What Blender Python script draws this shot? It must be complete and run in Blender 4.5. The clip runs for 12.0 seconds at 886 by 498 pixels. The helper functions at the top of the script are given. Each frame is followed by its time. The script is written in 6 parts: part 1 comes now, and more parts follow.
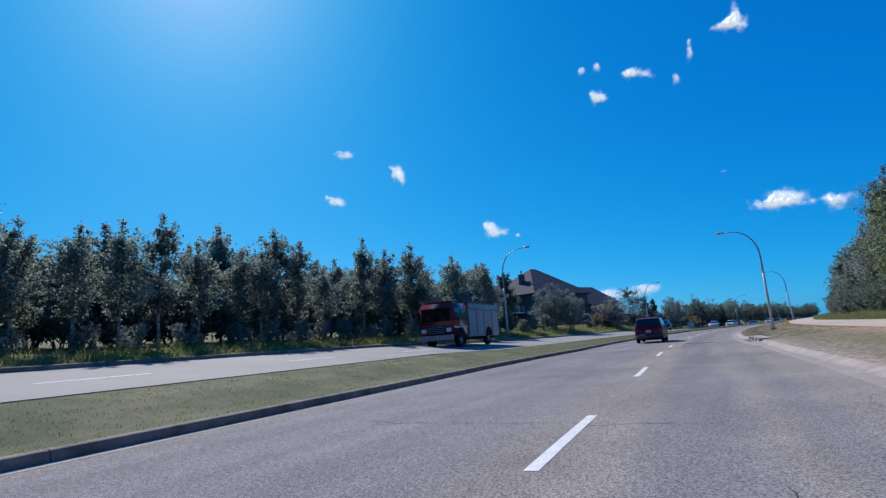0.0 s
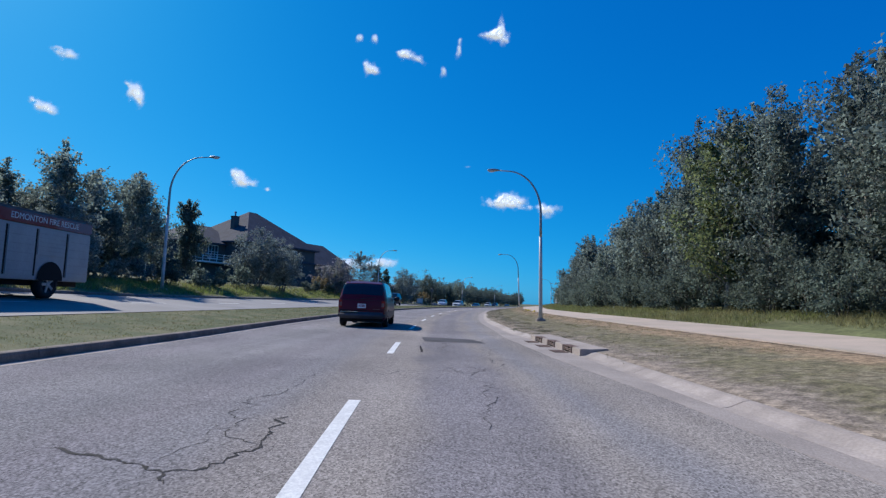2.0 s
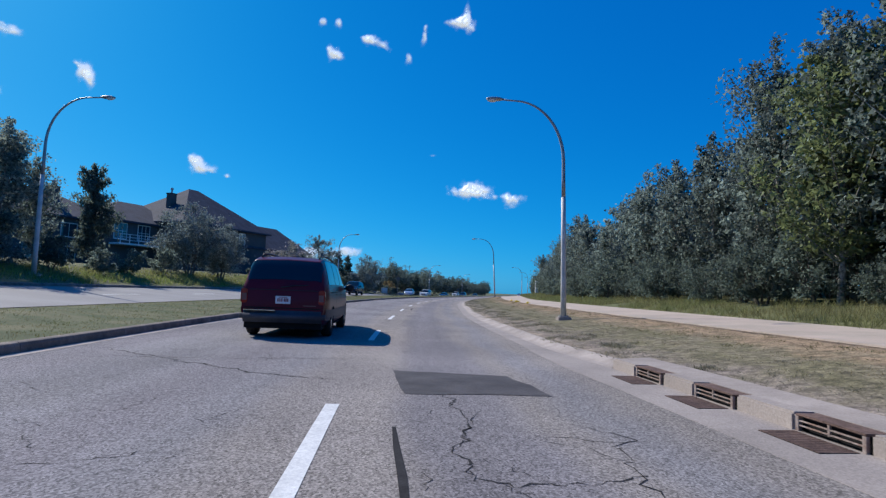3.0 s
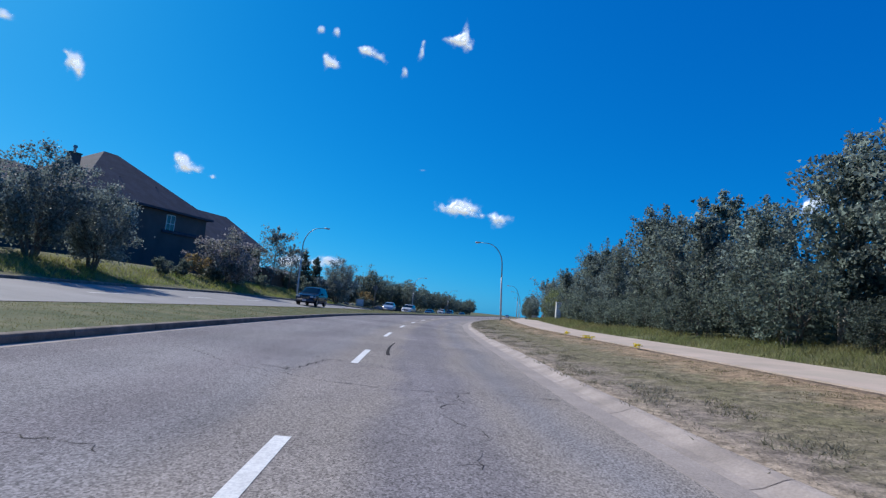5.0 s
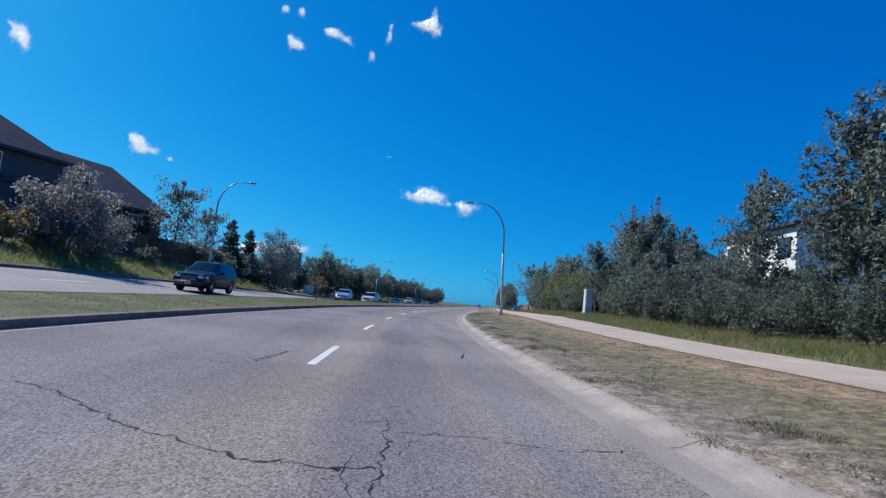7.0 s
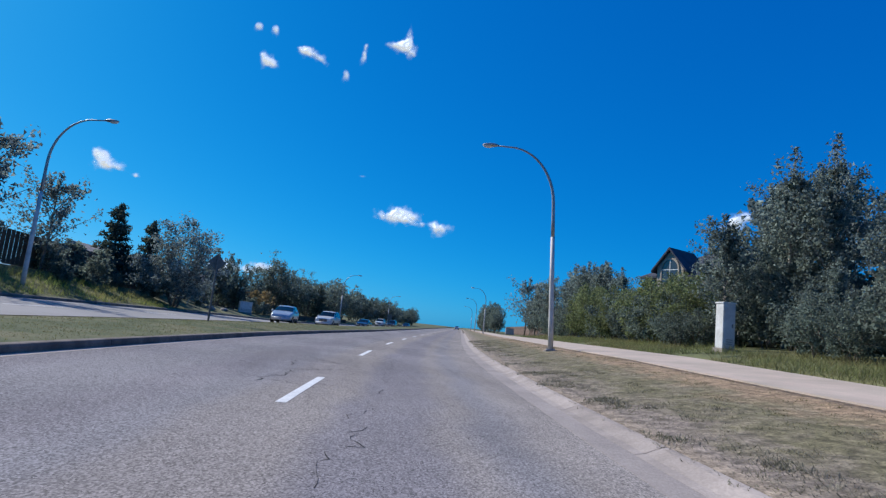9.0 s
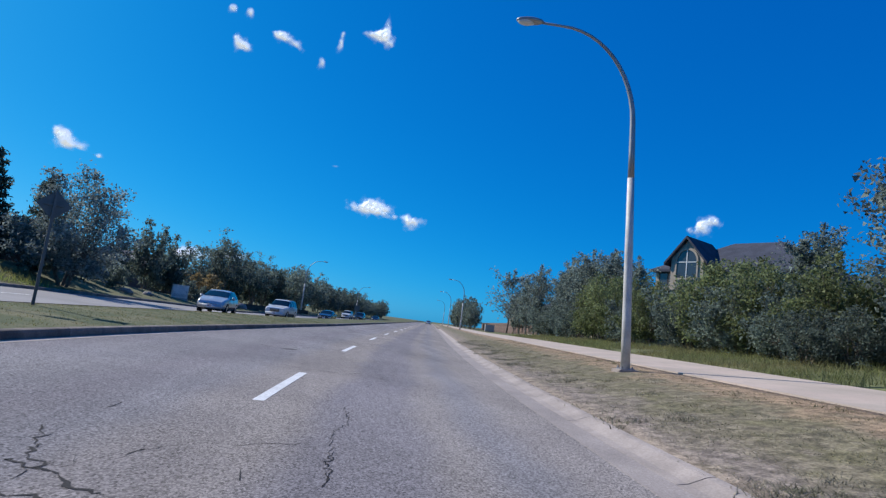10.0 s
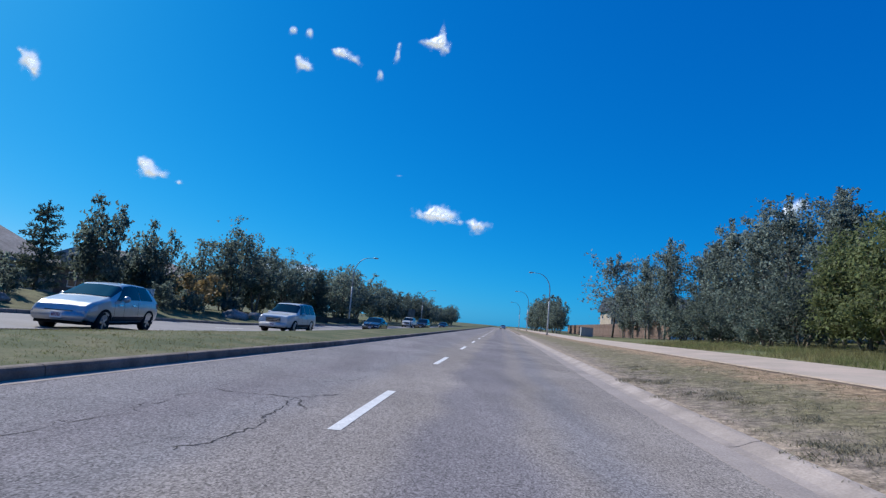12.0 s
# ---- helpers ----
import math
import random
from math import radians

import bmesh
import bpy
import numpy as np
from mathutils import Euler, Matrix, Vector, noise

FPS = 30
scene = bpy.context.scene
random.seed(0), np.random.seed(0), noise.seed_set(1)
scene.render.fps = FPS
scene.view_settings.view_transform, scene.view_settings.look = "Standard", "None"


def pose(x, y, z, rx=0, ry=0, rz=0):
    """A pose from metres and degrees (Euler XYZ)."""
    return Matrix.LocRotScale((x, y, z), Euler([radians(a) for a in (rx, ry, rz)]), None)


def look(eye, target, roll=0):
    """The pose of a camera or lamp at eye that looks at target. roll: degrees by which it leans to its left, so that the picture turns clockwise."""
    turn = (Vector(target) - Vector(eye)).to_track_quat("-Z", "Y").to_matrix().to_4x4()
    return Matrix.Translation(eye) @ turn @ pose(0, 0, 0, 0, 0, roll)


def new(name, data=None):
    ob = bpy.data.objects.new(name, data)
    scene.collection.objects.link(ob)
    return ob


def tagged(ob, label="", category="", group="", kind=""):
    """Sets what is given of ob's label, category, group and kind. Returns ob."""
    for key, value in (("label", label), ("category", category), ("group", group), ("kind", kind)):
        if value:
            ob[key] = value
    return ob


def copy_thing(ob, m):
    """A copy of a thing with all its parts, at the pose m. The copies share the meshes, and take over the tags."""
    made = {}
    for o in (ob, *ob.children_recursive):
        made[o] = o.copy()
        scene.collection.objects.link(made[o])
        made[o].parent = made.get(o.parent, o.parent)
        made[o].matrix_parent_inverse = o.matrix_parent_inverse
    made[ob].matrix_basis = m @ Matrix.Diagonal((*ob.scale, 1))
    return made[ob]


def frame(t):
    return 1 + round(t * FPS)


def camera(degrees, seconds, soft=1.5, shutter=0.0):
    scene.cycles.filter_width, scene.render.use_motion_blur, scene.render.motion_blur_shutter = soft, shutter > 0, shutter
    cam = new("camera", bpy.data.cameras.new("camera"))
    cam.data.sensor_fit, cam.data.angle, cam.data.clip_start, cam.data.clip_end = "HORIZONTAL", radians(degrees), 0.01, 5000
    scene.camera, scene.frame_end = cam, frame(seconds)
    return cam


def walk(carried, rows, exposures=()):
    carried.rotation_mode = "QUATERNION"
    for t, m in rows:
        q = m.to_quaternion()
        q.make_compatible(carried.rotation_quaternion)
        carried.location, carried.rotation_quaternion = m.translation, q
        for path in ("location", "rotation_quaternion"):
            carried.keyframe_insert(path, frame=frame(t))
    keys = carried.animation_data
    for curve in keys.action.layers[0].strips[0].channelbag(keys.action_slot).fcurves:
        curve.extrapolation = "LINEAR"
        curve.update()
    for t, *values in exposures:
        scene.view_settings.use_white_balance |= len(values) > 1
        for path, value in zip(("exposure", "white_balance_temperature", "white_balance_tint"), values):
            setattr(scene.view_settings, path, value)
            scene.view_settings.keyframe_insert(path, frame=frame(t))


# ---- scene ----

# ---------------------------------------------------------------- camera
cam = camera(76.2, 12.0, soft=1.3, shutter=0.04)
# seconds, x, y, z, tilt, lean, turn
PATH = [
    (0, -0.624, 4.495, 1.10, 99.250, 3.900, 27.550),
    (0.1, -0.664, 5.470, 1.10, 99.580, 5.260, 31.520),
    (0.2, -0.709, 6.418, 1.10, 99.430, 5.960, 36.270),
    (0.3, -0.759, 7.347, 1.10, 98.790, 6.340, 38.850),
    (0.4, -0.817, 8.265, 1.10, 98.500, 6.400, 39.270),
    (0.5, -0.881, 9.177, 1.10, 99.100, 6.300, 38.600),
    (0.6, -0.955, 10.091, 1.10, 99.220, 6.050, 36.920),
    (0.7, -1.037, 11.011, 1.10, 99.340, 5.820, 35.340),
    (0.8, -1.128, 11.942, 1.10, 99.610, 5.560, 33.570),
    (0.9, -1.228, 12.885, 1.10, 99.810, 5.350, 32.170),
    (1, -1.337, 13.845, 1.10, 99.700, 5.100, 30.450),
    (1.1, -1.454, 14.822, 1.10, 99.160, 4.000, 27.800),
    (1.2, -1.579, 15.817, 1.10, 98.630, 3.420, 25.370),
    (1.3, -1.709, 16.830, 1.10, 98.230, 2.870, 22.870),
    (1.4, -1.844, 17.860, 1.10, 97.930, 2.290, 20.260),
    (1.5, -1.983, 18.905, 1.10, 97.500, 1.600, 17.100),
    (1.6, -2.123, 19.962, 1.10, 97.120, 0.550, 12.750),
    (1.7, -2.262, 21.027, 1.10, 96.300, -0.510, 8.390),
    (1.8, -2.397, 22.096, 1.10, 95.540, -1.400, 4.720),
    (1.9, -2.527, 23.163, 1.10, 95.320, -1.890, 2.660),
    (2, -2.649, 24.223, 1.10, 95.250, -2.200, 1.400),
    (2.5, -3.009, 29.114, 1.10, 96.048, -1.474, -0.156),
    (3, -3.316, 33.383, 1.10, 94.297, -2.122, -2.193),
    (3.2, -3.426, 35.122, 1.10, 93.719, -2.100, -2.232),
    (4.8, -3.662, 50.753, 1.10, 97.485, -5.077, -4.388),
    (5, -3.624, 52.900, 1.10, 96.096, -5.581, -4.129),
    (5.5, -3.569, 58.262, 1.10, 96.761, -4.637, -5.462),
    (6, -3.479, 63.203, 1.10, 98.675, -5.629, -6.031),
    (6.5, -3.243, 68.109, 1.10, 96.757, -6.092, -7.415),
    (7, -2.919, 72.938, 1.10, 95.316, -5.904, -7.667),
    (7.5, -2.607, 77.813, 1.10, 96.592, -5.830, -8.836),
    (7.7, -2.468, 79.753, 1.10, 96.815, -5.461, -8.806),
    (9.3, -1.021, 96.133, 1.10, 97.885, -6.483, -11.775),
    (9.5, -0.804, 98.124, 1.10, 97.698, -6.735, -13.285),
    (10, -0.207, 103.127, 1.10, 97.499, -7.393, -13.571),
    (10.4, 0.305, 106.765, 1.10, 96.600, -7.300, -13.900),
    (10.5, 0.433, 107.674, 1.10, 97.075, -3.485, -5.577),
    (10.6, 0.587, 108.624, 1.10, 96.703, -3.024, -3.020),
    (10.7, 0.755, 109.595, 1.10, 96.300, -7.200, -12.700),
    (10.8, 0.924, 110.567, 1.10, 96.700, -10.200, -19.900),
    (10.9, 1.092, 111.539, 1.10, 97.000, -8.500, -15.500),
    (11, 1.260, 112.510, 1.10, 96.836, -4.544, -6.298),
    (11.1, 1.429, 113.472, 1.10, 97.100, -5.100, -7.750),
    (11.2, 1.598, 114.435, 1.10, 98.174, -9.467, -17.961),
    (11.3, 1.760, 115.405, 1.10, 97.900, -10.400, -20.200),
    (11.4, 1.922, 116.376, 1.10, 97.900, -8.200, -14.600),
    (11.5, 2.084, 117.346, 1.10, 98.113, -5.789, -8.398),
    (12, 2.973, 122.276, 1.10, 97.232, -5.000, -6.330),
]
walk(cam, [(r[0], pose(*r[1:])) for r in PATH], exposures=[(0.0, 0.0), (12.0, 0.0)])

# ---------------------------------------------------------------- sun and sky
SUN_AZ, SUN_EL = -51.0, 40.0
sun_dir = Vector((math.sin(radians(SUN_AZ)) * math.cos(radians(SUN_EL)),
                  math.cos(radians(SUN_AZ)) * math.cos(radians(SUN_EL)), math.sin(radians(SUN_EL))))
sun = new("sun", bpy.data.lights.new("sun", "SUN"))
sun.data.energy, sun.data.angle, sun.data.color = 4.8, radians(0.53), (1.0, 0.95, 0.88)
sun.matrix_world = look(sun_dir * 200, (0, 0, 0))

world = bpy.data.worlds.new("sky")
scene.world = world
world.use_nodes = True
wn, wl = world.node_tree.nodes, world.node_tree.links
sky = wn.new("ShaderNodeTexSky")
sky.sky_type, sky.sun_disc = "NISHITA", False
sky.sun_elevation, sky.sun_rotation = radians(SUN_EL), radians(SUN_AZ) % (2 * math.pi)
sky.altitude, sky.air_density, sky.dust_density, sky.ozone_density = 670, 0.7, 1.0, 4.0
# deepen the blue overhead, keep the pale band along the horizon: a power and a gain for each channel
split, join = wn.new("ShaderNodeSeparateColor"), wn.new("ShaderNodeCombineColor")
wl.new(sky.outputs[0], split.inputs[0])
for i, (power, gain) in enumerate(((2.8, 0.5), (0.784, 0.64), (0.448, 0.95))):
    tenth, deepen, level = wn.new("ShaderNodeMath"), wn.new("ShaderNodeMath"), wn.new("ShaderNodeMath")
    tenth.operation, deepen.operation, level.operation = "MULTIPLY", "POWER", "MULTIPLY"
    tenth.inputs[1].default_value, deepen.inputs[1].default_value, level.inputs[1].default_value = 0.1, power, gain
    wl.new(split.outputs[i], tenth.inputs[0])
    wl.new(tenth.outputs[0], deepen.inputs[0])
    wl.new(deepen.outputs[0], level.inputs[0])
    wl.new(level.outputs[0], join.inputs[i])
wl.new(join.outputs[0], wn["Background"].inputs["Color"])
wn["Background"].inputs["Strength"].default_value = 1.0

# ---------------------------------------------------------------- materials


def mat(name, color, rough=0.8, metal=0.0, vary=0.25, scale=3.0, fine=60.0, bump=0.0, second=None, per_object=0.0,
        per_island=0.0, spec=0.3, coat=0.0, coarse=None, translucent=0.0, streak=0.0, speck=0.0):
    """A Principled material whose colour wanders at two scales, with fine relief."""
    m = bpy.data.materials.new(name)
    m.use_nodes = True
    n, l = m.node_tree.nodes, m.node_tree.links
    b = n["Principled BSDF"]
    b.inputs["Roughness"].default_value, b.inputs["Metallic"].default_value = rough, metal
    b.inputs["Specular IOR Level"].default_value = spec
    b.inputs["Coat Weight"].default_value = coat
    co = n.new("ShaderNodeTexCoord")
    col = n.new("ShaderNodeRGB")
    col.outputs[0].default_value = (*color, 1)
    out = col.outputs[0]

    def noise_of(s, detail=4.0, roughn=0.6):
        t = n.new("ShaderNodeTexNoise")
        t.inputs["Scale"].default_value, t.inputs["Detail"].default_value = s, detail
        t.inputs["Roughness"].default_value = roughn
        l.new(co.outputs["Object"], t.inputs["Vector"])
        return t

    def ramp(src, lo, hi, a=0.35, z=0.65):
        r = n.new("ShaderNodeMapRange")
        r.inputs["From Min"].default_value, r.inputs["From Max"].default_value = a, z
        r.inputs["To Min"].default_value, r.inputs["To Max"].default_value = lo, hi
        l.new(src, r.inputs["Value"])
        return r.outputs["Result"]

    big, small = noise_of(scale), noise_of(fine)
    if second:
        mix = n.new("ShaderNodeMix")
        mix.data_type = "RGBA"
        mix.inputs["B"].default_value = (*second, 1)
        src = noise_of(coarse, 6.0, 0.65).outputs["Fac"] if coarse else big.outputs["Fac"]
        l.new(ramp(src, 0, 1, 0.42, 0.6), mix.inputs["Factor"])
        l.new(out, mix.inputs["A"])
        out = mix.outputs["Result"]
    val = n.new("ShaderNodeHueSaturation")
    l.new(out, val.inputs["Color"])
    tot = n.new("ShaderNodeMath")
    tot.operation = "MULTIPLY"
    l.new(ramp(big.outputs["Fac"], 1 - vary, 1 + vary), tot.inputs[0])
    l.new(ramp(small.outputs["Fac"], 1 - vary * 0.8, 1 + vary * 0.8), tot.inputs[1])
    last = tot.outputs[0]
    extra = []
    if streak:
        mp = n.new("ShaderNodeMapping")
        mp.inputs["Scale"].default_value = (1.0, 0.03, 1.0)
        l.new(co.outputs["Object"], mp.inputs["Vector"])
        st = noise_of(1.3, 3.0)
        l.new(mp.outputs[0], st.inputs["Vector"])
        extra.append(ramp(st.outputs["Fac"], 1 - streak, 1 + streak, 0.3, 0.7))
    if speck:
        vo = n.new("ShaderNodeTexVoronoi")
        vo.inputs["Scale"].default_value = 75.0
        l.new(co.outputs["Object"], vo.inputs["Vector"])
        extra.append(ramp(vo.outputs["Color"], 1 - speck, 1 + speck, 0.1, 0.9))
    for e in extra:
        mul = n.new("ShaderNodeMath")
        mul.operation = "MULTIPLY"
        l.new(last, mul.inputs[0])
        l.new(e, mul.inputs[1])
        last = mul.outputs[0]
    for amount, node, socket in ((per_object, "ShaderNodeObjectInfo", "Random"), (per_island, "ShaderNodeNewGeometry", "Random Per Island")):
        if amount:
            src = n.new(node)
            mul = n.new("ShaderNodeMath")
            mul.operation = "MULTIPLY"
            l.new(last, mul.inputs[0])
            l.new(ramp(src.outputs[socket], 1 - amount, 1 + amount, 0, 1), mul.inputs[1])
            last = mul.outputs[0]
    l.new(last, val.inputs["Value"])
    l.new(val.outputs[0], b.inputs["Base Color"])
    if bump:
        bm_ = n.new("ShaderNodeBump")
        bm_.inputs["Strength"].default_value, bm_.inputs["Distance"].default_value = bump, 0.02
        l.new(small.outputs["Fac"], bm_.inputs["Height"])
        l.new(bm_.outputs[0], b.inputs["Normal"])
    if translucent:
        tr, add = n.new("ShaderNodeBsdfTranslucent"), n.new("ShaderNodeMixShader")
        l.new(val.outputs[0], tr.inputs["Color"])
        add.inputs["Fac"].default_value = translucent
        l.new(b.outputs[0], add.inputs[1])
        l.new(tr.outputs[0], add.inputs[2])
        l.new(add.outputs[0], n["Material Output"].inputs["Surface"])
    return m


M = {
    "asphalt": mat("asphalt", (0.262, 0.246, 0.238), 0.95, vary=0.11, scale=0.22, fine=34, bump=0.3, second=(0.236, 0.222, 0.22), coarse=0.3, streak=0.1, speck=0.58, spec=0.1),
    "asphalt_far": mat("asphalt_far", (0.27, 0.26, 0.255), 0.85, vary=0.1, scale=0.3, fine=40, bump=0.2),
    "patch": mat("fresh_asphalt", (0.075, 0.068, 0.07), 0.8, vary=0.25, scale=2, fine=80, bump=0.4),
    "tar": mat("tar", (0.045, 0.043, 0.045), 0.95, vary=0.2, scale=6, fine=60, spec=0.05),
    "crack": mat("crack", (0.026, 0.024, 0.025), 0.9, vary=0.3, scale=4, fine=60),
    "paint": mat("road_paint", (0.74, 0.74, 0.72), 0.7, vary=0.1, scale=4, fine=70, second=(0.62, 0.62, 0.62), coarse=30),
    "concrete": mat("kerb_concrete", (0.385, 0.332, 0.298), 0.9, vary=0.14, scale=1.2, fine=40, bump=0.4, second=(0.325, 0.28, 0.25), per_object=0.07, coarse=2.0),
    "kerb_dark": mat("weathered_kerb", (0.235, 0.196, 0.166), 0.9, vary=0.2, scale=1.2, fine=40, bump=0.4, second=(0.16, 0.136, 0.116), per_object=0.12, coarse=2.5),
    "gutter": mat("gutter_concrete", (0.342, 0.297, 0.268), 0.9, vary=0.12, scale=0.8, fine=45, bump=0.3, second=(0.315, 0.275, 0.25), coarse=0.7, speck=0.15),
    "sidewalk": mat("sidewalk_concrete", (0.51, 0.413, 0.345), 0.9, vary=0.08, scale=0.5, fine=40, bump=0.2, second=(0.44, 0.37, 0.305), coarse=0.8),
    "grass": mat("mown_grass", (0.09, 0.112, 0.047), 0.95, vary=0.25, scale=0.6, fine=22, bump=0.5, second=(0.12, 0.115, 0.06), coarse=0.6),
    "grass_rough": mat("rough_grass", (0.105, 0.115, 0.052), 0.95, vary=0.35, scale=0.6, fine=10, bump=0.6, second=(0.135, 0.13, 0.06), coarse=0.2),
    "blade": mat("grass_blade", (0.225, 0.215, 0.11), 0.8, vary=0.2, per_island=0.45, second=(0.24, 0.22, 0.14), coarse=0.8, translucent=0.5),
    "blade_grey": mat("straw_blade", (0.29, 0.265, 0.205), 0.85, vary=0.2, per_island=0.5, second=(0.19, 0.19, 0.125), coarse=1.2, translucent=0.45),
    "blade_tan": mat("tan_blade", (0.33, 0.265, 0.165), 0.85, vary=0.2, per_island=0.45, second=(0.2, 0.18, 0.1), coarse=1.0, translucent=0.45),
    "blade_tall": mat("tall_grass_blade", (0.2, 0.225, 0.09), 0.8, vary=0.2, per_island=0.4, second=(0.25, 0.23, 0.11), coarse=0.3, translucent=0.5),
    "bark": mat("bark", (0.16, 0.14, 0.12), 0.95, vary=0.35, scale=3, fine=25, bump=0.8),
    "bark_pale": mat("pale_bark", (0.4, 0.38, 0.34), 0.9, vary=0.3, scale=4, fine=18, bump=0.5, second=(0.12, 0.11, 0.1), coarse=5),
    "leaf_aspen": mat("aspen_leaf", (0.185, 0.228, 0.2), 0.6, vary=0.2, scale=0.5, per_island=0.6, per_object=0.2, translucent=0.65),
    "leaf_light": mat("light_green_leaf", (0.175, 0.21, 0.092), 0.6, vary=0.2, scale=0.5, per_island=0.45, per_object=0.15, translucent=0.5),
    "leaf_silver": mat("silver_leaf", (0.205, 0.25, 0.235), 0.6, vary=0.2, scale=0.5, per_island=0.5, per_object=0.12, translucent=0.45),
    "leaf_dark": mat("dark_leaf", (0.148, 0.188, 0.158), 0.6, vary=0.2, scale=0.5, per_island=0.5, per_object=0.2, translucent=0.62),
    "leaf_lilac": mat("lilac_leaf", (0.29, 0.27, 0.285), 0.6, vary=0.2, scale=0.5, second=(0.2, 0.23, 0.19), coarse=0.8, per_island=0.55, per_object=0.1, translucent=0.5),
    "leaf_autumn": mat("yellowing_leaf", (0.33, 0.25, 0.12), 0.65, vary=0.2, scale=0.5, per_island=0.45, translucent=0.35),
    "needle": mat("needle", (0.085, 0.11, 0.082), 0.7, vary=0.2, scale=0.5, per_island=0.45, per_object=0.15, translucent=0.35),
    "flower": mat("yellow_flower", (0.75, 0.6, 0.03), 0.7, vary=0.15, per_island=0.2),
    "steel": mat("galvanised_steel", (0.33, 0.335, 0.345), 0.5, 0.6, vary=0.12, scale=2, fine=30),
    "steel_pale": mat("pale_pole", (0.62, 0.61, 0.58), 0.6, 0.1, vary=0.1, scale=1.5, fine=30, second=(0.5, 0.49, 0.47), coarse=2),
    "iron": mat("rusty_iron", (0.16, 0.105, 0.085), 0.8, 0.3, vary=0.25, scale=5, fine=40, bump=0.4),
    "iron_pale": mat("worn_iron", (0.36, 0.3, 0.27), 0.75, 0.2, vary=0.2, scale=6, fine=40, bump=0.3, second=(0.25, 0.17, 0.14), coarse=8),
    # near-black colour that stands for the shade in hollows, gaps and undersides
    "shade_black": mat("hollow_shade", (0.012, 0.012, 0.013), 0.9, vary=0.1),
    "shingle": mat("asphalt_shingle", (0.056, 0.062, 0.083), 0.9, vary=0.2, scale=1.0, fine=9, bump=0.5),
    "shake": mat("wood_shake", (0.33, 0.30, 0.27), 0.9, vary=0.25, scale=1.0, fine=7, bump=0.6, second=(0.24, 0.21, 0.19), coarse=2),
    "stucco_dark": mat("brown_stucco", (0.1, 0.094, 0.096), 0.95, vary=0.12, scale=0.6, fine=30, bump=0.3),
    "stucco_beige": mat("beige_stucco", (0.42, 0.36, 0.29), 0.95, vary=0.1, scale=0.6, fine=30, bump=0.3),
    "stucco_white": mat("white_stucco", (0.75, 0.74, 0.72), 0.9, vary=0.06, scale=0.6, fine=30, bump=0.2),
    "trim_white": mat("white_trim", (0.75, 0.75, 0.73), 0.6, vary=0.05),
    "trim_dark": mat("dark_trim", (0.06, 0.055, 0.05), 0.6, vary=0.1),
    "fence": mat("brown_fence_wood", (0.115, 0.085, 0.065), 0.9, vary=0.25, scale=1.5, fine=14, bump=0.4, per_object=0.15),
    "fence_red": mat("reddish_fence", (0.19, 0.13, 0.105), 0.9, vary=0.2, scale=1.0, fine=12, bump=0.3, per_object=0.1),
    "rock": mat("boulder", (0.26, 0.24, 0.22), 0.9, vary=0.3, scale=1.5, fine=12, bump=0.7, per_object=0.2),
    "cabinet": mat("cabinet_enamel", (0.66, 0.67, 0.66), 0.5, vary=0.06, scale=1.0, fine=8, second=(0.55, 0.55, 0.53), coarse=1.5),
    "cabinet_grey": mat("grey_cabinet", (0.36, 0.38, 0.39), 0.5, vary=0.06, scale=1.0, fine=8),
    "window_glass": mat("window_glass", (0.05, 0.06, 0.07), 0.08, vary=0.05, spec=0.8),
    "car_glass": mat("tinted_glass", (0.006, 0.007, 0.009), 0.05, vary=0.05, spec=0.7),
    "rubber": mat("rubber", (0.02, 0.02, 0.021), 0.85, vary=0.15, scale=8, fine=50),
    "alloy": mat("alloy", (0.55, 0.55, 0.56), 0.3, 0.9, vary=0.08, scale=10),
    "chrome": mat("chrome", (0.75, 0.75, 0.76), 0.12, 1.0, vary=0.04),
    "plastic": mat("dark_plastic", (0.03, 0.03, 0.033), 0.6, vary=0.12, scale=4),
    "bumper": mat("grey_bumper", (0.075, 0.08, 0.095), 0.5, vary=0.12, scale=3),
    "maroon": mat("maroon_paint", (0.1, 0.008, 0.022), 0.3, vary=0.08, scale=1.5, coat=0.06, spec=0.16),
    "navy": mat("navy_paint", (0.01, 0.016, 0.034), 0.25, vary=0.06, coat=0.3, spec=0.3),
    "silver": mat("silver_paint", (0.52, 0.53, 0.54), 0.3, 0.5, vary=0.05, coat=0.6),
    "white_car": mat("white_paint", (0.62, 0.62, 0.6), 0.3, vary=0.04, coat=0.6),
    "black_car": mat("black_paint", (0.018, 0.019, 0.021), 0.25, vary=0.06, coat=0.8),
    "fire_red": mat("fire_red_paint", (0.2, 0.012, 0.016), 0.3, vary=0.06, coat=0.7),
    "locker": mat("brushed_locker", (0.36, 0.37, 0.38), 0.5, 0.25, vary=0.06, scale=2, fine=20),
    "lamp_red": mat("red_lens", (0.3, 0.015, 0.015), 0.15, vary=0.05, coat=0.5),
    "lamp_smoked": mat("smoked_lens", (0.2, 0.09, 0.09), 0.2, vary=0.05, coat=0.3),
    "lamp_clear": mat("clear_lens", (0.7, 0.7, 0.68), 0.12, vary=0.05, coat=0.6),
    "plate": mat("number_plate", (0.72, 0.73, 0.74), 0.4, vary=0.04),
    "blade_median": mat("median_grass_blade", (0.15, 0.17, 0.062), 0.8, vary=0.25, per_island=0.5, second=(0.21, 0.18, 0.09), coarse=0.8, translucent=0.5),
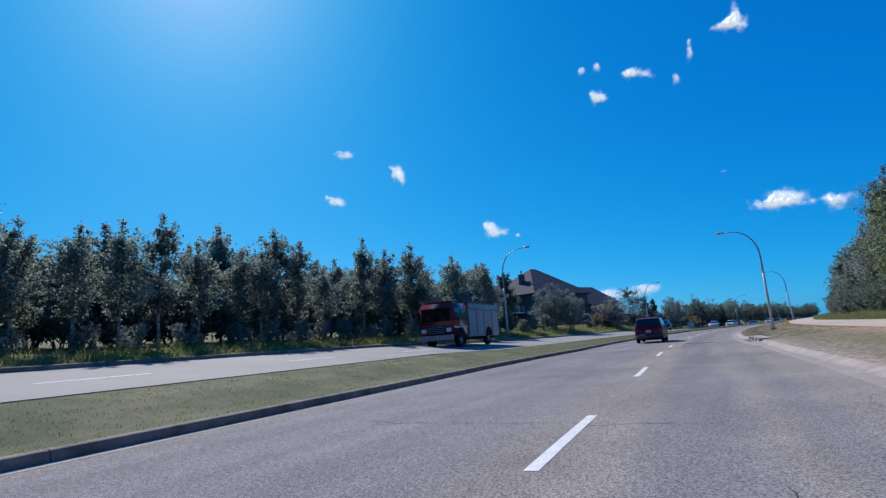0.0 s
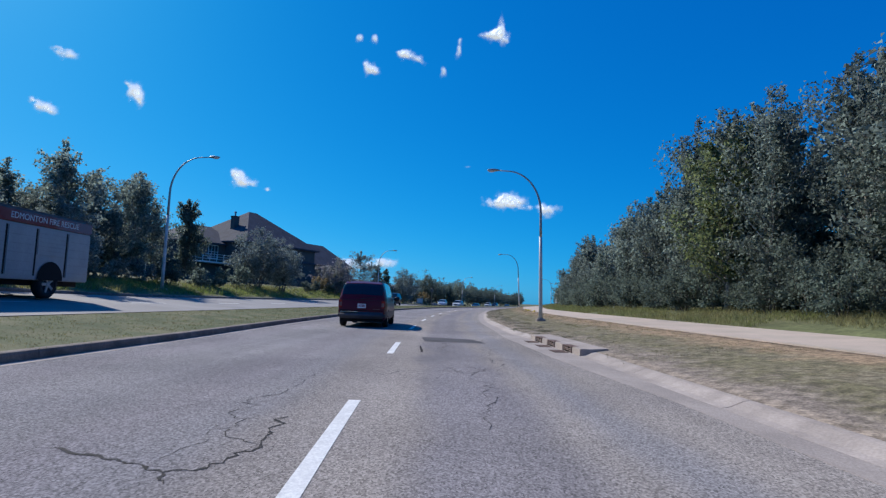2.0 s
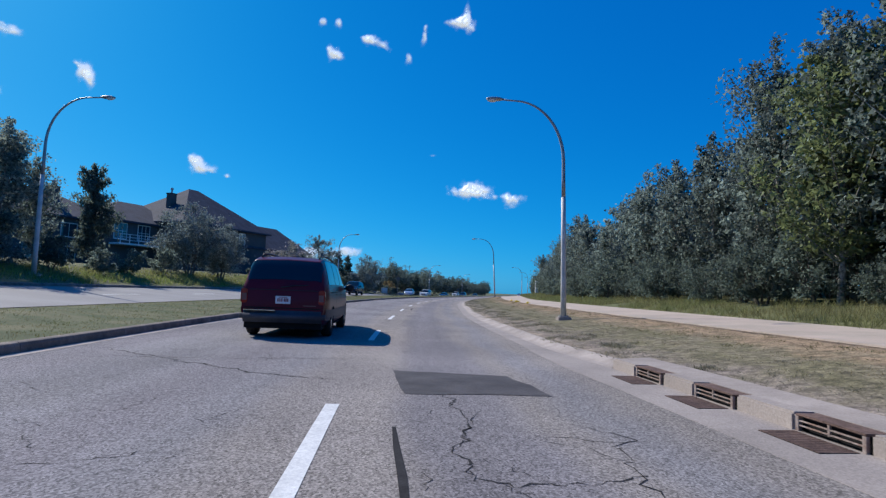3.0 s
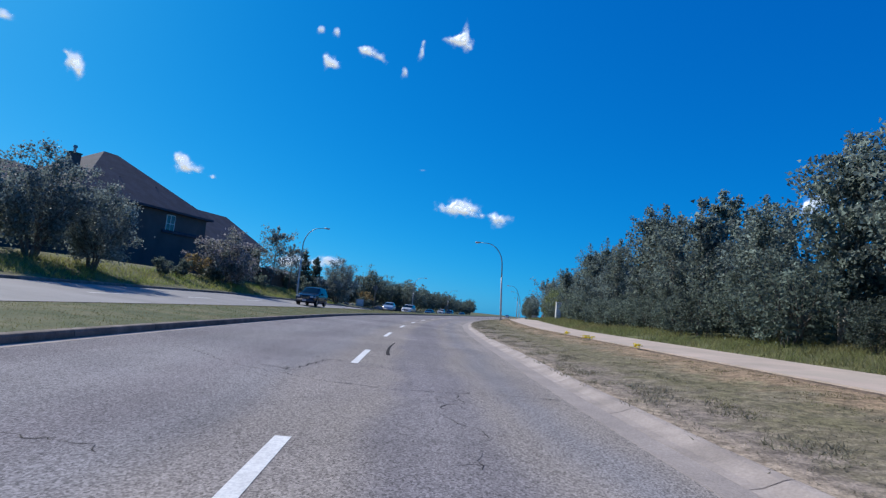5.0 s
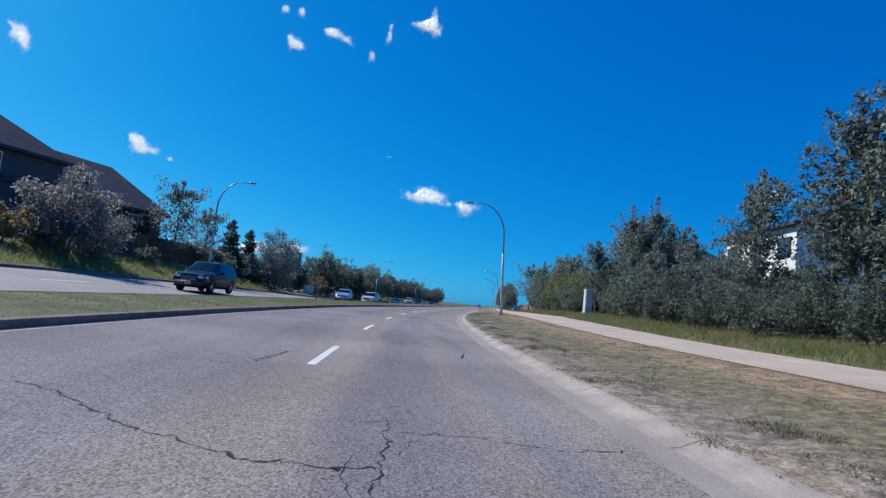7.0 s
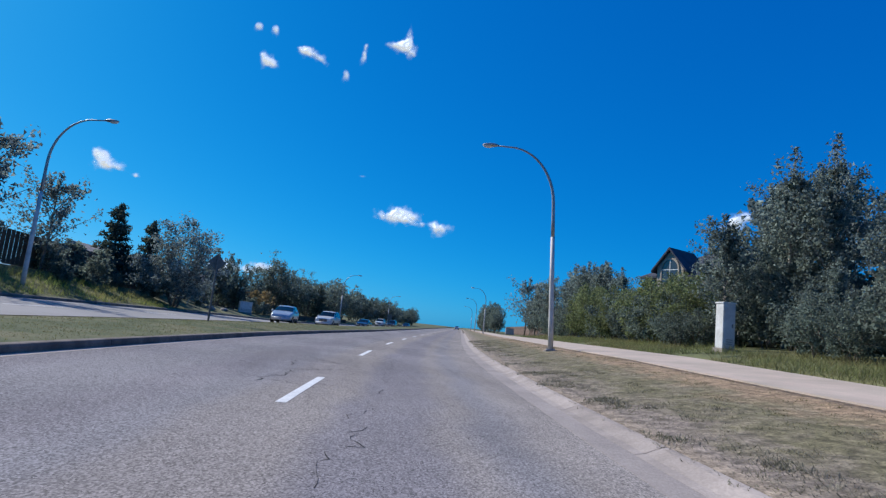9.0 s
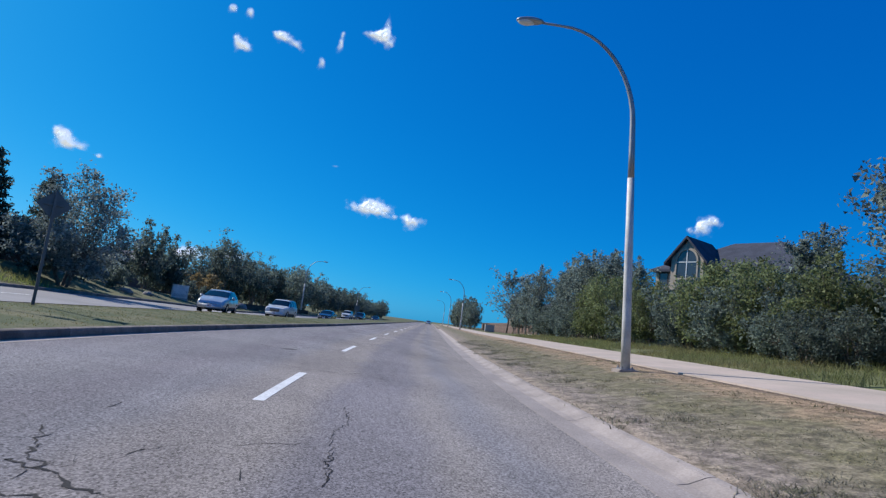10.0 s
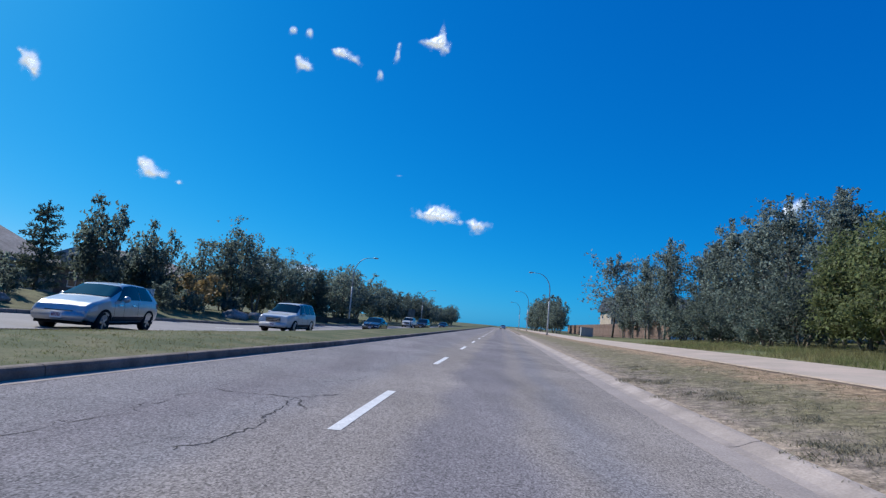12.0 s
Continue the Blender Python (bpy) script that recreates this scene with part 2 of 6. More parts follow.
    # fresh yellow-green, with the bank's sunlight brightened into the blade colour
    "blade_bank": mat("bank_grass_blade", (0.23, 0.29, 0.075), 0.8, vary=0.2, per_island=0.4, second=(0.3, 0.29, 0.11), coarse=0.3, translucent=0.5),
    "ink": mat("plate_ink", (0.25, 0.05, 0.06), 0.5, vary=0.05),
    "sign_back": mat("sign_back", (0.14, 0.15, 0.15), 0.5, 0.5, vary=0.08),
    "lens": mat("lamp_lens", (0.75, 0.72, 0.66), 0.25, vary=0.05),
}



def verge_material():
    """Grey straw by the kerb, olive in the middle, tan by the sidewalk; the mesh's band runs from 0 to 1 across."""
    m = mat("verge_turf", (0.168, 0.15, 0.085), 0.95, vary=0.42, scale=6.0, fine=30, bump=1.0, second=(0.21, 0.18, 0.12), coarse=1.6)
    n, l = m.node_tree.nodes, m.node_tree.links
    b = n["Principled BSDF"]
    hue = b.inputs["Base Color"].links[0].from_node
    src = hue.inputs["Color"].links[0].from_socket
    band, co = n.new("ShaderNodeAttribute"), n.new("ShaderNodeTexCoord")
    band.attribute_name = "band"
    wob = n.new("ShaderNodeTexNoise")
    wob.inputs["Scale"].default_value, wob.inputs["Detail"].default_value, wob.inputs["Roughness"].default_value = 1.4, 8.0, 0.7
    l.new(co.outputs["Object"], wob.inputs["Vector"])
    add = n.new("ShaderNodeMath")
    add.operation = "MULTIPLY_ADD"
    add.inputs[1].default_value = 0.9
    l.new(wob.outputs["Fac"], add.inputs[0])
    l.new(band.outputs["Fac"], add.inputs[2])
    for lo, hi, color in ((0.78, 0.52, (0.25, 0.206, 0.168)), (1.02, 1.28, (0.32, 0.228, 0.145))):
        r, mix = n.new("ShaderNodeMapRange"), n.new("ShaderNodeMix")
        r.inputs["From Min"].default_value, r.inputs["From Max"].default_value = lo, hi
        l.new(add.outputs[0], r.inputs["Value"])
        mix.data_type = "RGBA"
        mix.inputs["B"].default_value = (*color, 1)
        l.new(r.outputs["Result"], mix.inputs["Factor"])
        l.new(src, mix.inputs["A"])
        src = mix.outputs["Result"]
    l.new(src, hue.inputs["Color"])
    return m


M["verge"] = verge_material()


def wheel_tracks(m):
    """Polished grey wheel tracks, pale dusty strips between them; the mesh's "across" is metres right of the lane line."""
    n, l = m.node_tree.nodes, m.node_tree.links
    b = n["Principled BSDF"]
    src = b.inputs["Base Color"].links[0].from_socket
    across, co, wob = n.new("ShaderNodeAttribute"), n.new("ShaderNodeTexCoord"), n.new("ShaderNodeTexNoise")
    across.attribute_name = "across"
    wob.inputs["Scale"].default_value, wob.inputs["Detail"].default_value = 0.35, 5.0
    l.new(co.outputs["Object"], wob.inputs["Vector"])
    add, span, ramp, mul = n.new("ShaderNodeMath"), n.new("ShaderNodeMapRange"), n.new("ShaderNodeValToRGB"), n.new("ShaderNodeMix")
    add.operation = "MULTIPLY_ADD"
    add.inputs[1].default_value = 0.9
    l.new(wob.outputs["Fac"], add.inputs[0])
    l.new(across.outputs["Fac"], add.inputs[2])
    span.inputs["From Min"].default_value, span.inputs["From Max"].default_value = -5.05, 4.95
    l.new(add.outputs[0], span.inputs["Value"])
    pale, grey, dust, cool = (1.04, 1.0, 0.96, 1), (0.86, 0.85, 0.9, 1), (1.1, 1.05, 0.99, 1), (0.92, 0.93, 0.97, 1)
    stops = ((0.0, dust), (0.06, cool), (0.14, grey), (0.22, cool), (0.3, cool), (0.38, grey), (0.46, cool), (0.52, pale), (0.6, dust), (0.645, grey), (0.71, grey), (0.755, pale), (0.8, cool), (0.86, dust), (1.0, dust))
    ramp.color_ramp.interpolation = "EASE"
    e = ramp.color_ramp.elements
    e[0].position, e[0].color = stops[0]
    e[1].position, e[1].color = stops[-1]
    for p, c in stops[1:-1]:
        e.new(p).color = c
    l.new(span.outputs["Result"], ramp.inputs["Fac"])
    mul.data_type, mul.blend_type = "RGBA", "MULTIPLY"
    mul.inputs["Factor"].default_value = 1.0
    l.new(src, mul.inputs["A"])
    l.new(ramp.outputs["Color"], mul.inputs["B"])
    l.new(mul.outputs["Result"], b.inputs["Base Color"])


wheel_tracks(M["asphalt"])

# ---------------------------------------------------------------- mesh helpers


def raw(name, verts, faces, material, parent=None, label="", smooth=False):
    me = bpy.data.meshes.new(name)
    me.from_pydata([tuple(v) for v in verts], [], faces)
    me.materials.append(material)
    if smooth:
        me.polygons.foreach_set("use_smooth", [True] * len(me.polygons))
    me.update()
    ob = new(name, me)
    ob.parent = parent
    if label:
        ob["label"] = label
    return ob


def part(name, bm, material, parent=None, label="", smooth=False):
    me = bpy.data.meshes.new(name)
    bm.to_mesh(me)
    bm.free()
    me.materials.append(material)
    if smooth:
        me.polygons.foreach_set("use_smooth", [True] * len(me.polygons))
    ob = new(name, me)
    ob.parent = parent
    if label:
        ob["label"] = label
    return ob


def add_box(bm, x0, x1, y0, y1, z0, z1, bevel=0.0):
    geo = bmesh.ops.create_cube(bm, size=1.0, matrix=Matrix.LocRotScale(((x0 + x1) / 2, (y0 + y1) / 2, (z0 + z1) / 2), None, (x1 - x0, y1 - y0, z1 - z0)))
    if bevel:
        edges = list({e for v in geo["verts"] for e in v.link_edges})
        bmesh.ops.bevel(bm, geom=edges, offset=bevel, segments=2, affect="EDGES")
    return bm


def box(name, x0, x1, y0, y1, z0, z1, material, parent=None, label="", bevel=0.0):
    return part(name, add_box(bmesh.new(), x0, x1, y0, y1, z0, z1, bevel), material, parent, label)


def add_tube(bm, pts, radii, sides=10, cap=True):
    """A tube along pts with a radius at each."""
    rings = []
    for i, p in enumerate(pts):
        a, b = Vector(pts[max(i - 1, 0)]), Vector(pts[min(i + 1, len(pts) - 1)])
        t = (b - a).normalized()
        side = t.cross(Vector((0.31, 0.95, 0.05))).normalized()
        up = side.cross(t)
        rings.append([bm.verts.new(Vector(p) + (side * math.cos(k * 2 * math.pi / sides) + up * math.sin(k * 2 * math.pi / sides)) * radii[i]) for k in range(sides)])
    for r, s in zip(rings, rings[1:]):
        for k in range(sides):
            bm.faces.new((r[k], r[(k + 1) % sides], s[(k + 1) % sides], s[k]))
    if cap:
        bm.faces.new(rings[0][::-1])
        bm.faces.new(rings[-1])
    return bm


def empty(name, m=None):
    ob = new(name)
    if m is not None:
        ob.matrix_basis = m
    return ob


# ---------------------------------------------------------------- the road's line
# u runs along the broken lane line, off is metres to the right of it


def lane_x(u):
    nudge = float(np.interp(u, (0, 10, 20, 27, 36, 46, 60, 100, 115, 127, 137), (-0.8, -0.62, -0.38, -0.3, -0.15, -0.1, 0.0, 0.02, 0.12, 0.3, 0.32)))
    if u < 25:
        return -3.038 - 0.0864 * (u - 25) + nudge
    if u > 137:
        return 4.22 + 0.216 * (u - 137) + nudge
    return -4.42 + 0.00135 * (u - 57) ** 2 + nudge


def lane_slope(u):
    return -0.0864 if u < 25 else 0.216 if u > 137 else 0.0027 * (u - 57)


def spot(u, off):
    s = lane_slope(u)
    c = 1 / math.hypot(1, s)
    return lane_x(u) + off * c, u - off * s * c


def heading(u):
    """Degrees to turn a thing that faces +y so that it faces along the road."""
    return -math.degrees(math.atan(lane_slope(u)))


def table(u, *pairs):
    return float(np.interp(u, [p[0] for p in pairs], [p[1] for p in pairs]))


def kerb_right(u):
    return table(u, (0, 4.1), (37, 4.1), (41.5, 3.95), (45, 3.6), (58, 3.46), (70, 3.72), (90, 3.74), (105, 3.88), (130, 4.05), (400, 4.35))


def kerb_left(u):
    return table(u, (0, -5.9), (24, -5.5), (38, -4.8), (90, -4.7), (115, -4.35), (140, -3.6), (400, -3.6))


OPP_NEAR, OPP_FAR = -9.0, -16.6
LAND = [
    (-900, ((0, 2), (400, 2))),
    (-60, ((0, 6.6), (60, 6.2), (100, 2.8), (140, 1.8), (200, 0.6), (400, 0.2))),
    (-34, ((0, 2.3), (60, 2.3), (100, 2.5), (125, 2.1), (145, 1.3), (165, 0.3), (400, -0.3))),
    (-22.5, ((0, 1.7), (50, 1.7), (95, 2.3), (125, 2.0), (145, 1.0), (165, 0.1), (400, -0.5))),
    (-18.4, ((0, 1.3), (50, 1.2), (75, 1.0), (100, 1.05), (120, 0.8), (140, 0.3), (160, -0.25), (400, -0.75))),
    (OPP_FAR - 0.2, ((0, 1.2), (35, 1.12), (55, 0.8), (75, 0.72), (100, 0.75), (115, 0.55), (141, 0.12), (160, -0.35), (400, -0.85))),
    (OPP_FAR, ((0, 1.08), (35, 1.0), (55, 0.68), (75, 0.6), (100, 0.63), (115, 0.43), (141, 0.0), (160, -0.45), (400, -0.95))),
    (OPP_NEAR, ((0, 0.5), (27, 0.45), (36, 0.25), (50, 0.18), (90, 0.1), (115, 0.08), (134, 0.0), (150, -0.35), (180, -0.65), (400, -0.8))),
    (6.5, ((0, 0.36), (90, 0.36), (112, 0.48), (140, 0.42), (400, 0.25))),
    (8.0, ((0, 0.5), (90, 0.5), (110, 0.68), (140, 0.6), (170, 0.45), (400, 0.3))),
    (10.6, ((0, 0.64), (90, 0.62), (112, 0.9), (145, 0.8), (180, 0.6), (400, 0.4))),
    (13.5, ((0, 1.1), (90, 1.05), (115, 1.35), (150, 1.15), (200, 0.7), (400, 0.4))),
    (24, ((0, 1.9), (100, 2.3), (150, 2.4), (200, 1.2), (400, 0.6))),
    (60, ((0, 3.4), (100, 3.4), (150, 2.8), (400, 1.0))),
    (900, ((0, 2), (400, 2))),
]


def land(u, off):
    """Height of the ground at u, off."""
    return float(np.interp(off, [o for o, _ in LAND], [table(u, *p) for _, p in LAND]))


def at(u, off, dz=0.0, turn=0.0):
    x, y = spot(u, off)
    return pose(x, y, land(u, off) + dz, 0, 0, heading(u) + turn)


def strip(name, us, lanes, material, heights, thick=0.0, parent=None):
    """A ribbon along the road: lanes and heights are functions of u, one a column."""
    verts, faces, n = [], [], len(lanes)
    for u in us:
        for f, h in zip(lanes, heights):
            x, y = spot(u, f(u))
            verts.append((x, y, h(u)))
    for i in range(len(us) - 1):
        for k in range(n - 1):
            a = i * n + k
            faces.append((a, a + 1, a + n + 1, a + n))
    if thick:
        m = len(verts)
        verts += [(x, y, z - thick) for x, y, z in verts]
        for i in range(len(us) - 1):
            for k in (0, n - 1):
                a, b = i * n + k, (i + 1) * n + k
                f = (a, b, b + m, a + m)
                faces.append(f if k == 0 else f[::-1])
        for i in (0, len(us) - 1):
            for k in range(n - 1):
                a = i * n + k
                f = (a, a + 1, a + 1 + m, a + m)
                faces.append(f[::-1] if i == 0 else f)
    ob = raw(name, verts, faces, material, parent, smooth=False)
    return ob


def const(v):
    return lambda u: v


def rng_range(a, b, step):
    n = max(1, int(round((b - a) / step)))
    return [a + (b - a) * i / n for i in range(n + 1)]


U0, U1 = -40.0, 420.0
US = sorted({*rng_range(U0, U1, 4.0), 31.0, 34.0, 42.0, 46.0})

# ---------------------------------------------------------------- ground, roads, kerbs
ground_us = [-1500, -600, -200] + rng_range(U0, U1, 6.0) + [600, 1000, 2200]
ground_offs = [-2000, -900, -400, -150, -60, -40, -30, -22.5, -20, -18.4, -17.0]


def land_sheet():
    """One sheet to the horizon, sunk below the roads."""
    offs = ground_offs + [-16.7, -16.5, -9.1, -8.9, -4.9, 4.4, 6.5, 8.0, 8.1, 10.5, 10.6, 12, 13.5, 16, 20, 24, 32, 60, 150, 400, 900, 2000]
    verts, faces = [], []
    for u in ground_us:
        for o in offs:
            s = 0.0 if not (U0 <= u <= U1) else 1.0
            x, y = spot(u, o)
            if abs(o) > 150:
                x, y = (lane_x(u) if s else 0) + o, u
            uu = min(max(u, U0), U1)
            z = land(uu, max(min(o, 900), -900))
            if -16.6 < o < 10.6:
                z = min(z, 0.0) - 0.55
            elif o in (-16.7, 10.6):
                z -= 0.02
            verts.append((x, y, z))
    n = len(offs)
    for i in range(len(ground_us) - 1):
        for k in range(n - 1):
            a = i * n + k
            faces.append((a, a + 1, a + n + 1, a + n))
    return raw("ground", verts, faces, M["grass_rough"], smooth=True)


tagged(land_sheet(), "rough green grass ground rising beyond both roads", "ground", kind="structure")



def gutter_width(u):
    return table(u, (31, 0.34), (36, 0.72), (42, 0.72), (46, 0.34))


ROAD_COLS = [lambda u: kerb_left(u) - 0.02, const(-2.0), const(0.0), const(2.0), lambda u: kerb_right(u) - gutter_width(u)]
road = strip("road", US, ROAD_COLS, M["asphalt"], [const(0.0)] * 5, 0.3)
layer = road.data.attributes.new("across", "FLOAT", "POINT")
layer.data.foreach_set("value", [f(u) for u in US for f in ROAD_COLS] * 2)
tagged(road, "worn grey asphalt carriageway with cracks and patches", "road", kind="structure")
gutter = strip("gutter", US, [lambda u: kerb_right(u) - gutter_width(u), lambda u: kerb_right(u) + 0.03], M["gutter"], [const(0.003), const(0.013)], 0.3)
tagged(gutter, "pale concrete gutter beside the kerb", "gutter", kind="structure")
left_gutter = strip("gutter", US, [lambda u: kerb_left(u) - 0.01, lambda u: kerb_left(u) + 0.2], M["concrete"], [const(0.008), const(0.004)])
tagged(left_gutter, "narrow pale concrete edge along the median kerb", "gutter", kind="structure")
opp = strip("road_opposite", US, [const(OPP_FAR), const(-12.8), const(OPP_NEAR)], M["asphalt_far"],
            [lambda u: land(u, OPP_FAR), lambda u: land(u, -12.8), lambda u: land(u, OPP_NEAR)], 0.3)
tagged(opp, "light grey asphalt oncoming carriageway", "road", kind="structure")
median = strip("median", US, [lambda u: OPP_NEAR + 0.15, const(-7.6), const(-6.4), lambda u: kerb_left(u) - 0.16], M["grass"],
               [lambda u: land(u, OPP_NEAR) + 0.12, lambda u: land(u, -7.6) * 0.6 + 0.17, lambda u: 0.2, lambda u: 0.15], 0.3)
tagged(median, "mown green and yellowing grass median", "median", kind="structure")
VERGE_T = (0.0, 0.08, 0.2, 0.35, 0.5, 0.65, 0.8, 0.92, 1.0)


def verge_off(u, t):
    k = kerb_right(u) + 0.35
    return k + (8.02 - k) * t


def verge_z(u, o):
    k = kerb_right(u) + 0.35
    z = float(np.interp(o, [k, 5.7, 6.5, 7.3, 8.02], [0.113, land(u, 6.5) * 0.55 + 0.08, land(u, 6.5), land(u, 7.3) + 0.01, land(u, 8.0) - 0.01]))
    inside = max(0.0, min(1.0, (o - k) / 0.4, (8.02 - o) / 0.4))
    return z + inside * (0.05 * noise.noise((u * 0.5, o * 0.9, 1.0)) + 0.025 * noise.noise((u * 1.7, o * 2.1, 4.0)))


VERGE_US = rng_range(U0, 20.0, 4.0)[:-1] + rng_range(20.0, 150.0, 0.5)[:-1] + rng_range(150.0, U1, 4.0)
verge = strip("verge", VERGE_US, [lambda u, t=t: verge_off(u, t) for t in VERGE_T], M["verge"], [lambda u, t=t: verge_z(u, verge_off(u, t)) for t in VERGE_T], 0.3)
layer = verge.data.attributes.new("band", "FLOAT", "POINT")
layer.data.foreach_set("value", list(VERGE_T) * (len(verge.data.vertices) // len(VERGE_T)))
verge.data.polygons.foreach_set("use_smooth", [True] * len(verge.data.polygons))
tagged(verge, "patchy dry mown grass verge", "verge", kind="structure")
walkway = strip("pavement", US, [const(8.0), const(10.6)], M["sidewalk"], [lambda u: land(u, 8.0) + 0.02, lambda u: land(u, 10.6) + 0.02], 0.2)
tagged(walkway, "sunlit beige concrete sidewalk", "pavement", kind="structure")


ROLLED = [(0.0, -0.05), (0.0, 0.014), (0.1, 0.032), (0.19, 0.068), (0.26, 0.098), (0.31, 0.11), (0.37, 0.114), (0.38, -0.05)]
UPRIGHT = [(0.0, -0.05), (0.012, 0.10), (0.03, 0.14), (0.06, 0.152), (0.17, 0.155), (0.18, -0.05)]


def kerb_run(name, label, edge, out, us, material, z, section=UPRIGHT):
    """Cast kerb stones 3 m long with open joints. out: +1 when the raised side lies to the right."""
    top = tagged(empty(name), label, "kerb", kind="structure")
    for a, b in zip(us, us[1:]):
        verts, faces = [], []
        stops = [a + 0.008, (a + b) / 2, b - 0.008]
        for u in stops:
            for o, h in section:
                x, y = spot(u, edge(u) + out * o)
                verts.append((x, y, z(u) + h))
        n = len(section)
        for i in range(len(stops) - 1):
            for k in range(n - 1):
                p = i * n + k
                f = (p, p + 1, p + n + 1, p + n)
                faces.append(f if out < 0 else f[::-1])
        faces.append(tuple(range(n)) if out > 0 else tuple(range(n))[::-1])
        e = (len(stops) - 1) * n
        faces.append(tuple(range(e, e + n))[::-1] if out > 0 else tuple(range(e, e + n)))
        raw("kerb_stone", verts, faces, material, top)
    return top


INLETS = (37.7, 39.3, 40.8)
kerb_run("kerb", "pale concrete kerb stones along the verge", kerb_right, 1, rng_range(-9.0, 36.6, 3.04), M["concrete"], const(0.0), ROLLED)
kerb_run("kerb", "pale concrete kerb stones along the verge", kerb_right, 1, rng_range(42.0, 201.0, 3.0), M["concrete"], const(0.0), ROLLED)
kerb_run("kerb", "weathered grey kerb stones along the median", kerb_left, -1, rng_range(-9.0, 201.0, 3.0), M["kerb_dark"], const(0.0))
kerb_run("kerb", "weathered kerb along the oncoming road's far side", const(OPP_FAR), -1, rng_range(0.0, 201.0, 6.0), M["kerb_dark"], lambda u: land(u, OPP_FAR))
kerb_run("kerb", "weathered kerb along the median's far side", const(OPP_NEAR), 1, rng_range(0.0, 201.0, 6.0), M["kerb_dark"], lambda u: land(u, OPP_NEAR) - 0.02)


def far_kerb(edge, out, z):
    us = rng_range(201, U1, 10)
    s = strip("kerb", us, [edge, lambda u: edge(u) + out * 0.02, lambda u: edge(u) + out * 0.18], M["kerb_dark"],
              [lambda u: z(u) - 0.05, lambda u: z(u) + 0.15, lambda u: z(u) + 0.155])
    tagged(s, "distant run of grey concrete kerb", "kerb", kind="structure")


far_kerb(kerb_right, 1, const(0.0))
far_kerb(kerb_left, -1, const(0.0))


def marking(u0, u1, off, width, parent, z=lambda u, o: 0.004, material=M["paint"]):
    us = rng_range(u0, u1, 1.0)
    return strip("lane_dash", us, [const(off - width / 2), const(off + width / 2)], material,
                 [lambda u: z(u, off - width / 2), lambda u: z(u, off + width / 2)], 0, parent)


DASHES = [0.0, 9.1, 18.2, 27.3, 35.75, 45.6, 54.4, 63.2, 72.3, 81.4, 90.6, 100.2, 109.8, 118.9, 127.8, 136.7] + [136.7 + 8.9 * k for k in range(1, 14)]
for u in DASHES:
    marking(u, u + 3.1, 0.0, 0.13, road)
for k in range(18):
    marking(4 + 9.1 * k, 7.1 + 9.1 * k, -12.8, 0.13, opp, lambda u, o: land(u, o) + 0.006)

# ---------------------------------------------------------------- repairs and cracks in the asphalt
rng = random.Random(4)


def ribbon(name, pts, widths, material, parent, z=0.003):
    """A thin irregular strip that follows pts, given as (u, off)."""
    verts, faces = [], []
    for i, (u, o) in enumerate(pts):
        a, b = pts[max(i - 1, 0)], pts[min(i + 1, len(pts) - 1)]
        du, do = b[0] - a[0], b[1] - a[1]
        n = math.hypot(du, do) or 1
        for s in (-0.5, 0.5):
            x, y = spot(u + s * widths[i] * do / n, o - s * widths[i] * du / n)
            verts.append((x, y, z))
    for i in range(len(pts) - 1):
        faces.append((2 * i, 2 * i + 1, 2 * i + 3, 2 * i + 2))
    return raw(name, verts, faces, material, parent)


def crack(a, b, width=0.02, wander=0.12, step=0.11):
    n = max(3, int(math.hypot(b[0] - a[0], b[1] - a[1]) / step))
    pts, w = [], []
    du, do = 0.0, 0.0
    for i in range(n + 1):
        t = i / n
        du = du * 0.68 + rng.gauss(0, wander * 0.55)
        do = do * 0.68 + rng.gauss(0, wander * 0.55)
        e = min(1, 4 * t, 4 * (1 - t))
        pts.append((a[0] + (b[0] - a[0]) * t + du * e, a[1] + (b[1] - a[1]) * t + do * e))
        w.append(width * 0.62 * (0.2 + 1.3 * rng.random() ** 1.5) * (0.5 + 0.5 * e))
    ribbon("crack", pts, w, M["crack"], road)


def slab(name, corners, material, parent, z=0.005, rough_edge=0.05):
    """A flat repair with a slightly ragged outline."""
    loop = []
    for i, (u, o) in enumerate(corners):
        u2, o2 = corners[(i + 1) % len(corners)]
        n = max(2, int(math.hypot(u2 - u, o2 - o) / 0.3))
        for k in range(n):
            t = k / n
            loop.append((u + (u2 - u) * t + rng.gauss(0, rough_edge * 0.4), o + (o2 - o) * t + rng.gauss(0, rough_edge * 0.4)))
    verts = [(*spot(u, o), z) for u, o in loop]
    return raw(name, verts, [tuple(range(len(verts)))[::-1]], material, parent)


slab("asphalt_patch", [(39.45, 0.68), (39.5, 2.3), (40.9, 2.08), (41.2, 0.55)], M["patch"], road)
slab("pothole", [(117.33, -1.35), (117.28, -1.1), (117.41, -0.92), (117.5, -1.14)], M["crack"], road, 0.004, 0.07)
ribbon("tar_strip", [(36.3, 0.64), (36.8, 0.63), (37.4, 0.6), (38.0, 0.58)], [0.05, 0.06, 0.05, 0.03], M["tar"], road)
ribbon("tar_strip", [(65.35, 0.52), (65.9, 0.47), (66.8, 0.44), (67.9, 0.43), (69.6, 0.48)], [0.1, 0.08, 0.07, 0.06, 0.03], M["tar"], road)
ribbon("tar_strip", [(84.5, 2.5), (85.5, 2.64)], [0.05, 0.035], M["tar"], road)
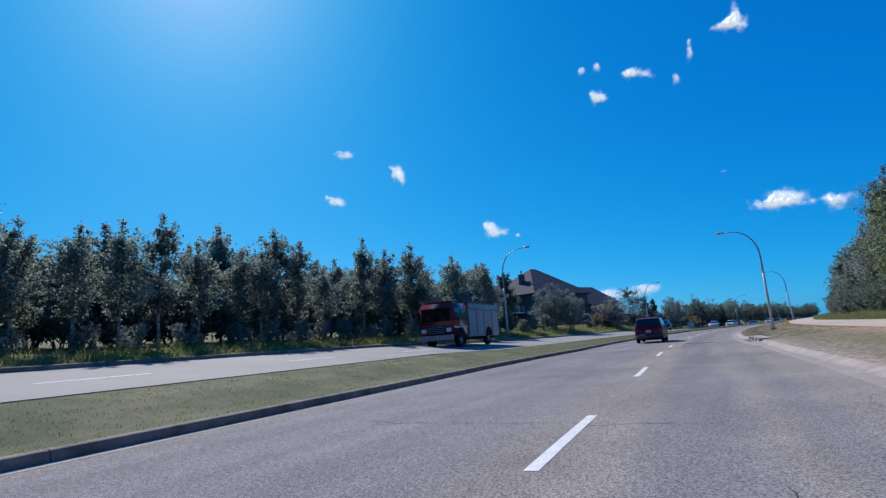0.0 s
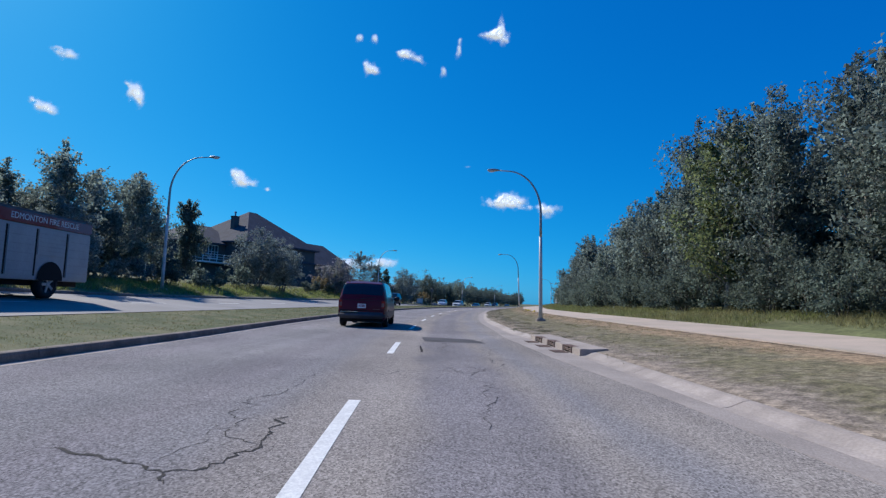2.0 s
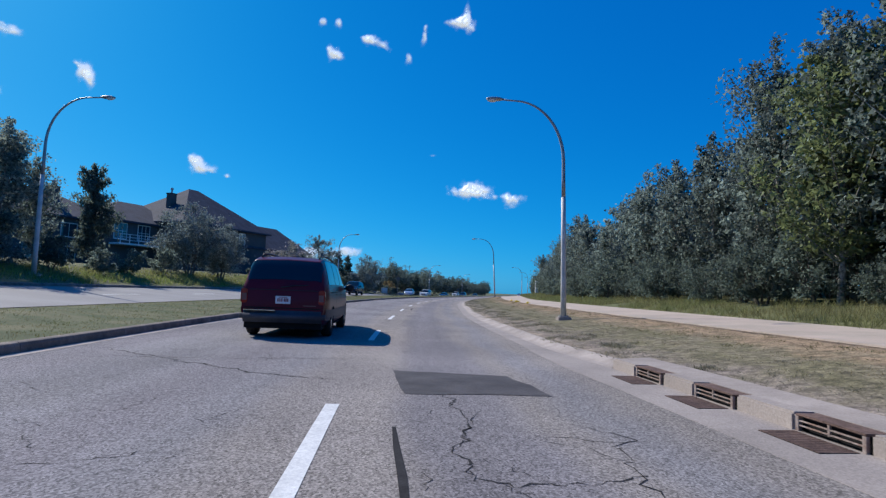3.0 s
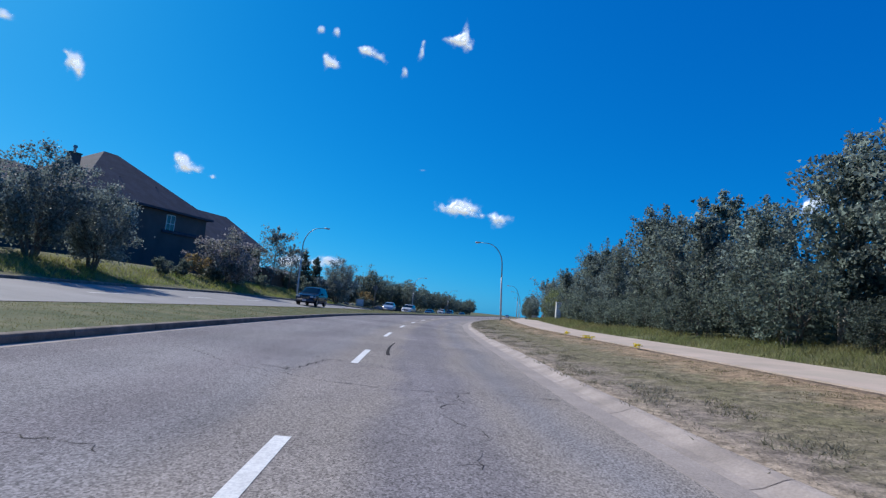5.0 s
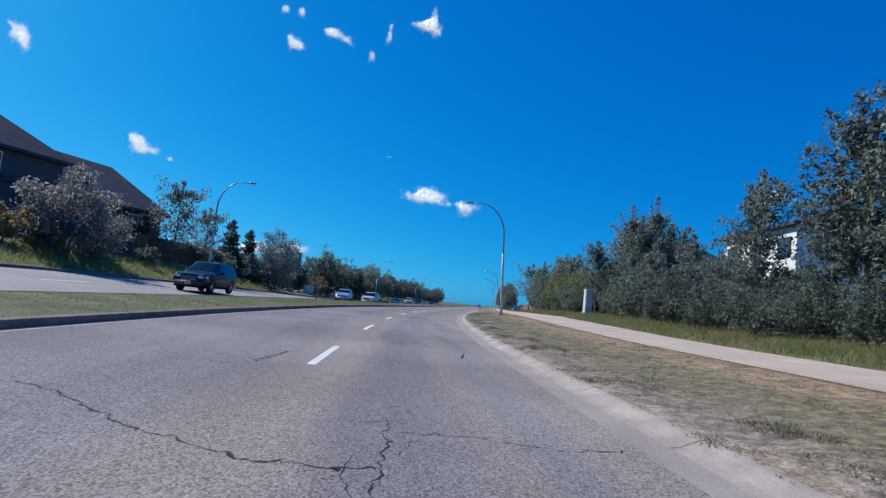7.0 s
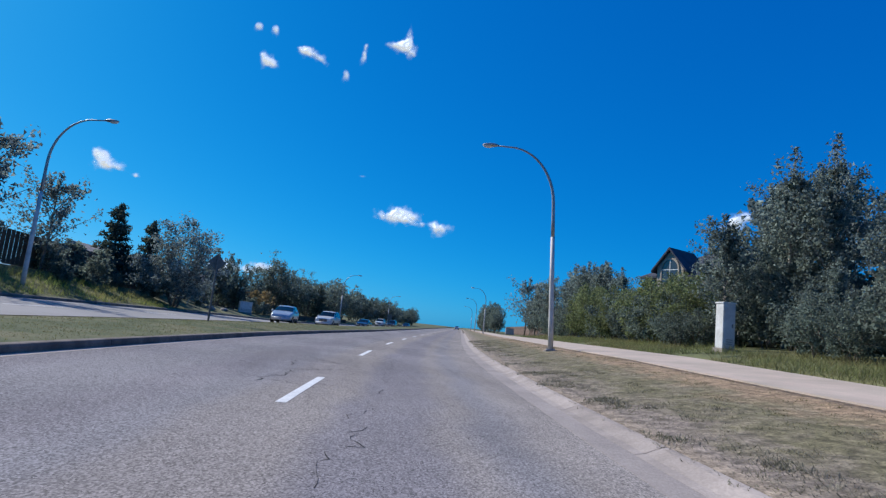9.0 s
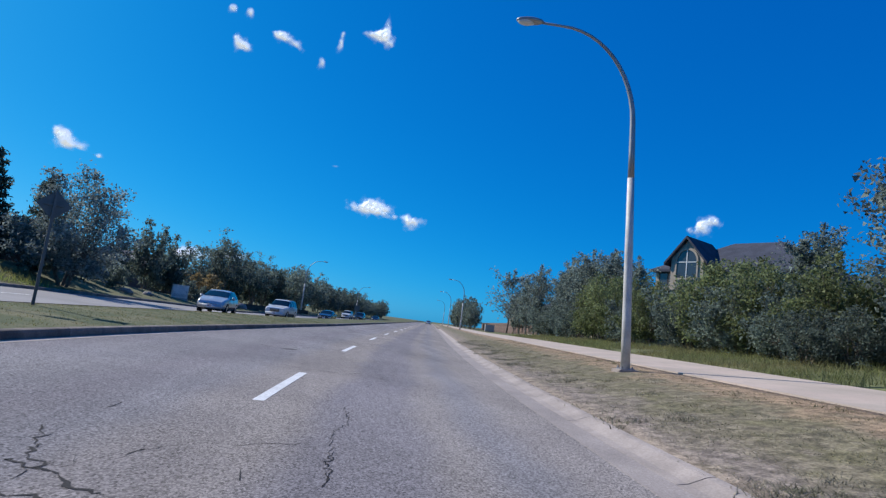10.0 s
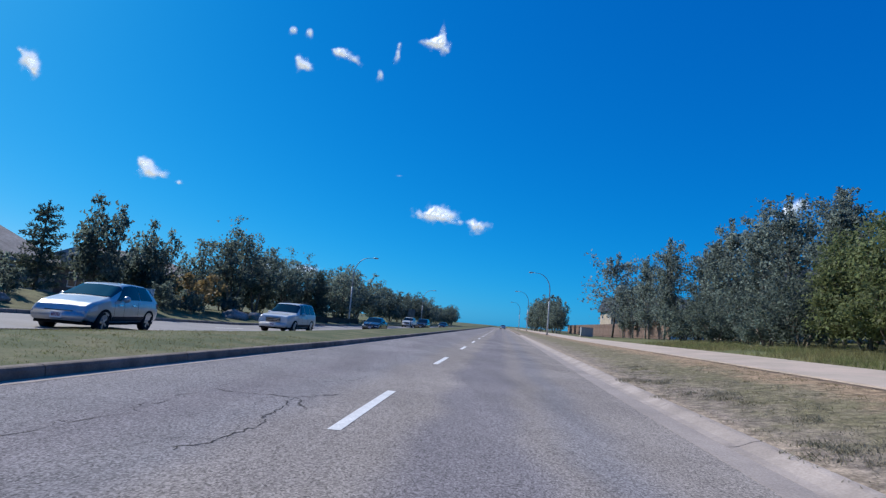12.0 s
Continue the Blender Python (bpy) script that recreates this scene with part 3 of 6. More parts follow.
# cracks that cross the lanes, then those that run along them
for u, o0, o1, w in ((41.6, -4.4, 0.4, 0.03), (71.0, -4.4, -1.5, 0.02), (113.8, -2.6, 1.8, 0.03), (116.8, 0.4, 2.4, 0.02),
                     (131.4, -2.2, -0.3, 0.03), (134.0, -3.0, 0.6, 0.025), (140.0, -3.0, 2.0, 0.03), (152.0, -3.2, 3.5, 0.03), (12.0, -4.0, 2.0, 0.03), (90.0, -4.2, 2.2, 0.03), (49.0, -4.0, 3.0, 0.03), (54.5, -3.8, 1.4, 0.03)):
    crack((u, o0), (u + rng.uniform(-0.8, 0.8), o1), w)
    for k in range(2):
        t = rng.random()
        crack((u, o0 + (o1 - o0) * t), (u + rng.uniform(-1.6, 1.6), o0 + (o1 - o0) * t + rng.uniform(-0.8, 0.8)), w * 0.5)
for u0, u1, o in ((18, 24, 2.6), (22, 27, 3.1), (28, 33, -1.0), (29, 35, 1.3), (33, 39, 1.9), (57, 61, 1.5), (72, 77, 1.2),
                  (97, 101, 0.9), (105, 111, -2.6), (112, 118, 1.1), (118, 124, 1.9), (125, 130, -2.0), (3, 9, 2.0), (8, 14, 3.0)):
    crack((u0, o), (u1, o + rng.uniform(-0.4, 0.4)), 0.02, 0.16)


def crack_line(width, *pts):
    for a, b in zip(pts, pts[1:]):
        crack(a, b, width, 0.05, 0.045)


crack_line(0.05, (42.98, -4.23), (41.8, -2.68), (41.13, -1.79), (40.62, -1.03), (40.37, -0.46), (40.31, -0.15))
crack_line(0.05, (28.26, -1.78), (27.98, -1.18), (27.78, -0.84), (27.96, -0.63), (28.27, -0.54), (28.64, -0.47), (29.49, -0.49))
crack_line(0.04, (27.78, -0.84), (27.56, -0.74))
crack_line(0.03, (65.35, -2.26), (64.6, -1.51), (64.18, -1.07), (63.42, -0.46), (63.36, -0.06), (63.25, 0.29), (62.83, 0.56), (62.74, 1.0))
crack_line(0.055, (63.42, -0.46), (62.88, -0.6), (62.24, -0.66), (61.81, -0.7), (61.81, -0.91), (61.6, -0.94), (61.77, -1.27))
crack_line(0.05, (61.6, -0.94), (61.55, -0.6))
crack_line(0.05, (81.17, -0.72), (81.47, -0.73), (81.61, -0.68), (81.89, -0.79), (82.23, -0.65), (82.47, -0.64), (82.84, -0.54))
crack_line(0.025, (87.95, 1.24), (85.33, 1.26), (85.0, 1.09), (84.3, 1.28), (83.62, 1.18))
crack_line(0.025, (83.26, 1.27), (82.56, 1.13), (81.95, 1.25), (81.55, 1.14), (81.33, 1.15))
crack_line(0.035, (125.03, -3.38), (124.09, -2.26), (123.42, -1.35), (123.24, -0.57), (122.8, 0.18), (122.54, 0.47), (122.53, 0.93), (122.15, 1.25), (122.0, 1.55), (122.09, 2.07), (122.02, 2.36), (122.24, 2.76), (122.64, 3.17))
crack_line(0.035, (120.67, -0.83), (120.96, -0.89), (121.03, -0.78), (121.36, -0.82), (121.94, -0.94), (122.22, -0.63), (122.87, -0.64))
crack_line(0.02, (122.54, 0.47), (124.27, 0.37))
crack_line(0.018, (121.64, -0.07), (121.69, 0.48), (121.85, 0.77), (122.12, 1.25))
crack_line(0.012, (122.07, 1.64), (124.77, 1.7))
crack_line(0.06, (101.97, -0.78), (102.67, -0.78), (102.98, -0.57), (104.22, -0.7), (104.63, -0.22), (105.16, 0.28))
crack_line(0.05, (78.47, -2.22), (77.94, -1.42), (77.32, -0.72), (76.94, -0.11), (76.69, 0.36), (76.65, 0.79), (76.73, 1.15))
crack_line(0.03, (78.15, 1.18), (77.3, 1.23), (76.73, 1.17), (76.25, 1.14))
crack_line(0.025, (77.74, 1.23), (77.82, 1.98), (77.59, 2.64), (77.88, 3.74))
crack_line(0.025, (81.44, -2.26), (80.54, -0.73), (80.09, 0.28), (79.38, 1.04))
crack_line(0.08, (117.76, -2.05), (117.36, -1.37), (117.25, -1.11))
crack_line(0.025, (117.25, -1.11), (118.15, -0.92), (119.66, -0.78))
crack_line(0.025, (115.79, -0.8), (116.37, -0.84), (116.93, -0.66), (116.58, 0.12), (116.22, 0.53))
crack_line(0.02, (122.57, 0.5), (122.2, 1.76), (122.57, 3.01))
crack_line(0.02, (36.88, -1.66), (36.99, -1.38), (37.24, -1.07))
crack_line(0.03, (40.58, 1.01), (38.27, 1.22), (37.32, 0.98), (36.74, 1.09), (36.64, 1.57), (36.82, 2.16))
crack_line(0.02, (37.32, 0.98), (38.62, 1.35))
crack_line(0.03, (32.5, 0.12), (32.97, 0.33), (33.11, 0.63))
crack_line(0.02, (33.77, 1.08), (32.99, 1.32), (33.37, 1.85))
crack_line(0.05, (129.44, -1.97), (129.41, -1.31), (129.42, -0.95), (130.01, -0.55))
crack_line(0.03, (129.42, -0.95), (127.54, -0.64), (127.01, -0.73), (126.56, -0.84))
crack_line(0.05, (129.42, -0.95), (128.75, -0.58))
crack_line(0.03, (112.57, -2.24), (112.88, -1.65), (113.23, -1.04), (113.23, -0.16), (113.58, 0.59), (114.19, 1.49))
crack_line(0.03, (115.86, 1.54), (114.11, 1.48))
crack_line(0.05, (117.35, -1.35), (116.98, -0.96))
crack_line(0.05, (106.92, -0.74), (106.74, -0.39), (106.49, -0.04))
crack_line(0.02, (106.91, 1.02), (107.91, 1.03))
crack_line(0.035, (102.24, -0.67), (102.19, -0.49), (102.12, -0.21), (102.05, -0.07), (101.9, 0.08), (101.89, 0.31), (101.8, 0.56))
crack_line(0.035, (104.92, -0.8), (105.68, -1.03), (106.17, -1.06), (106.44, -0.58), (106.25, 0.08), (106.17, 0.54), (106.11, 0.97), (106.59, 1.05))
crack_line(0.03, (104.99, -2.06), (104.6, -1.65), (104.24, -1.3))
crack_line(0.03, (101.83, 1.04), (102.13, 1.08), (102.41, 1.11))
crack_line(0.02, (104.94, 1.28), (104.99, 1.74), (105.35, 2.13))
crack_line(0.014, (105.69, 0.96), (104.5, 1.02), (103.64, 1.07), (103.22, 1.16))
crack_line(0.035, (106.79, -0.55), (106.96, -0.69), (107.26, -0.83), (107.49, -0.88), (107.79, -1.06))
crack_line(0.03, (108.59, -1.02), (108.85, -1.02))
crack_line(0.02, (107.22, -0.25), (107.39, -0.22), (107.52, -0.12))
crack_line(0.02, (107.07, 1.06), (107.33, 1.04), (107.87, 0.99), (109.2, 1.04), (110.03, 0.94))
crack_line(0.03, (63.4, -3.12), (61.56, -1.56), (60.74, -0.26), (60.47, 0.81), (60.86, 2.06), (60.84, 3.33))
crack_line(0.02, (56.98, -1.76), (56.9, -1.31), (56.71, -1.0))
crack_line(0.03, (66.87, -0.92), (67.22, -0.83), (67.63, -0.83))
for k in range(130):
    u, o = rng.uniform(20, 135), rng.uniform(-4, 3.2)
    crack((u, o), (u + rng.uniform(-0.9, 0.9), o + rng.uniform(-0.9, 0.9)), 0.012, 0.1)
# crazed patches in the wheel tracks
for cu, co in ((33.5, 1.2), (36.5, 0.9), (38.2, -1.6), (59.8, 1.4), (62.0, 0.9), (78.5, 1.2), (80.5, 1.3), (103.5, -2.4), (105.5, -0.6), (121.0, 1.5), (124.0, -1.2), (128.5, -0.8)):
    for k in range(9):
        u, o, a = cu + rng.gauss(0, 0.7), co + rng.gauss(0, 0.28), rng.random() * 6.283
        r = rng.uniform(0.2, 0.6)
        crack((u, o), (u + r * math.cos(a), o + r * math.sin(a)), 0.012, 0.06, 0.05)

# ---------------------------------------------------------------- storm drains in the kerb
def kerb_inlet(u):
    k = kerb_right(u)
    top = tagged(empty("kerb_inlet", at(u, k)), "rusty cast-iron storm drain set in the concrete kerb", "storm drain", group="storm drains by the verge")
    top.matrix_basis = pose(*spot(u, k), 0.0, 0, 0, heading(u))
    bm = bmesh.new()
    add_box(bm, -0.012, 0.2, -0.37, 0.37, 0.14, 0.16, 0.006)
    part("lid", bm, M["iron"], top, "rusty iron lid")
    for y in (-0.37, 0.335):
        box("jamb", -0.01, 0.02, y, y + 0.035, 0.0, 0.14, M["iron_pale"], top)
    box("mullion", -0.006, 0.012, -0.012, 0.012, 0.05, 0.14, M["iron_pale"], top)
    for z in (0.062, 0.102):
        box("bar", -0.006, 0.012, -0.335, 0.335, z - 0.005, z + 0.005, M["iron_pale"], top)
    # solid near-black blocks paint the shade inside the opening
    box("mouth", 0.05, 0.19, -0.36, 0.36, 0.0, 0.14, M["shade_black"], top, "near-black block painted as the shaded opening")
    box("cheek", 0.013, 0.05, -0.334, 0.334, 0.0, 0.012, M["shade_black"], top)
    # near-black sheet as the shade between the grate bars
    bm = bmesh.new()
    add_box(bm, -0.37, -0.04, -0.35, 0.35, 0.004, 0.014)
    part("grate_rim", bm, M["shade_black"], top)
    for i in range(13):
        y = -0.325 + i * 0.0541
        box("grate_bar", -0.37, -0.04, y - 0.02, y + 0.02, 0.01, 0.017, M["iron"], top)


for u in INLETS:
    kerb_inlet(u)


def kerb_bay():
    """The cast surround that joins the drains to the kerb."""
    top = tagged(empty("kerb_surround"), "pale concrete surround between the kerb drains", "kerb", kind="structure")
    for a, b in ((36.6, 37.32), (38.08, 38.92), (39.68, 40.42), (41.18, 42.0)):
        m = pose(*spot((a + b) / 2, kerb_right((a + b) / 2)), 0, 0, 0, heading(a))
        h = (b - a) / 2 - 0.006
        ob = box("kerb_stone", 0.0, 0.24, -h, h, -0.05, 0.165, M["concrete"], top, bevel=0.02)
        ob.matrix_basis = m
    ob = strip("apron", rng_range(36.6, 42.0, 1.0), [lambda u: kerb_right(u) + 0.2, lambda u: kerb_right(u) + 0.62], M["concrete"], [const(0.165), const(0.19)], 0.2, top)


kerb_bay()


# ---------------------------------------------------------------- street lamps
def street_lamp(name="street_lamp"):
    top = empty(name)
    bm = bmesh.new()
    add_box(bm, -0.26, 0.26, -0.26, 0.26, -0.3, 0.05, 0.02)
    part("footing", bm, M["concrete"], top, "pale concrete footing")
    bm = bmesh.new()
    add_box(bm, -0.17, 0.17, -0.17, 0.17, 0.05, 0.08)
    for sx in (-0.13, 0.13):
        for sy in (-0.13, 0.13):
            add_tube(bm, [(sx, sy, 0.08), (sx, sy, 0.13)], [0.02, 0.02], 6)
    part("base_plate", bm, M["steel"], top)
    part("pole", add_tube(bmesh.new(), [(0, 0, 0.08), (0, 0, 1.2), (0, 0, 3.0), (0, 0, 4.9)], [0.115, 0.11, 0.1, 0.088], 12), M["steel_pale"], top, "pale lower pole", True)
    pts, rad = [], []
    for z in (4.9, 5.6, 6.4):
        pts.append((0, 0, z)), rad.append(0.082 - (z - 4.9) * 0.008)
    for i in range(1, 13):
        a = i / 12 * math.pi / 2
        pts.append((-1.75 * (1 - math.cos(a)) - 0.25 * (i / 12) ** 2, 0, 6.4 + 2.45 * math.sin(a)))
        rad.append(0.07 - 0.003 * i)
    pts.append((-2.55, 0, 8.88)), rad.append(0.032)
    part("arm", add_tube(bmesh.new(), pts, rad, 10), M["steel"], top, "curved galvanised steel arm", True)
    bm = bmesh.new()
    bmesh.ops.create_uvsphere(bm, u_segments=14, v_segments=8, radius=1.0, matrix=Matrix.LocRotScale((-2.85, 0, 8.9), None, (0.38, 0.15, 0.085)))
    head = part("lamp_head", bm, M["steel"], top, "grey cobra-head luminaire", True)
    bm = bmesh.new()
    bmesh.ops.create_uvsphere(bm, u_segments=12, v_segments=6, radius=1.0, matrix=Matrix.LocRotScale((-2.95, 0, 8.86), None, (0.24, 0.125, 0.09)))
    part("lens", bm, M["lens"], head, "", True)
    return tagged(top, "tall galvanised street lamp with a curved arm", "street lamp", group="street lamps")


lamp = street_lamp()
lamp.matrix_basis = at(116.6, 6.95) @ pose(0, 0, 0, 0, -3.3, 0) @ Matrix.Scale(0.97, 4)
for u, o, size, turn in ((52.3, 5.95, 0.84, 0), (201.6, 8.0, 0.96, 0), (265, 8.0, 1.1, 0), (330, 8.0, 1.1, 0),
                         (62.8, -18.8, 1.06, 180), (121.0, -18.3, 1.0, 180), (195.0, -18.6, 1.0, 180), (262.0, -18.6, 1.0, 180)):
    copy_thing(lamp, at(u, o, 0, turn) @ pose(0, 0, 0, 0, -1.2 if u == 52.3 else 0, 0) @ Matrix.Scale(size / 0.97, 4))

# ---------------------------------------------------------------- trees and shrubs
lrng = np.random.default_rng(11)


def leaf_mesh(name, centres, radii, per, size, material, parent, stretch=1.6, droop=0.0, flat=0.0):
    """Loose leaves in clumps, each leaf a blade of its own."""
    c = np.repeat(np.asarray(centres, float), per, axis=0)
    r = np.repeat(np.asarray(radii, float), per)
    n = len(c)
    d = lrng.normal(size=(n, 3))
    d /= np.linalg.norm(d, axis=1, keepdims=True)
    p = c + d * (r * 1.45 * lrng.random(n) ** 0.6)[:, None] * np.array([1, 1, 0.8])
    a = lrng.normal(size=(n, 3))
    a[:, 2] -= droop
    a /= np.linalg.norm(a, axis=1, keepdims=True)
    b = np.cross(a, lrng.normal(size=(n, 3)) + np.array([0, 0, flat]))
    b /= np.linalg.norm(b, axis=1, keepdims=True) + 1e-9
    s = size * (0.6 + 0.8 * lrng.random(n))[:, None]
    v = np.stack([p - a * s * stretch * 0.5 - b * s * 0.3, p + b * s * 0.6, p + a * s * stretch * 0.5 - b * s * 0.3], 1).reshape(-1, 3)
    me = bpy.data.meshes.new(name)
    me.vertices.add(3 * n)
    me.vertices.foreach_set("co", v.ravel().astype(np.float32))
    me.loops.add(3 * n)
    me.loops.foreach_set("vertex_index", np.arange(3 * n, dtype=np.int32))
    me.polygons.add(n)
    me.polygons.foreach_set("loop_start", np.arange(0, 3 * n, 3, dtype=np.int32))
    me.update(calc_edges=True)
    me.materials.append(material)
    ob = new(name, me)
    ob.parent = parent
    return ob


def limb(bm, base, tip, r0, r1, bend, seed, sides=5):
    q = random.Random(seed)
    pts, rad = [], []
    steps = 3 if sides > 4 else 2
    for i in range(steps + 1):
        t = i / steps
        pts.append(Vector(base).lerp(Vector(tip), t) + Vector((q.gauss(0, bend), q.gauss(0, bend), bend * math.sin(t * 3))) * (t * (1.2 - t)))
        rad.append(r0 + (r1 - r0) * t)
    add_tube(bm, pts, rad, sides, False)


def along(base, tip, n, spread, q, start=0.2):
    """Leaf places scattered round a twig."""
    b, t = Vector(base), Vector(tip)
    out = []
    for i in range(n):
        s = start + (1.06 - start) * q.random() ** 0.8
        w = spread * (0.45 + 0.9 * math.sin(math.pi * min(1, s)) * q.random() + 0.25 * q.random())
        p = b.lerp(t, s)
        out.append((p.x + q.gauss(0, w), p.y + q.gauss(0, w), p.z + q.gauss(0, w * 0.8)))
    return out


def aspen(h, r, seed, leaf="leaf_aspen", bark="bark_pale", branches=34, per=88, size=0.22, low=0.14, label="tall grey-green aspen in full leaf"):
    q = random.Random(seed)
    top = tagged(empty("tree"), label, "tree")
    bm = bmesh.new()
    lean = (q.gauss(0, 0.035), q.gauss(0, 0.035))

    def stem(t):
        return Vector((lean[0] * h * t + 0.012 * h * math.sin(5 * t + seed), lean[1] * h * t + 0.012 * h * math.cos(4 * t + seed), h * t))

    ts = (0, 0.15, 0.3, 0.5, 0.7, 0.85, 1.0)
    add_tube(bm, [stem(t) - Vector((0, 0, 0.25 if t == 0 else 0)) for t in ts], [0.014 * h * f for f in (1, 0.85, 0.75, 0.55, 0.35, 0.2, 0.06)], 8)
    pts = []
    for i in range(branches):
        t = low + (0.9 - low) * (i + q.random()) / branches
        k = (t - low) / (1 - low)
        reach = r * (0.5 + 0.75 * math.sin(math.pi * min(1, k * 0.9 + 0.12))) * (1.1 - 0.5 * k) * q.choice((0.5, 0.75, 1.0, 1.15, 1.45))
        ang, rise = i * 2.4 + q.uniform(-0.5, 0.5), q.uniform(0.35, 1.0) + 0.6 * k
        base = stem(t * 0.92)
        tip = base + Vector((reach * math.cos(ang), reach * math.sin(ang), reach * rise))
        limb(bm, base, tip, 0.0045 * h * (1.1 - k * 0.7), 0.008, 0.18, seed * 99 + i, 4)
        pts += along(base, tip, per, 0.11 * reach + 0.1, q)
        for s in range(2):
            mid_ = base.lerp(tip, q.uniform(0.4, 0.8))
            end = mid_ + Vector((q.gauss(0, 0.3), q.gauss(0, 0.3), q.uniform(0.15, 0.6))) * reach * 0.7
            pts += along(mid_, end, per // 4, 0.1 * reach + 0.06, q)
    pts += along(stem(0.75), stem(1.02), per * 2, 0.022 * h, q)
    part("trunk", bm, M[bark], top, "", True)
    leaf_mesh("crown", pts, [0.05] * len(pts), 1, size, M[leaf], top)
    return top


def round_tree(h, r, seed, leaf, branches=30, per=80, size=0.2, label="", stems=4, category="tree", low=0.18):
    q = random.Random(seed)
    top = tagged(empty("tree" if category == "tree" else "shrub"), label, category)
    bm = bmesh.new()
    pts = []
    forks = []
    for i in range(stems):
        a = 2 * math.pi * i / stems + q.random()
        foot = Vector((0.1 * math.cos(a), 0.1 * math.sin(a), -0.25))
        fork = Vector((r * 0.25 * math.cos(a), r * 0.25 * math.sin(a), h * max(low + 0.08, 0.2)))
        forks.append(fork)
        limb(bm, foot, fork, 0.014 * h + 0.02, 0.011 * h, 0.1, seed + i, 6)
    for i in range(branches):
        z = q.uniform(-0.85, 1)
        a = i * 2.4 + q.uniform(-0.4, 0.4)
        k = math.sqrt(max(0.05, 1 - z * z)) * q.uniform(0.5, 1.2)
        tip = Vector((r * k * math.cos(a), r * k * math.sin(a), h * (low + (1 - low) * (0.5 + 0.5 * z)) * q.uniform(0.8, 1.12)))
        fork = min(forks, key=lambda f: (f - tip).length)
        limb(bm, fork, tip, 0.008 * h, 0.008, 0.2, seed * 7 + i, 4)
        base = fork.lerp(tip, 0.35)
        pts += along(base, tip, per, 0.15 * r, q, 0.1)
        end = tip + Vector((q.gauss(0, 0.25), q.gauss(0, 0.25), q.uniform(-0.1, 0.35))) * r * 0.5
        pts += along(tip, end, per // 3, 0.09 * r, q, 0.0)
    part("trunk" if category == "tree" else "stem", bm, M["bark"], top, "", True)
    leaf_mesh("crown" if category == "tree" else "foliage", pts, [0.05] * len(pts), 1, size, M[leaf], top)
    return top


def conifer(h, r, seed, label="dark green spruce of conical shape", open_=1.0):
    q = random.Random(seed)
    top = tagged(empty("tree"), label, "tree")
    bm = bmesh.new()
    add_tube(bm, [(0, 0, -0.25), (0.02, 0, h * 0.4), (0, 0.02, h * 0.75), (0, 0, h)], [0.02 * h, 0.015 * h, 0.008 * h, 0.01], 8)
    pts = []
    rows = int(15 * open_)
    for i in range(rows):
        t = 0.06 + 0.92 * (i + q.uniform(-0.3, 0.3)) / rows
        w = r * max(0.05, 1 - t) ** (0.75 if open_ == 1.0 else 0.5)
        n = max(3, int(7 * (1 - t) + 3))
        for k in range(n):
            a = 2 * math.pi * (k + 0.5 * (i % 2)) / n + q.gauss(0, 0.3)
            reach = w * q.uniform(0.55, 1.2)
            base, tip = (0, 0, h * t), (reach * math.cos(a), reach * math.sin(a), h * t + q.uniform(-0.02, 0.07) * h)
            limb(bm, base, tip, 0.018, 0.008, 0.06, seed + i * 31 + k, 4)
            pts += along(base, tip, int(34 + 44 * reach / r), 0.06 * h * 0.42, q, 0.15)
    pts += along((0, 0, h * 0.85), (0, 0, h), 40, 0.05, q)
    part("trunk", bm, M["bark"], top, "", True)
    leaf_mesh("crown", pts, [0.03] * len(pts), 1, 0.1, M["needle"], top, stretch=2.6, flat=0.6)
    return top


def plant(proto, placed, u, off, size=1.0, turn=None, wide=1.0):
    """The first call stands the model itself, later ones stand copies."""
    m = at(u, off, 0, turn if turn is not None else (u * 71.7 + off * 13) % 360) @ Matrix.Diagonal((size * wide, size * wide, size, 1))
    if not placed:
        proto.matrix_basis = m
        placed.append(proto)
    else:
        placed.append(copy_thing(proto, m @ Matrix.Diagonal((*[1 / s for s in proto.scale], 1))))
    return placed[-1]


tall = [(aspen(10.5, 1.65, 21 + i, branches=54, per=112, size=0.12), []) for i in range(3)]
mid = [(aspen(8.0, 1.45, 41 + i, branches=46, per=96, size=0.12), []) for i in range(3)]
pole = [(aspen(8.0, 1.15, 45 + i, branches=38, per=74, size=0.13, low=0.26, label="slender grey-green aspen with a bare lower trunk"), []) for i in range(3)]
back = [(aspen(9.0, 1.9, 51 + i, branches=28, per=62, size=0.215), []) for i in range(2)]
# sunlit look of this tree is put into a lighter leaf colour
lit = [(aspen(9.5, 2.0, 61, leaf="leaf_light", branches=50, per=136, size=0.13, label="tall poplar with sunlit yellow-green put into its leaf colour"), [])]
scrub = [(round_tree(3.0, 1.6, 81 + i, "leaf_dark", 26, 74, 0.15, "dense dark green roadside shrub", 4, "shrub", 0.08), []) for i in range(2)]
thicket = [(round_tree(3.0, 1.6, 85 + i, "leaf_dark", 34, 110, 0.088, "dense dark green shrub beside the sidewalk", 5, "shrub", 0.05), []) for i in range(2)]
bushes = [(round_tree(4.6, 2.3, 91 + i, "leaf_light", 56, 150, 0.105, "full light green roadside bush", 5, "shrub", 0.06), []) for i in range(2)]
silver = [(round_tree(5.4, 2.3, 101 + i, "leaf_silver", 60, 190, 0.095, "silvery grey-leaved rounded tree", 5, "tree", 0.1), []) for i in range(2)]
conif = [(conifer(5.0, 1.6, 121), []), (conifer(6.0, 1.9, 131, "dark green pine with open branches", 0.8), [])]
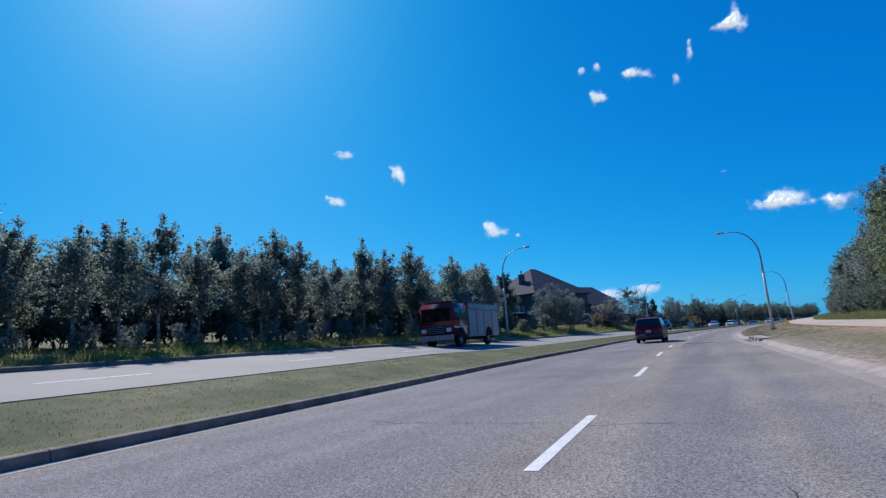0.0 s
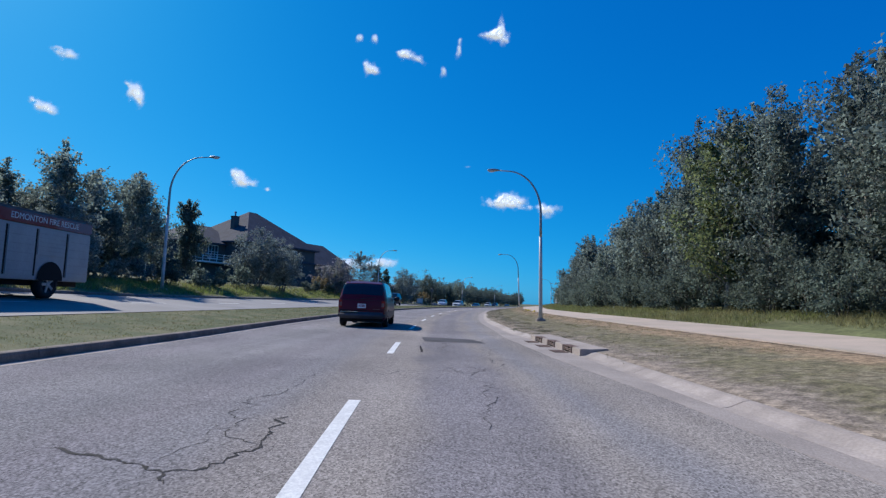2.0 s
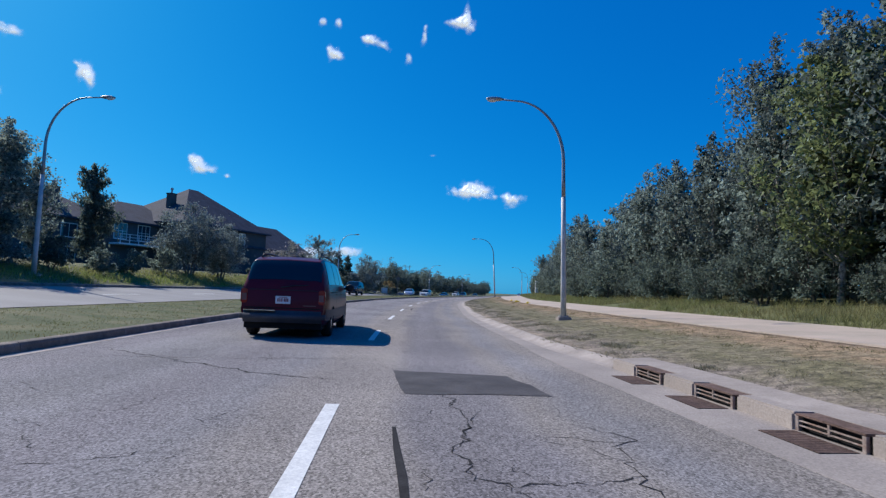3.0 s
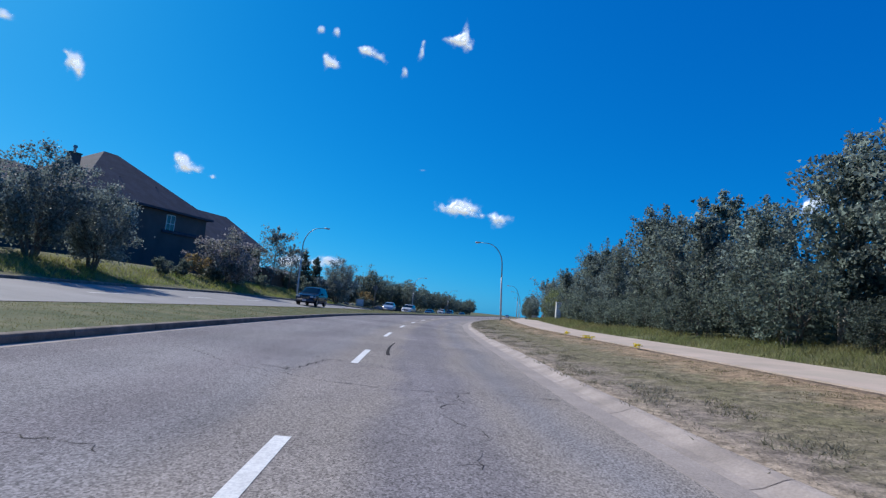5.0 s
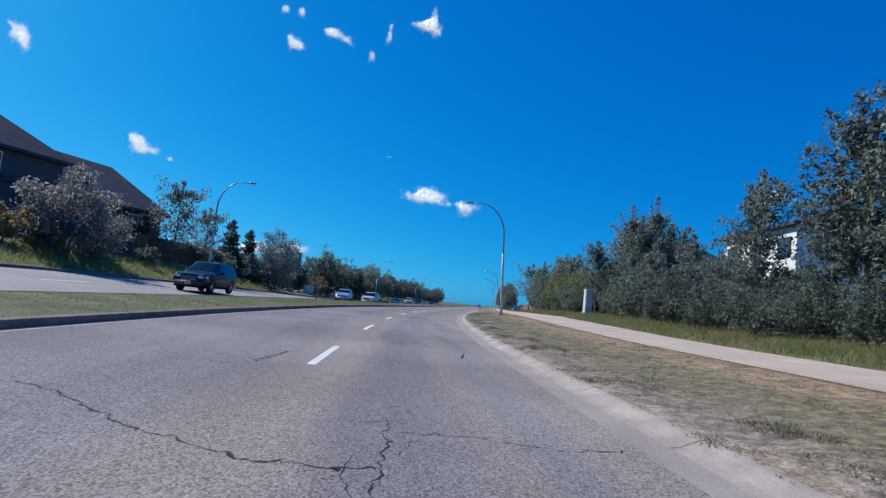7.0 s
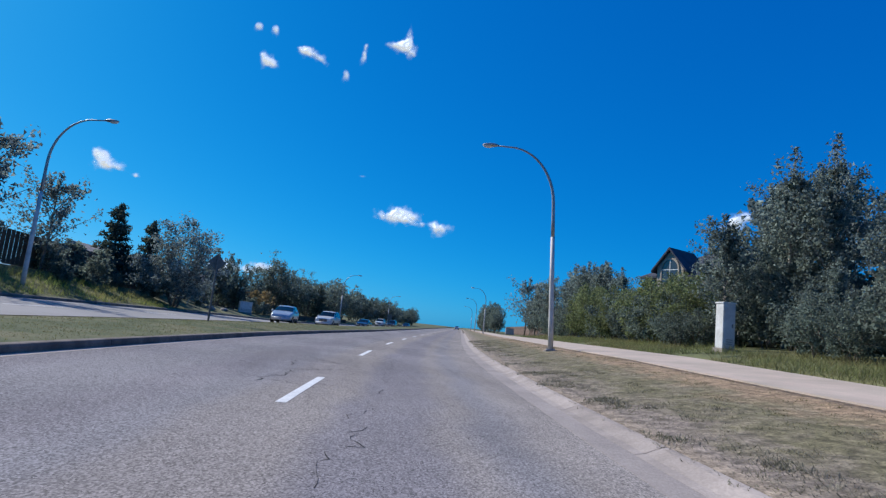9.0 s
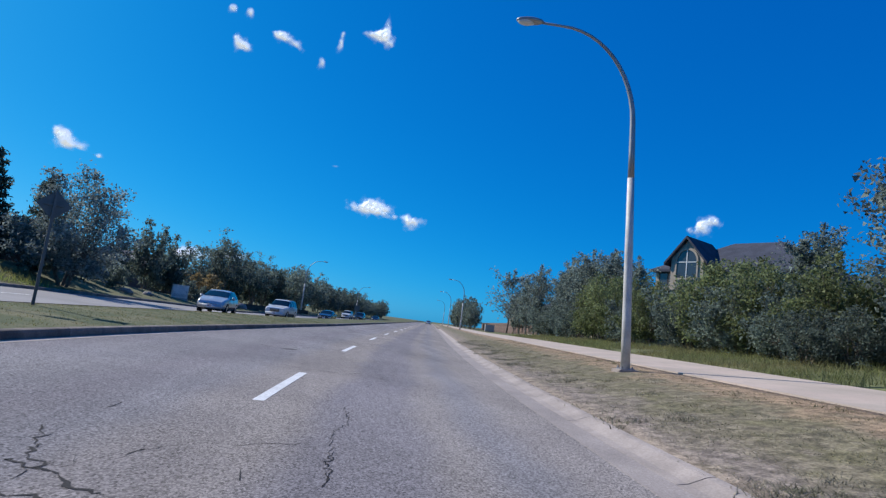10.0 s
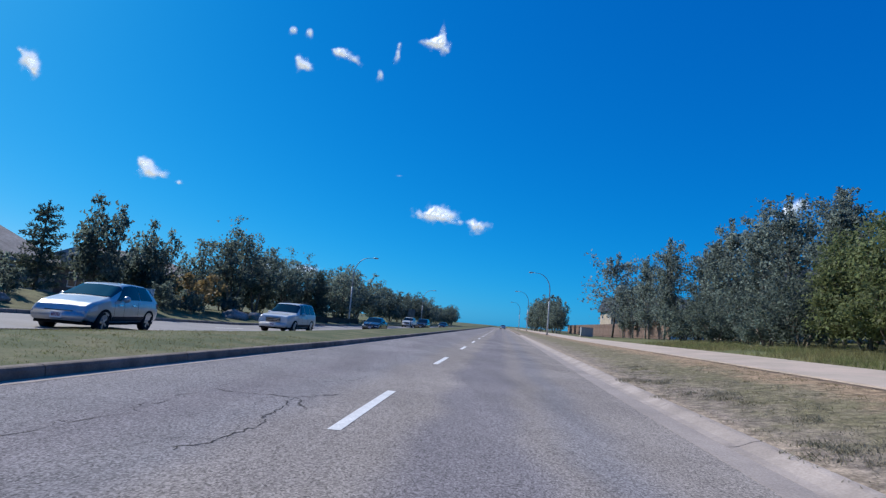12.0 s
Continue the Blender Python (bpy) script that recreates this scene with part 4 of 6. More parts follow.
elm = [(round_tree(7.2, 3.0, 141, "leaf_dark", 50, 62, 0.19, "spreading green elm on a forked trunk", 3, "tree", 0.16), []),
       (round_tree(6.2, 2.4, 151, "leaf_dark", 50, 60, 0.19, "dark green broadleaf tree", 3, "tree", 0.08), [])]
trng = random.Random(77)


def pick(kinds):
    return kinds[trng.randrange(len(kinds))]


def top_right(u):
    """Height of the wood's edge beyond the sidewalk."""
    return table(u, (20, 10.5), (46, 10.4), (52, 9.6), (56, 8.9), (60, 7.5), (63, 7.3), (70, 7.0), (74, 6.0), (77, 5.5), (80, 6.6), (83, 6.6), (86, 6.4), (88.2, 8.4), (90, 6.8), (92.5, 5.8),
                 (94.3, 5.6), (95.2, 3.5), (100.0, 3.6), (101.6, 4.2), (104.5, 4.1), (110.5, 3.6), (112.5, 5.4), (115, 7.2), (118, 8.2), (119.8, 7.4), (121.5, 4.4), (134, 4.3))


# the wood beyond the sidewalk
for u in rng_range(8, 124, 1.9):
    uu, oo = u + trng.uniform(-0.9, 0.9), 14.7 + trng.uniform(-0.9, 1.4)
    hh = top_right(uu) * trng.choice((0.8, 0.86, 0.93, 0.98, 1.05) if uu < 68 else (0.6, 0.78, 0.9, 0.98, 1.06))
    hh *= 0.66 if 110.5 < uu < 121.5 else 1.0
    kinds = tall if hh > 7.6 else mid if trng.random() < 0.6 else pole
    plant(*pick(kinds), uu, oo, hh / (10.5 if kinds is tall else 8.0), wide=trng.uniform(0.85, 1.15))
for u in rng_range(8, 124, 3.0):
    for o in (18.0, 22.0):
        if o > 20 and u > 62 or 92 < u < 112:
            continue
        uu = u + trng.uniform(-1.2, 1.2)
        plant(*pick(back), uu, o + trng.uniform(-1.0, 1.2), top_right(uu) * trng.uniform(0.7, 1.04) / 9.0, wide=1.1)
for u in rng_range(22, 128, 2.2):
    if not 110.5 < u < 116.5:
        plant(*pick(thicket), u + trng.uniform(-0.6, 0.6), 13.2 + trng.uniform(-0.2, 1.0), trng.uniform(0.45, 1.0))
    plant(*pick(scrub), u + trng.uniform(-0.6, 0.6), 16.6 + trng.uniform(-0.6, 0.6), trng.uniform(0.6, 0.95))
    if not 92 < u < 112:
        plant(*pick(scrub), u + trng.uniform(-0.8, 0.8), 20.0 + trng.uniform(-0.8, 0.8), trng.uniform(0.8, 1.15))
for u, o, s in ((119.5, 14.6, 0.7), (123, 14.4, 0.75), (126.5, 14.3, 0.8), (130, 15.0, 0.85), (133.5, 14.4, 0.8), (137, 14.6, 0.7), (140, 14.8, 0.86), (142.8, 14.8, 0.98), (145, 15.2, 0.98),
                (148.5, 14.6, 0.8), (151.5, 14.6, 0.72), (155, 15.0, 0.75), (159, 14.8, 0.7), (163, 15.2, 0.8), (167, 15.4, 0.75), (131, 18, 0.95)):
    kinds, grow = (bushes, 0.94) if u < 135 and trng.random() < 0.6 or 138 < u < 147 else (thicket, 1.35)
    plant(*pick(kinds), u, o, s * grow)
for u, o, s in ((127, 19, 0.7), (147, 18.5, 0.8), (150, 17.2, 0.88), (152, 17.8, 0.95), (154.6, 17, 0.98), (157.6, 17.2, 0.97), (160, 18, 0.9), (162.2, 17, 1.02), (165, 17.5, 0.9), (167.6, 16.8, 0.86),
                (171, 15.2, 1.04), (173, 16, 0.8), (175.4, 15, 0.93), (178, 15.4, 0.7), (183, 15.4, 0.78), (186.5, 15, 0.7)):
    plant(*pick(mid), u, o, s, wide=0.85 if 170 < u < 176 else 1.0)
for u in rng_range(118, 190, 3.0):
    plant(*pick(scrub), u, 19.4 + trng.uniform(-0.8, 0.8), trng.uniform(0.7, 1.0))
for u, o, s in ((228, 11.8, 0.8), (260, 11.0, 1.1), (278, 10.8, 1.2), (234, 13, 1.05), (241, 12.4, 1.2), (248, 13, 1.3), (256, 12.2, 1.15), (264, 13, 1.3), (273, 12.4, 1.35), (283, 13, 1.3), (294, 12.4, 1.3), (306, 13, 1.35), (320, 12.4, 1.3), (336, 13, 1.3)):
    plant(*pick(elm), u, o, s, wide=0.62)

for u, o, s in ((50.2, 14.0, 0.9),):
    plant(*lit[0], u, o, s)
for u, o, s, w in ((115.4, 17.6, 0.8, 0.8), (118.6, 18.6, 0.66, 0.75), (117.2, 16.4, 0.5, 1.0), (113.8, 16.8, 0.66, 0.95), (115.4, 16.0, 0.74, 0.95), (117.0, 16.4, 0.64, 0.95)):
    plant(*tall[0], u, o, s, wide=w)
for u, o, s in ((106.0, 16.8, 0.6), (108.5, 17.2, 0.7), (110.4, 16.6, 0.6), (112.4, 16.9, 0.7), (103.6, 17.0, 0.6), (114.0, 15.4, 0.5), (116.2, 15.6, 0.55), (118.2, 15.2, 0.5), (119.6, 16.4, 0.7), (114.8, 18.6, 0.8), (117.4, 18.8, 0.8), (110.6, 18.8, 0.9), (112.8, 20.4, 1.0), (115.0, 21.6, 1.0), (108.8, 19.4, 0.9), (110.2, 20.6, 0.95)):
    plant(*scrub[0], u, o, s)

# the wood beyond the oncoming road
for u in rng_range(2, 62, 2.1):
    for o in (-22.4, -26.0, -31.0):
        if o < -30 and trng.random() < 0.5:
            continue
        uu, oo = u + trng.uniform(-0.9, 0.9), o + trng.uniform(-1.1, 1.1)
        hh = table(uu, (0, 6.9), (24, 6.9), (40, 7.3), (55, 7.4), (64, 6.4)) * trng.uniform(0.66, 1.08)
        pr, ref = (pole, 8.0) if o > -27 else (back, 9.0)
        plant(*pick(pr), uu, oo, hh / ref, wide=trng.uniform(0.95, 1.25))
fringe = [(round_tree(2.0, 1.15, 87 + i, "leaf_silver", 20, 52, 0.11, "pale silvery shrub in front of the aspens", 5, "shrub", 0.06), []) for i in range(2)]
for u in rng_range(0, 64, 2.6):
    plant(*pick(fringe), u + trng.uniform(-0.8, 0.8), -21.2 + trng.uniform(-0.5, 0.5), trng.uniform(0.5, 1.0))
    plant(*pick(scrub), u + 1.2, -24.6 + trng.uniform(-0.7, 0.7), trng.uniform(0.7, 1.1))
    plant(*pick(scrub), u, -29.4 + trng.uniform(-0.7, 0.7), trng.uniform(1.2, 1.6), wide=1.3)
for u, o, s in ((50, -21.5, 0.75), (56, -21.0, 0.8), (84.3, -21.2, 1.15), (87.6, -19.8, 0.95), (135.2, -18.2, 1.12)):
    plant(*pick(silver), u, o, s)
lilac = (round_tree(4.6, 2.4, 161, "leaf_lilac", 50, 120, 0.13, "pale blossoming grey shrub against the fence", 6, "shrub", 0.05), [])
plant(*lilac, 106.5, -20.2, 1.08)
plant(*lilac, 109.8, -20.6, 0.75)
autumn = (round_tree(2.2, 1.0, 171, "leaf_autumn", 22, 50, 0.13, "small shrub with yellowing leaves", 4, "shrub", 0.08), [])
plant(*autumn, 103.4, -21.4, 1.0)
plant(*autumn, 163.0, -22.0, 1.4)
plant(*autumn, 166.0, -23.0, 1.5)
plant(aspen(5.8, 1.2, 181, "leaf_dark", "bark", 40, 150, 0.13, 0.05, "narrow columnar poplar beside the house"), [], 75.2, -24.2, 1.25, wide=0.72)
for u, o, s in ((62.4, -23.4, 0.9), (64.4, -22.4, 0.95), (66.4, -23.6, 0.98), (68.2, -23.0, 0.78)):
    plant(*pick(mid), u, o, s)
young = (aspen(6.6, 1.7, 191, "leaf_silver", "bark", 26, 60, 0.14, 0.15, "slender young tree with sparse leaves"), [])
plant(*young, 121.6, -22.2, 1.1)
plant(*young, 126.5, -22.0, 0.9)
plant(*young, 189.5, 14.4, 1.45)
for u, o, s in ((120.3, -24.0, 0.85), (136.2, -24.2, 1.3), (140.8, -24.0, 1.25)):
    plant(*conif[0], u, o, s)
for u in rng_range(127, 146, 2.6):
    plant(*pick(scrub), u + trng.uniform(-0.5, 0.5), -20.6 + trng.uniform(-0.4, 0.7), trng.uniform(0.35, 0.65))
    plant(*pick(scrub), u + 1.0, -23.0 + trng.uniform(-0.5, 0.5), trng.uniform(0.6, 0.9))
for u, o, s in ((150.8, -24.2, 0.84), (190, -21.5, 1.0), (194, -22.5, 0.95), (203, -22, 1.0)):
    plant(*conif[1], u, o, s)
for u, o, s in ((155.0, -24.0, 1.02), (160.8, -24.2, 0.97), (163.4, -26.5, 0.8)):
    plant(*elm[1], u, o, s, wide=0.7)
vase = (round_tree(7.4, 3.0, 145, "leaf_dark", 52, 84, 0.16, "spreading elm with a bare forked trunk", 3, "tree", 0.34), [])
for u, o, s in ((172.8, -24.0, 1.08), (179.0, -24.4, 0.98), (185.0, -23.6, 0.92), (192.0, -24.0, 0.95)):
    plant(*vase, u, o, s)
for u, o, s in ((168, -25.0, 0.8), (176, -26.0, 0.8), (182, -26.0, 0.85), (188, -26, 0.8)):
    plant(*elm[1], u, o, s, wide=0.8)
for u in rng_range(160, 204, 5.0):
    plant(*pick(scrub), u, -26.0 + trng.uniform(-0.8, 0.8), trng.uniform(0.8, 1.2))
for u in rng_range(198, 395, 6.0):
    plant(*pick(elm), u, -22.5 + trng.uniform(-1.5, 1.5), trng.uniform(0.85, 1.25))
for u, o, s in ((66, -20.2, 0.7), (70, -19.9, 0.55), (74, -20.3, 0.6), (79, -20.6, 0.7), (96, -20.2, 0.45), (99, -20.3, 0.5), (105, -20.5, 0.55), (116, -20.6, 0.5), (157, -20.4, 0.6), (160, -20.2, 0.5), (166, -20.4, 0.55)):
    plant(*pick(scrub), u, o, s)


# ---------------------------------------------------------------- grass
def blades(name, label, count, u0, u1, o0, o1, h, width, material, dz=0.0, keep=lambda u, o: True, z=None, tuft=1, spread=0.05, lay=0.85):
    verts, faces = [], []
    g = random.Random(count)
    while len(faces) < count:
        cu, co = g.uniform(u0, u1), g.uniform(o0, o1)
        if not keep(cu, co):
            continue
        size = g.uniform(0.6, 1.4)
        for i in range(tuft):
            u, o = cu + g.gauss(0, spread) * (tuft > 1), co + g.gauss(0, spread) * (tuft > 1)
            x, y = spot(u, o)
            zz = (z(u, o) if z else land(u, o)) + dz
            a, hh = g.random() * 6.283, h * size * g.uniform(0.5, 1.4)
            lx, ly = g.gauss(0, lay) * hh, g.gauss(0, lay) * hh
            k = len(verts)
            verts += [(x - width * math.cos(a), y - width * math.sin(a), zz - 0.02), (x + width * math.cos(a), y + width * math.sin(a), zz - 0.02), (x + lx, y + ly, zz + hh)]
            faces.append((k, k + 1, k + 2))
    return tagged(raw(name, verts, faces, material), label, "grass", kind="stuff")


def median_z(u, o):
    return float(np.interp(o, [OPP_NEAR + 0.15, -7.6, -6.4, kerb_left(u) - 0.16], [land(u, OPP_NEAR) + 0.12, land(u, -7.6) * 0.6 + 0.17, 0.2, 0.15]))


def band(u, o):
    k = kerb_right(u) + 0.35
    return (o - k) / (8.0 - k) + 0.45 * noise.noise((u * 0.7, o * 1.1, 3.0)) + 0.2 * noise.noise((u * 2.1, o * 2.6, 7.0))


def on_verge(u, o):
    return kerb_right(u) + 0.33 < o < 8.0


blades("grass", "grey straw-like tufts beside the kerb", 60000, 34, 140, 3.75, 6.6, 0.016, 0.009, M["blade_grey"], 0, lambda u, o: on_verge(u, o) and band(u, o) < 0.45, verge_z, 7, 0.05, 2.2)
blades("grass", "short olive grass in the middle of the verge", 56000, 34, 140, 4.0, 7.9, 0.015, 0.008, M["blade"], 0, lambda u, o: on_verge(u, o) and 0.2 < band(u, o) < 0.85, verge_z, 6, 0.07, 2.2)
blades("grass", "dry tan tufts beside the sidewalk", 24000, 34, 140, 5.6, 8.02, 0.02, 0.009, M["blade_tan"], 0, lambda u, o: on_verge(u, o) and band(u, o) > 0.7, verge_z, 8, 0.06, 2.0)
blades("grass", "short green grass of the median", 64000, 8, 140, -8.8, -3.8, 0.03, 0.009, M["blade_median"], 0, lambda u, o: o < kerb_left(u) - 0.17, median_z, 4, 0.06, 1.1)
blades("grass", "clumps of grey weeds beside the kerb", 26000, 40, 136, 3.7, 5.6, 0.038, 0.009, M["blade_grey"], 0, lambda u, o: on_verge(u, o) and o < kerb_right(u) + 1.5 and noise.noise((u * 0.9, o * 1.4, 2)) > 0.12, verge_z, 16, 0.07, 1.1)
blades("grass", "tall green grass below the roadside wood", 54000, 24, 160, 10.7, 13.8, 0.2, 0.009, M["blade_tall"], 0, lambda u, o: noise.noise((u * 0.2, o * 0.4, 9)) > -0.35, None, 4, 0.08, 0.6)
blades("grass", "tall yellow-green grass on the far bank", 32000, 4, 133, -21.5, -16.9, 0.3, 0.016, M["blade_bank"], 0, lambda u, o: o < -17.4 or noise.noise((u * 0.3, o, 5)) > 0.1, None, 3, 0.1, 0.6)



def flowers(u, o, n, spread, seed):
    g = random.Random(seed)
    bm = bmesh.new()
    for i in range(n):
        uu, oo = u + g.gauss(0, spread), o + g.gauss(0, spread * 0.5)
        x, y = spot(uu, oo)
        bmesh.ops.create_icosphere(bm, subdivisions=1, radius=0.026, matrix=Matrix.LocRotScale((x, y, verge_z(uu, oo) + g.uniform(0.05, 0.16)), None, (1, 1, 0.6)))
    tagged(part("wildflowers", bm, M["flower"]), "clump of small yellow wildflowers in the verge", "flowers", kind="stuff")


flowers(70.0, 7.75, 40, 0.1, 3)
flowers(75.2, 7.7, 90, 0.18, 4)
flowers(78.5, 7.65, 36, 0.1, 5)


# ---------------------------------------------------------------- houses
def roof(name, x0, x1, y0, y1, ze, zr, material, parent, hip0=1.0, hip1=1.0, over=0.5, along="y", label=""):
    """A closed hipped or gabled roof: hip 0 gives a gable, 1 a full hip."""
    x0, x1, y0, y1 = x0 - over, x1 + over, y0 - over, y1 + over
    if along == "y":
        half, xm = (x1 - x0) / 2, (x0 + x1) / 2
        a, b = (xm, y0 + half * hip0, zr), (xm, y1 - half * hip1, zr)
        order = [(x0, y0), (x1, y0), (x1, y1), (x0, y1)]
    else:
        half, ym = (y1 - y0) / 2, (y0 + y1) / 2
        a, b = (x0 + half * hip0, ym, zr), (x1 - half * hip1, ym, zr)
        order = [(x0, y1), (x0, y0), (x1, y0), (x1, y1)]
    low = [(x, y, ze - 0.22) for x, y in order]
    up = [(x, y, ze) for x, y in order]
    v = low + up + [a, b]
    f = [(3, 2, 1, 0)] + [(i, (i + 1) % 4, (i + 1) % 4 + 4, i + 4) for i in range(4)]
    f += [(4, 5, 8), (5, 6, 9, 8), (6, 7, 9), (7, 4, 8, 9)]
    return raw(name, v, f, material, parent, label)


def window(parent, face, x, y, z, w, h, frame_mat, cols=2, rows=1, name="window"):
    """face: 'x+' or 'x-' looks along x, 'y-' and 'y+' along y. x, y, z is the middle of the wall opening."""
    top = new(name)
    top.parent = parent
    turn = {"x+": 90, "x-": -90, "y-": 0, "y+": 180}[face]
    top.matrix_basis = pose(x, y, z, 0, 0, turn)
    bm = bmesh.new()
    for a, b, c, d in ((-w / 2 - 0.07, w / 2 + 0.07, h / 2, h / 2 + 0.09), (-w / 2 - 0.07, w / 2 + 0.07, -h / 2 - 0.11, -h / 2), (-w / 2 - 0.07, -w / 2, -h / 2, h / 2), (w / 2, w / 2 + 0.07, -h / 2, h / 2)):
        add_box(bm, a, b, -0.05, 0.04, c, d)
    for i in range(1, cols):
        add_box(bm, -w / 2 + w * i / cols - 0.025, -w / 2 + w * i / cols + 0.025, -0.035, 0.03, -h / 2, h / 2)
    for i in range(1, rows):
        add_box(bm, -w / 2, w / 2, -0.033, 0.03, -h / 2 + h * i / rows - 0.025, -h / 2 + h * i / rows + 0.025)
    part("window_frame", bm, frame_mat, top)
    for i in range(cols):
        for k in range(rows):
            box("pane", -w / 2 + w * i / cols, -w / 2 + w * (i + 1) / cols, -0.015, 0.0, -h / 2 + h * k / rows, -h / 2 + h * (k + 1) / rows, M["window_glass"], top)
    return top


def walls(parent, x0, x1, y0, y1, z0, z1, material, band=None):
    bm = bmesh.new()
    add_box(bm, x0, x1, y0, y1, z0, z1)
    ob = part("wall", bm, material, parent)
    if band:
        box("trim_band", x0 - 0.03, x1 + 0.03, y0 - 0.03, y1 + 0.03, band, band + 0.25, M["trim_dark"], parent)
    return ob


def townhouse():
    x, y = spot(100, -26)
    top = tagged(empty("townhouse", pose(x - 4.45, y + 4.8, 0, 0, 0, heading(100) - 17.8)), "dark brown stucco townhouse with grey hipped shingle roofs", "house")
    s, d = M["shingle"], M["stucco_dark"]
    walls(top, -14.0, 0, -3.0, 12.5, 0.5, 8.7, d)
    roof("roof", -14.0, 0, -3.0, 12.5, 8.7, 14.3, s, top, 1.0, 0.98, 0.55)
    walls(top, -10.5, -0.4, 12.5, 23.2, 0.5, 6.5, d)
    roof("roof", -10.5, -0.4, 7.0, 23.2, 6.5, 10.5, s, top, 0.3, 0.4, 0.6)
    walls(top, -14, -4.2, -10.2, -3.0, 0.5, 8.3, d, 5.2)
    roof("roof", -14, -4.2, -10.2, -1.0, 8.2, 11.1, s, top, 1.0, 0.2, 0.5)
    walls(top, -20, -8.0, -34, -6.0, 0.5, 8.4, d, 5.2)
    roof("roof", -20, -8.0, -34, -6.0, 8.2, 11.7, s, top, 1.0, 0.9, 0.55)
    for x, y, z in ((-5.66, -0.1, 10.9), (-12.0, -11.5, 10.0)):
        bm = bmesh.new()
        add_box(bm, x - 0.38, x + 0.38, y - 0.48, y + 0.48, z - 1.8, z + 1.9)
        add_box(bm, x - 0.45, x + 0.45, y - 0.55, y + 0.55, z + 1.9, z + 2.02)
        ch = part("chimney", bm, M["stucco_dark"], top)
        part("chimney_pot", add_tube(bmesh.new(), [(x, y, z + 2.0), (x, y, z + 2.5), (x, y, z + 2.55), (x, y, z + 2.75)], [0.12, 0.12, 0.22, 0.16], 10), M["steel"], ch)
    for y in (3.0, 7.5):
        for x, z in ((-2.9, 11.2), (-1.6, 10.1)):
            part("roof_vent", add_tube(bmesh.new(), [(x, y, z - 0.6), (x, y, z + 0.12)], [0.07, 0.07], 8), M["trim_dark"], top)
    for y, z, w, h in ((7.4, 7.3, 1.0, 1.7), (2.4, 7.5, 0.9, 1.0)):
        window(top, "x+", 0.02, y, z, w, h, M["trim_white"], 2, 2)
    for y, z in ((15.5, 5.3), (20.0, 5.3)):
        window(top, "x+", -0.38, y, z, 1.0, 1.2, M["trim_white"], 2, 2)
    for y in (-5.2, -8.4):
        window(top, "x+", -4.18, y, 6.9, 1.6, 1.8, M["trim_white"], 3, 2)
    for y in (-31, -26, -21, -16, -12):
        window(top, "x+", -7.98, y, 6.6, 1.8, 1.5, M["trim_white"], 2, 1)
        window(top, "x+", -7.98, y, 3.9, 1.8, 1.5, M["trim_white"], 2, 1)
    # balcony with a rail in the recess
    bal = box("balcony", -4.2, -2.4, -9.8, -3.4, 5.2, 5.4, M["trim_white"], top, "white balcony deck")
    for z in (5.7, 6.05, 6.4):
        box("balcony_rail", -2.46, -2.4, -9.8, -3.4, z, z + 0.06, M["trim_white"], bal)
    for k in range(6):
        y = -9.7 + k * 1.22
        box("balcony_post", -2.48, -2.4, y, y + 0.07, 5.4, 6.46, M["trim_white"], bal)
    return top


townhouse()


def simple_house(u, off, w, dpt, z0, ze, zr, wall_mat, roof_mat, label, along="y", hips=(1, 1), wins=(), turn=0.0, frame_mat="trim_white", over=0.5):
    """w along the road, dpt away from it; off is the wall that faces the road."""
    side = 1 if off > 0 else -1
    x, y = spot(u, off)
    top = tagged(empty("house", pose(x, y, 0, 0, 0, heading(u) + turn)), label, "house")
    x0, x1 = (0, dpt) if side > 0 else (-dpt, 0)
    walls(top, x0, x1, -w / 2, w / 2, z0, ze, M[wall_mat])
    roof("roof", x0, x1, -w / 2, w / 2, ze, zr, M[roof_mat], top, *hips, over, along)
    for y, z, ww, hh in wins:
        window(top, "x-" if side > 0 else "x+", -0.02 * side, y, z, ww, hh, M[frame_mat], 2, 1)
        window(top, "y-", (x0 + x1) / 2 + y * 0.3, -w / 2 - 0.02, z, ww, hh, M[frame_mat], 2, 1)
    return top, x0, x1


simple_house(154.0, -31.2, 15, 10, -0.5, 2.8, 5.6, "stucco_beige", "shake", "low house with a weathered grey shake roof", "y", (0.15, 0.15), ((-3, 1.7, 1.4, 1.1), (3, 1.7, 1.4, 1.1)), 8)
simple_house(172, -30, 12, 9, -0.5, 3.0, 5.0, "stucco_dark", "shake", "dark bungalow half hidden by trees", "y", (0.2, 0.2), ((0, 1.8, 1.4, 1.1),))
simple_house(119, 27, 11, 10, 1.0, 9.3, 11.4, "stucco_white", "shingle", "white stucco house with a grey hipped roof", "y", (1, 1), ((-4, 7.6, 1.5, 1.3), (0, 7.6, 1.2, 1.3), (4, 7.6, 1.5, 1.3)), 0, "trim_dark")


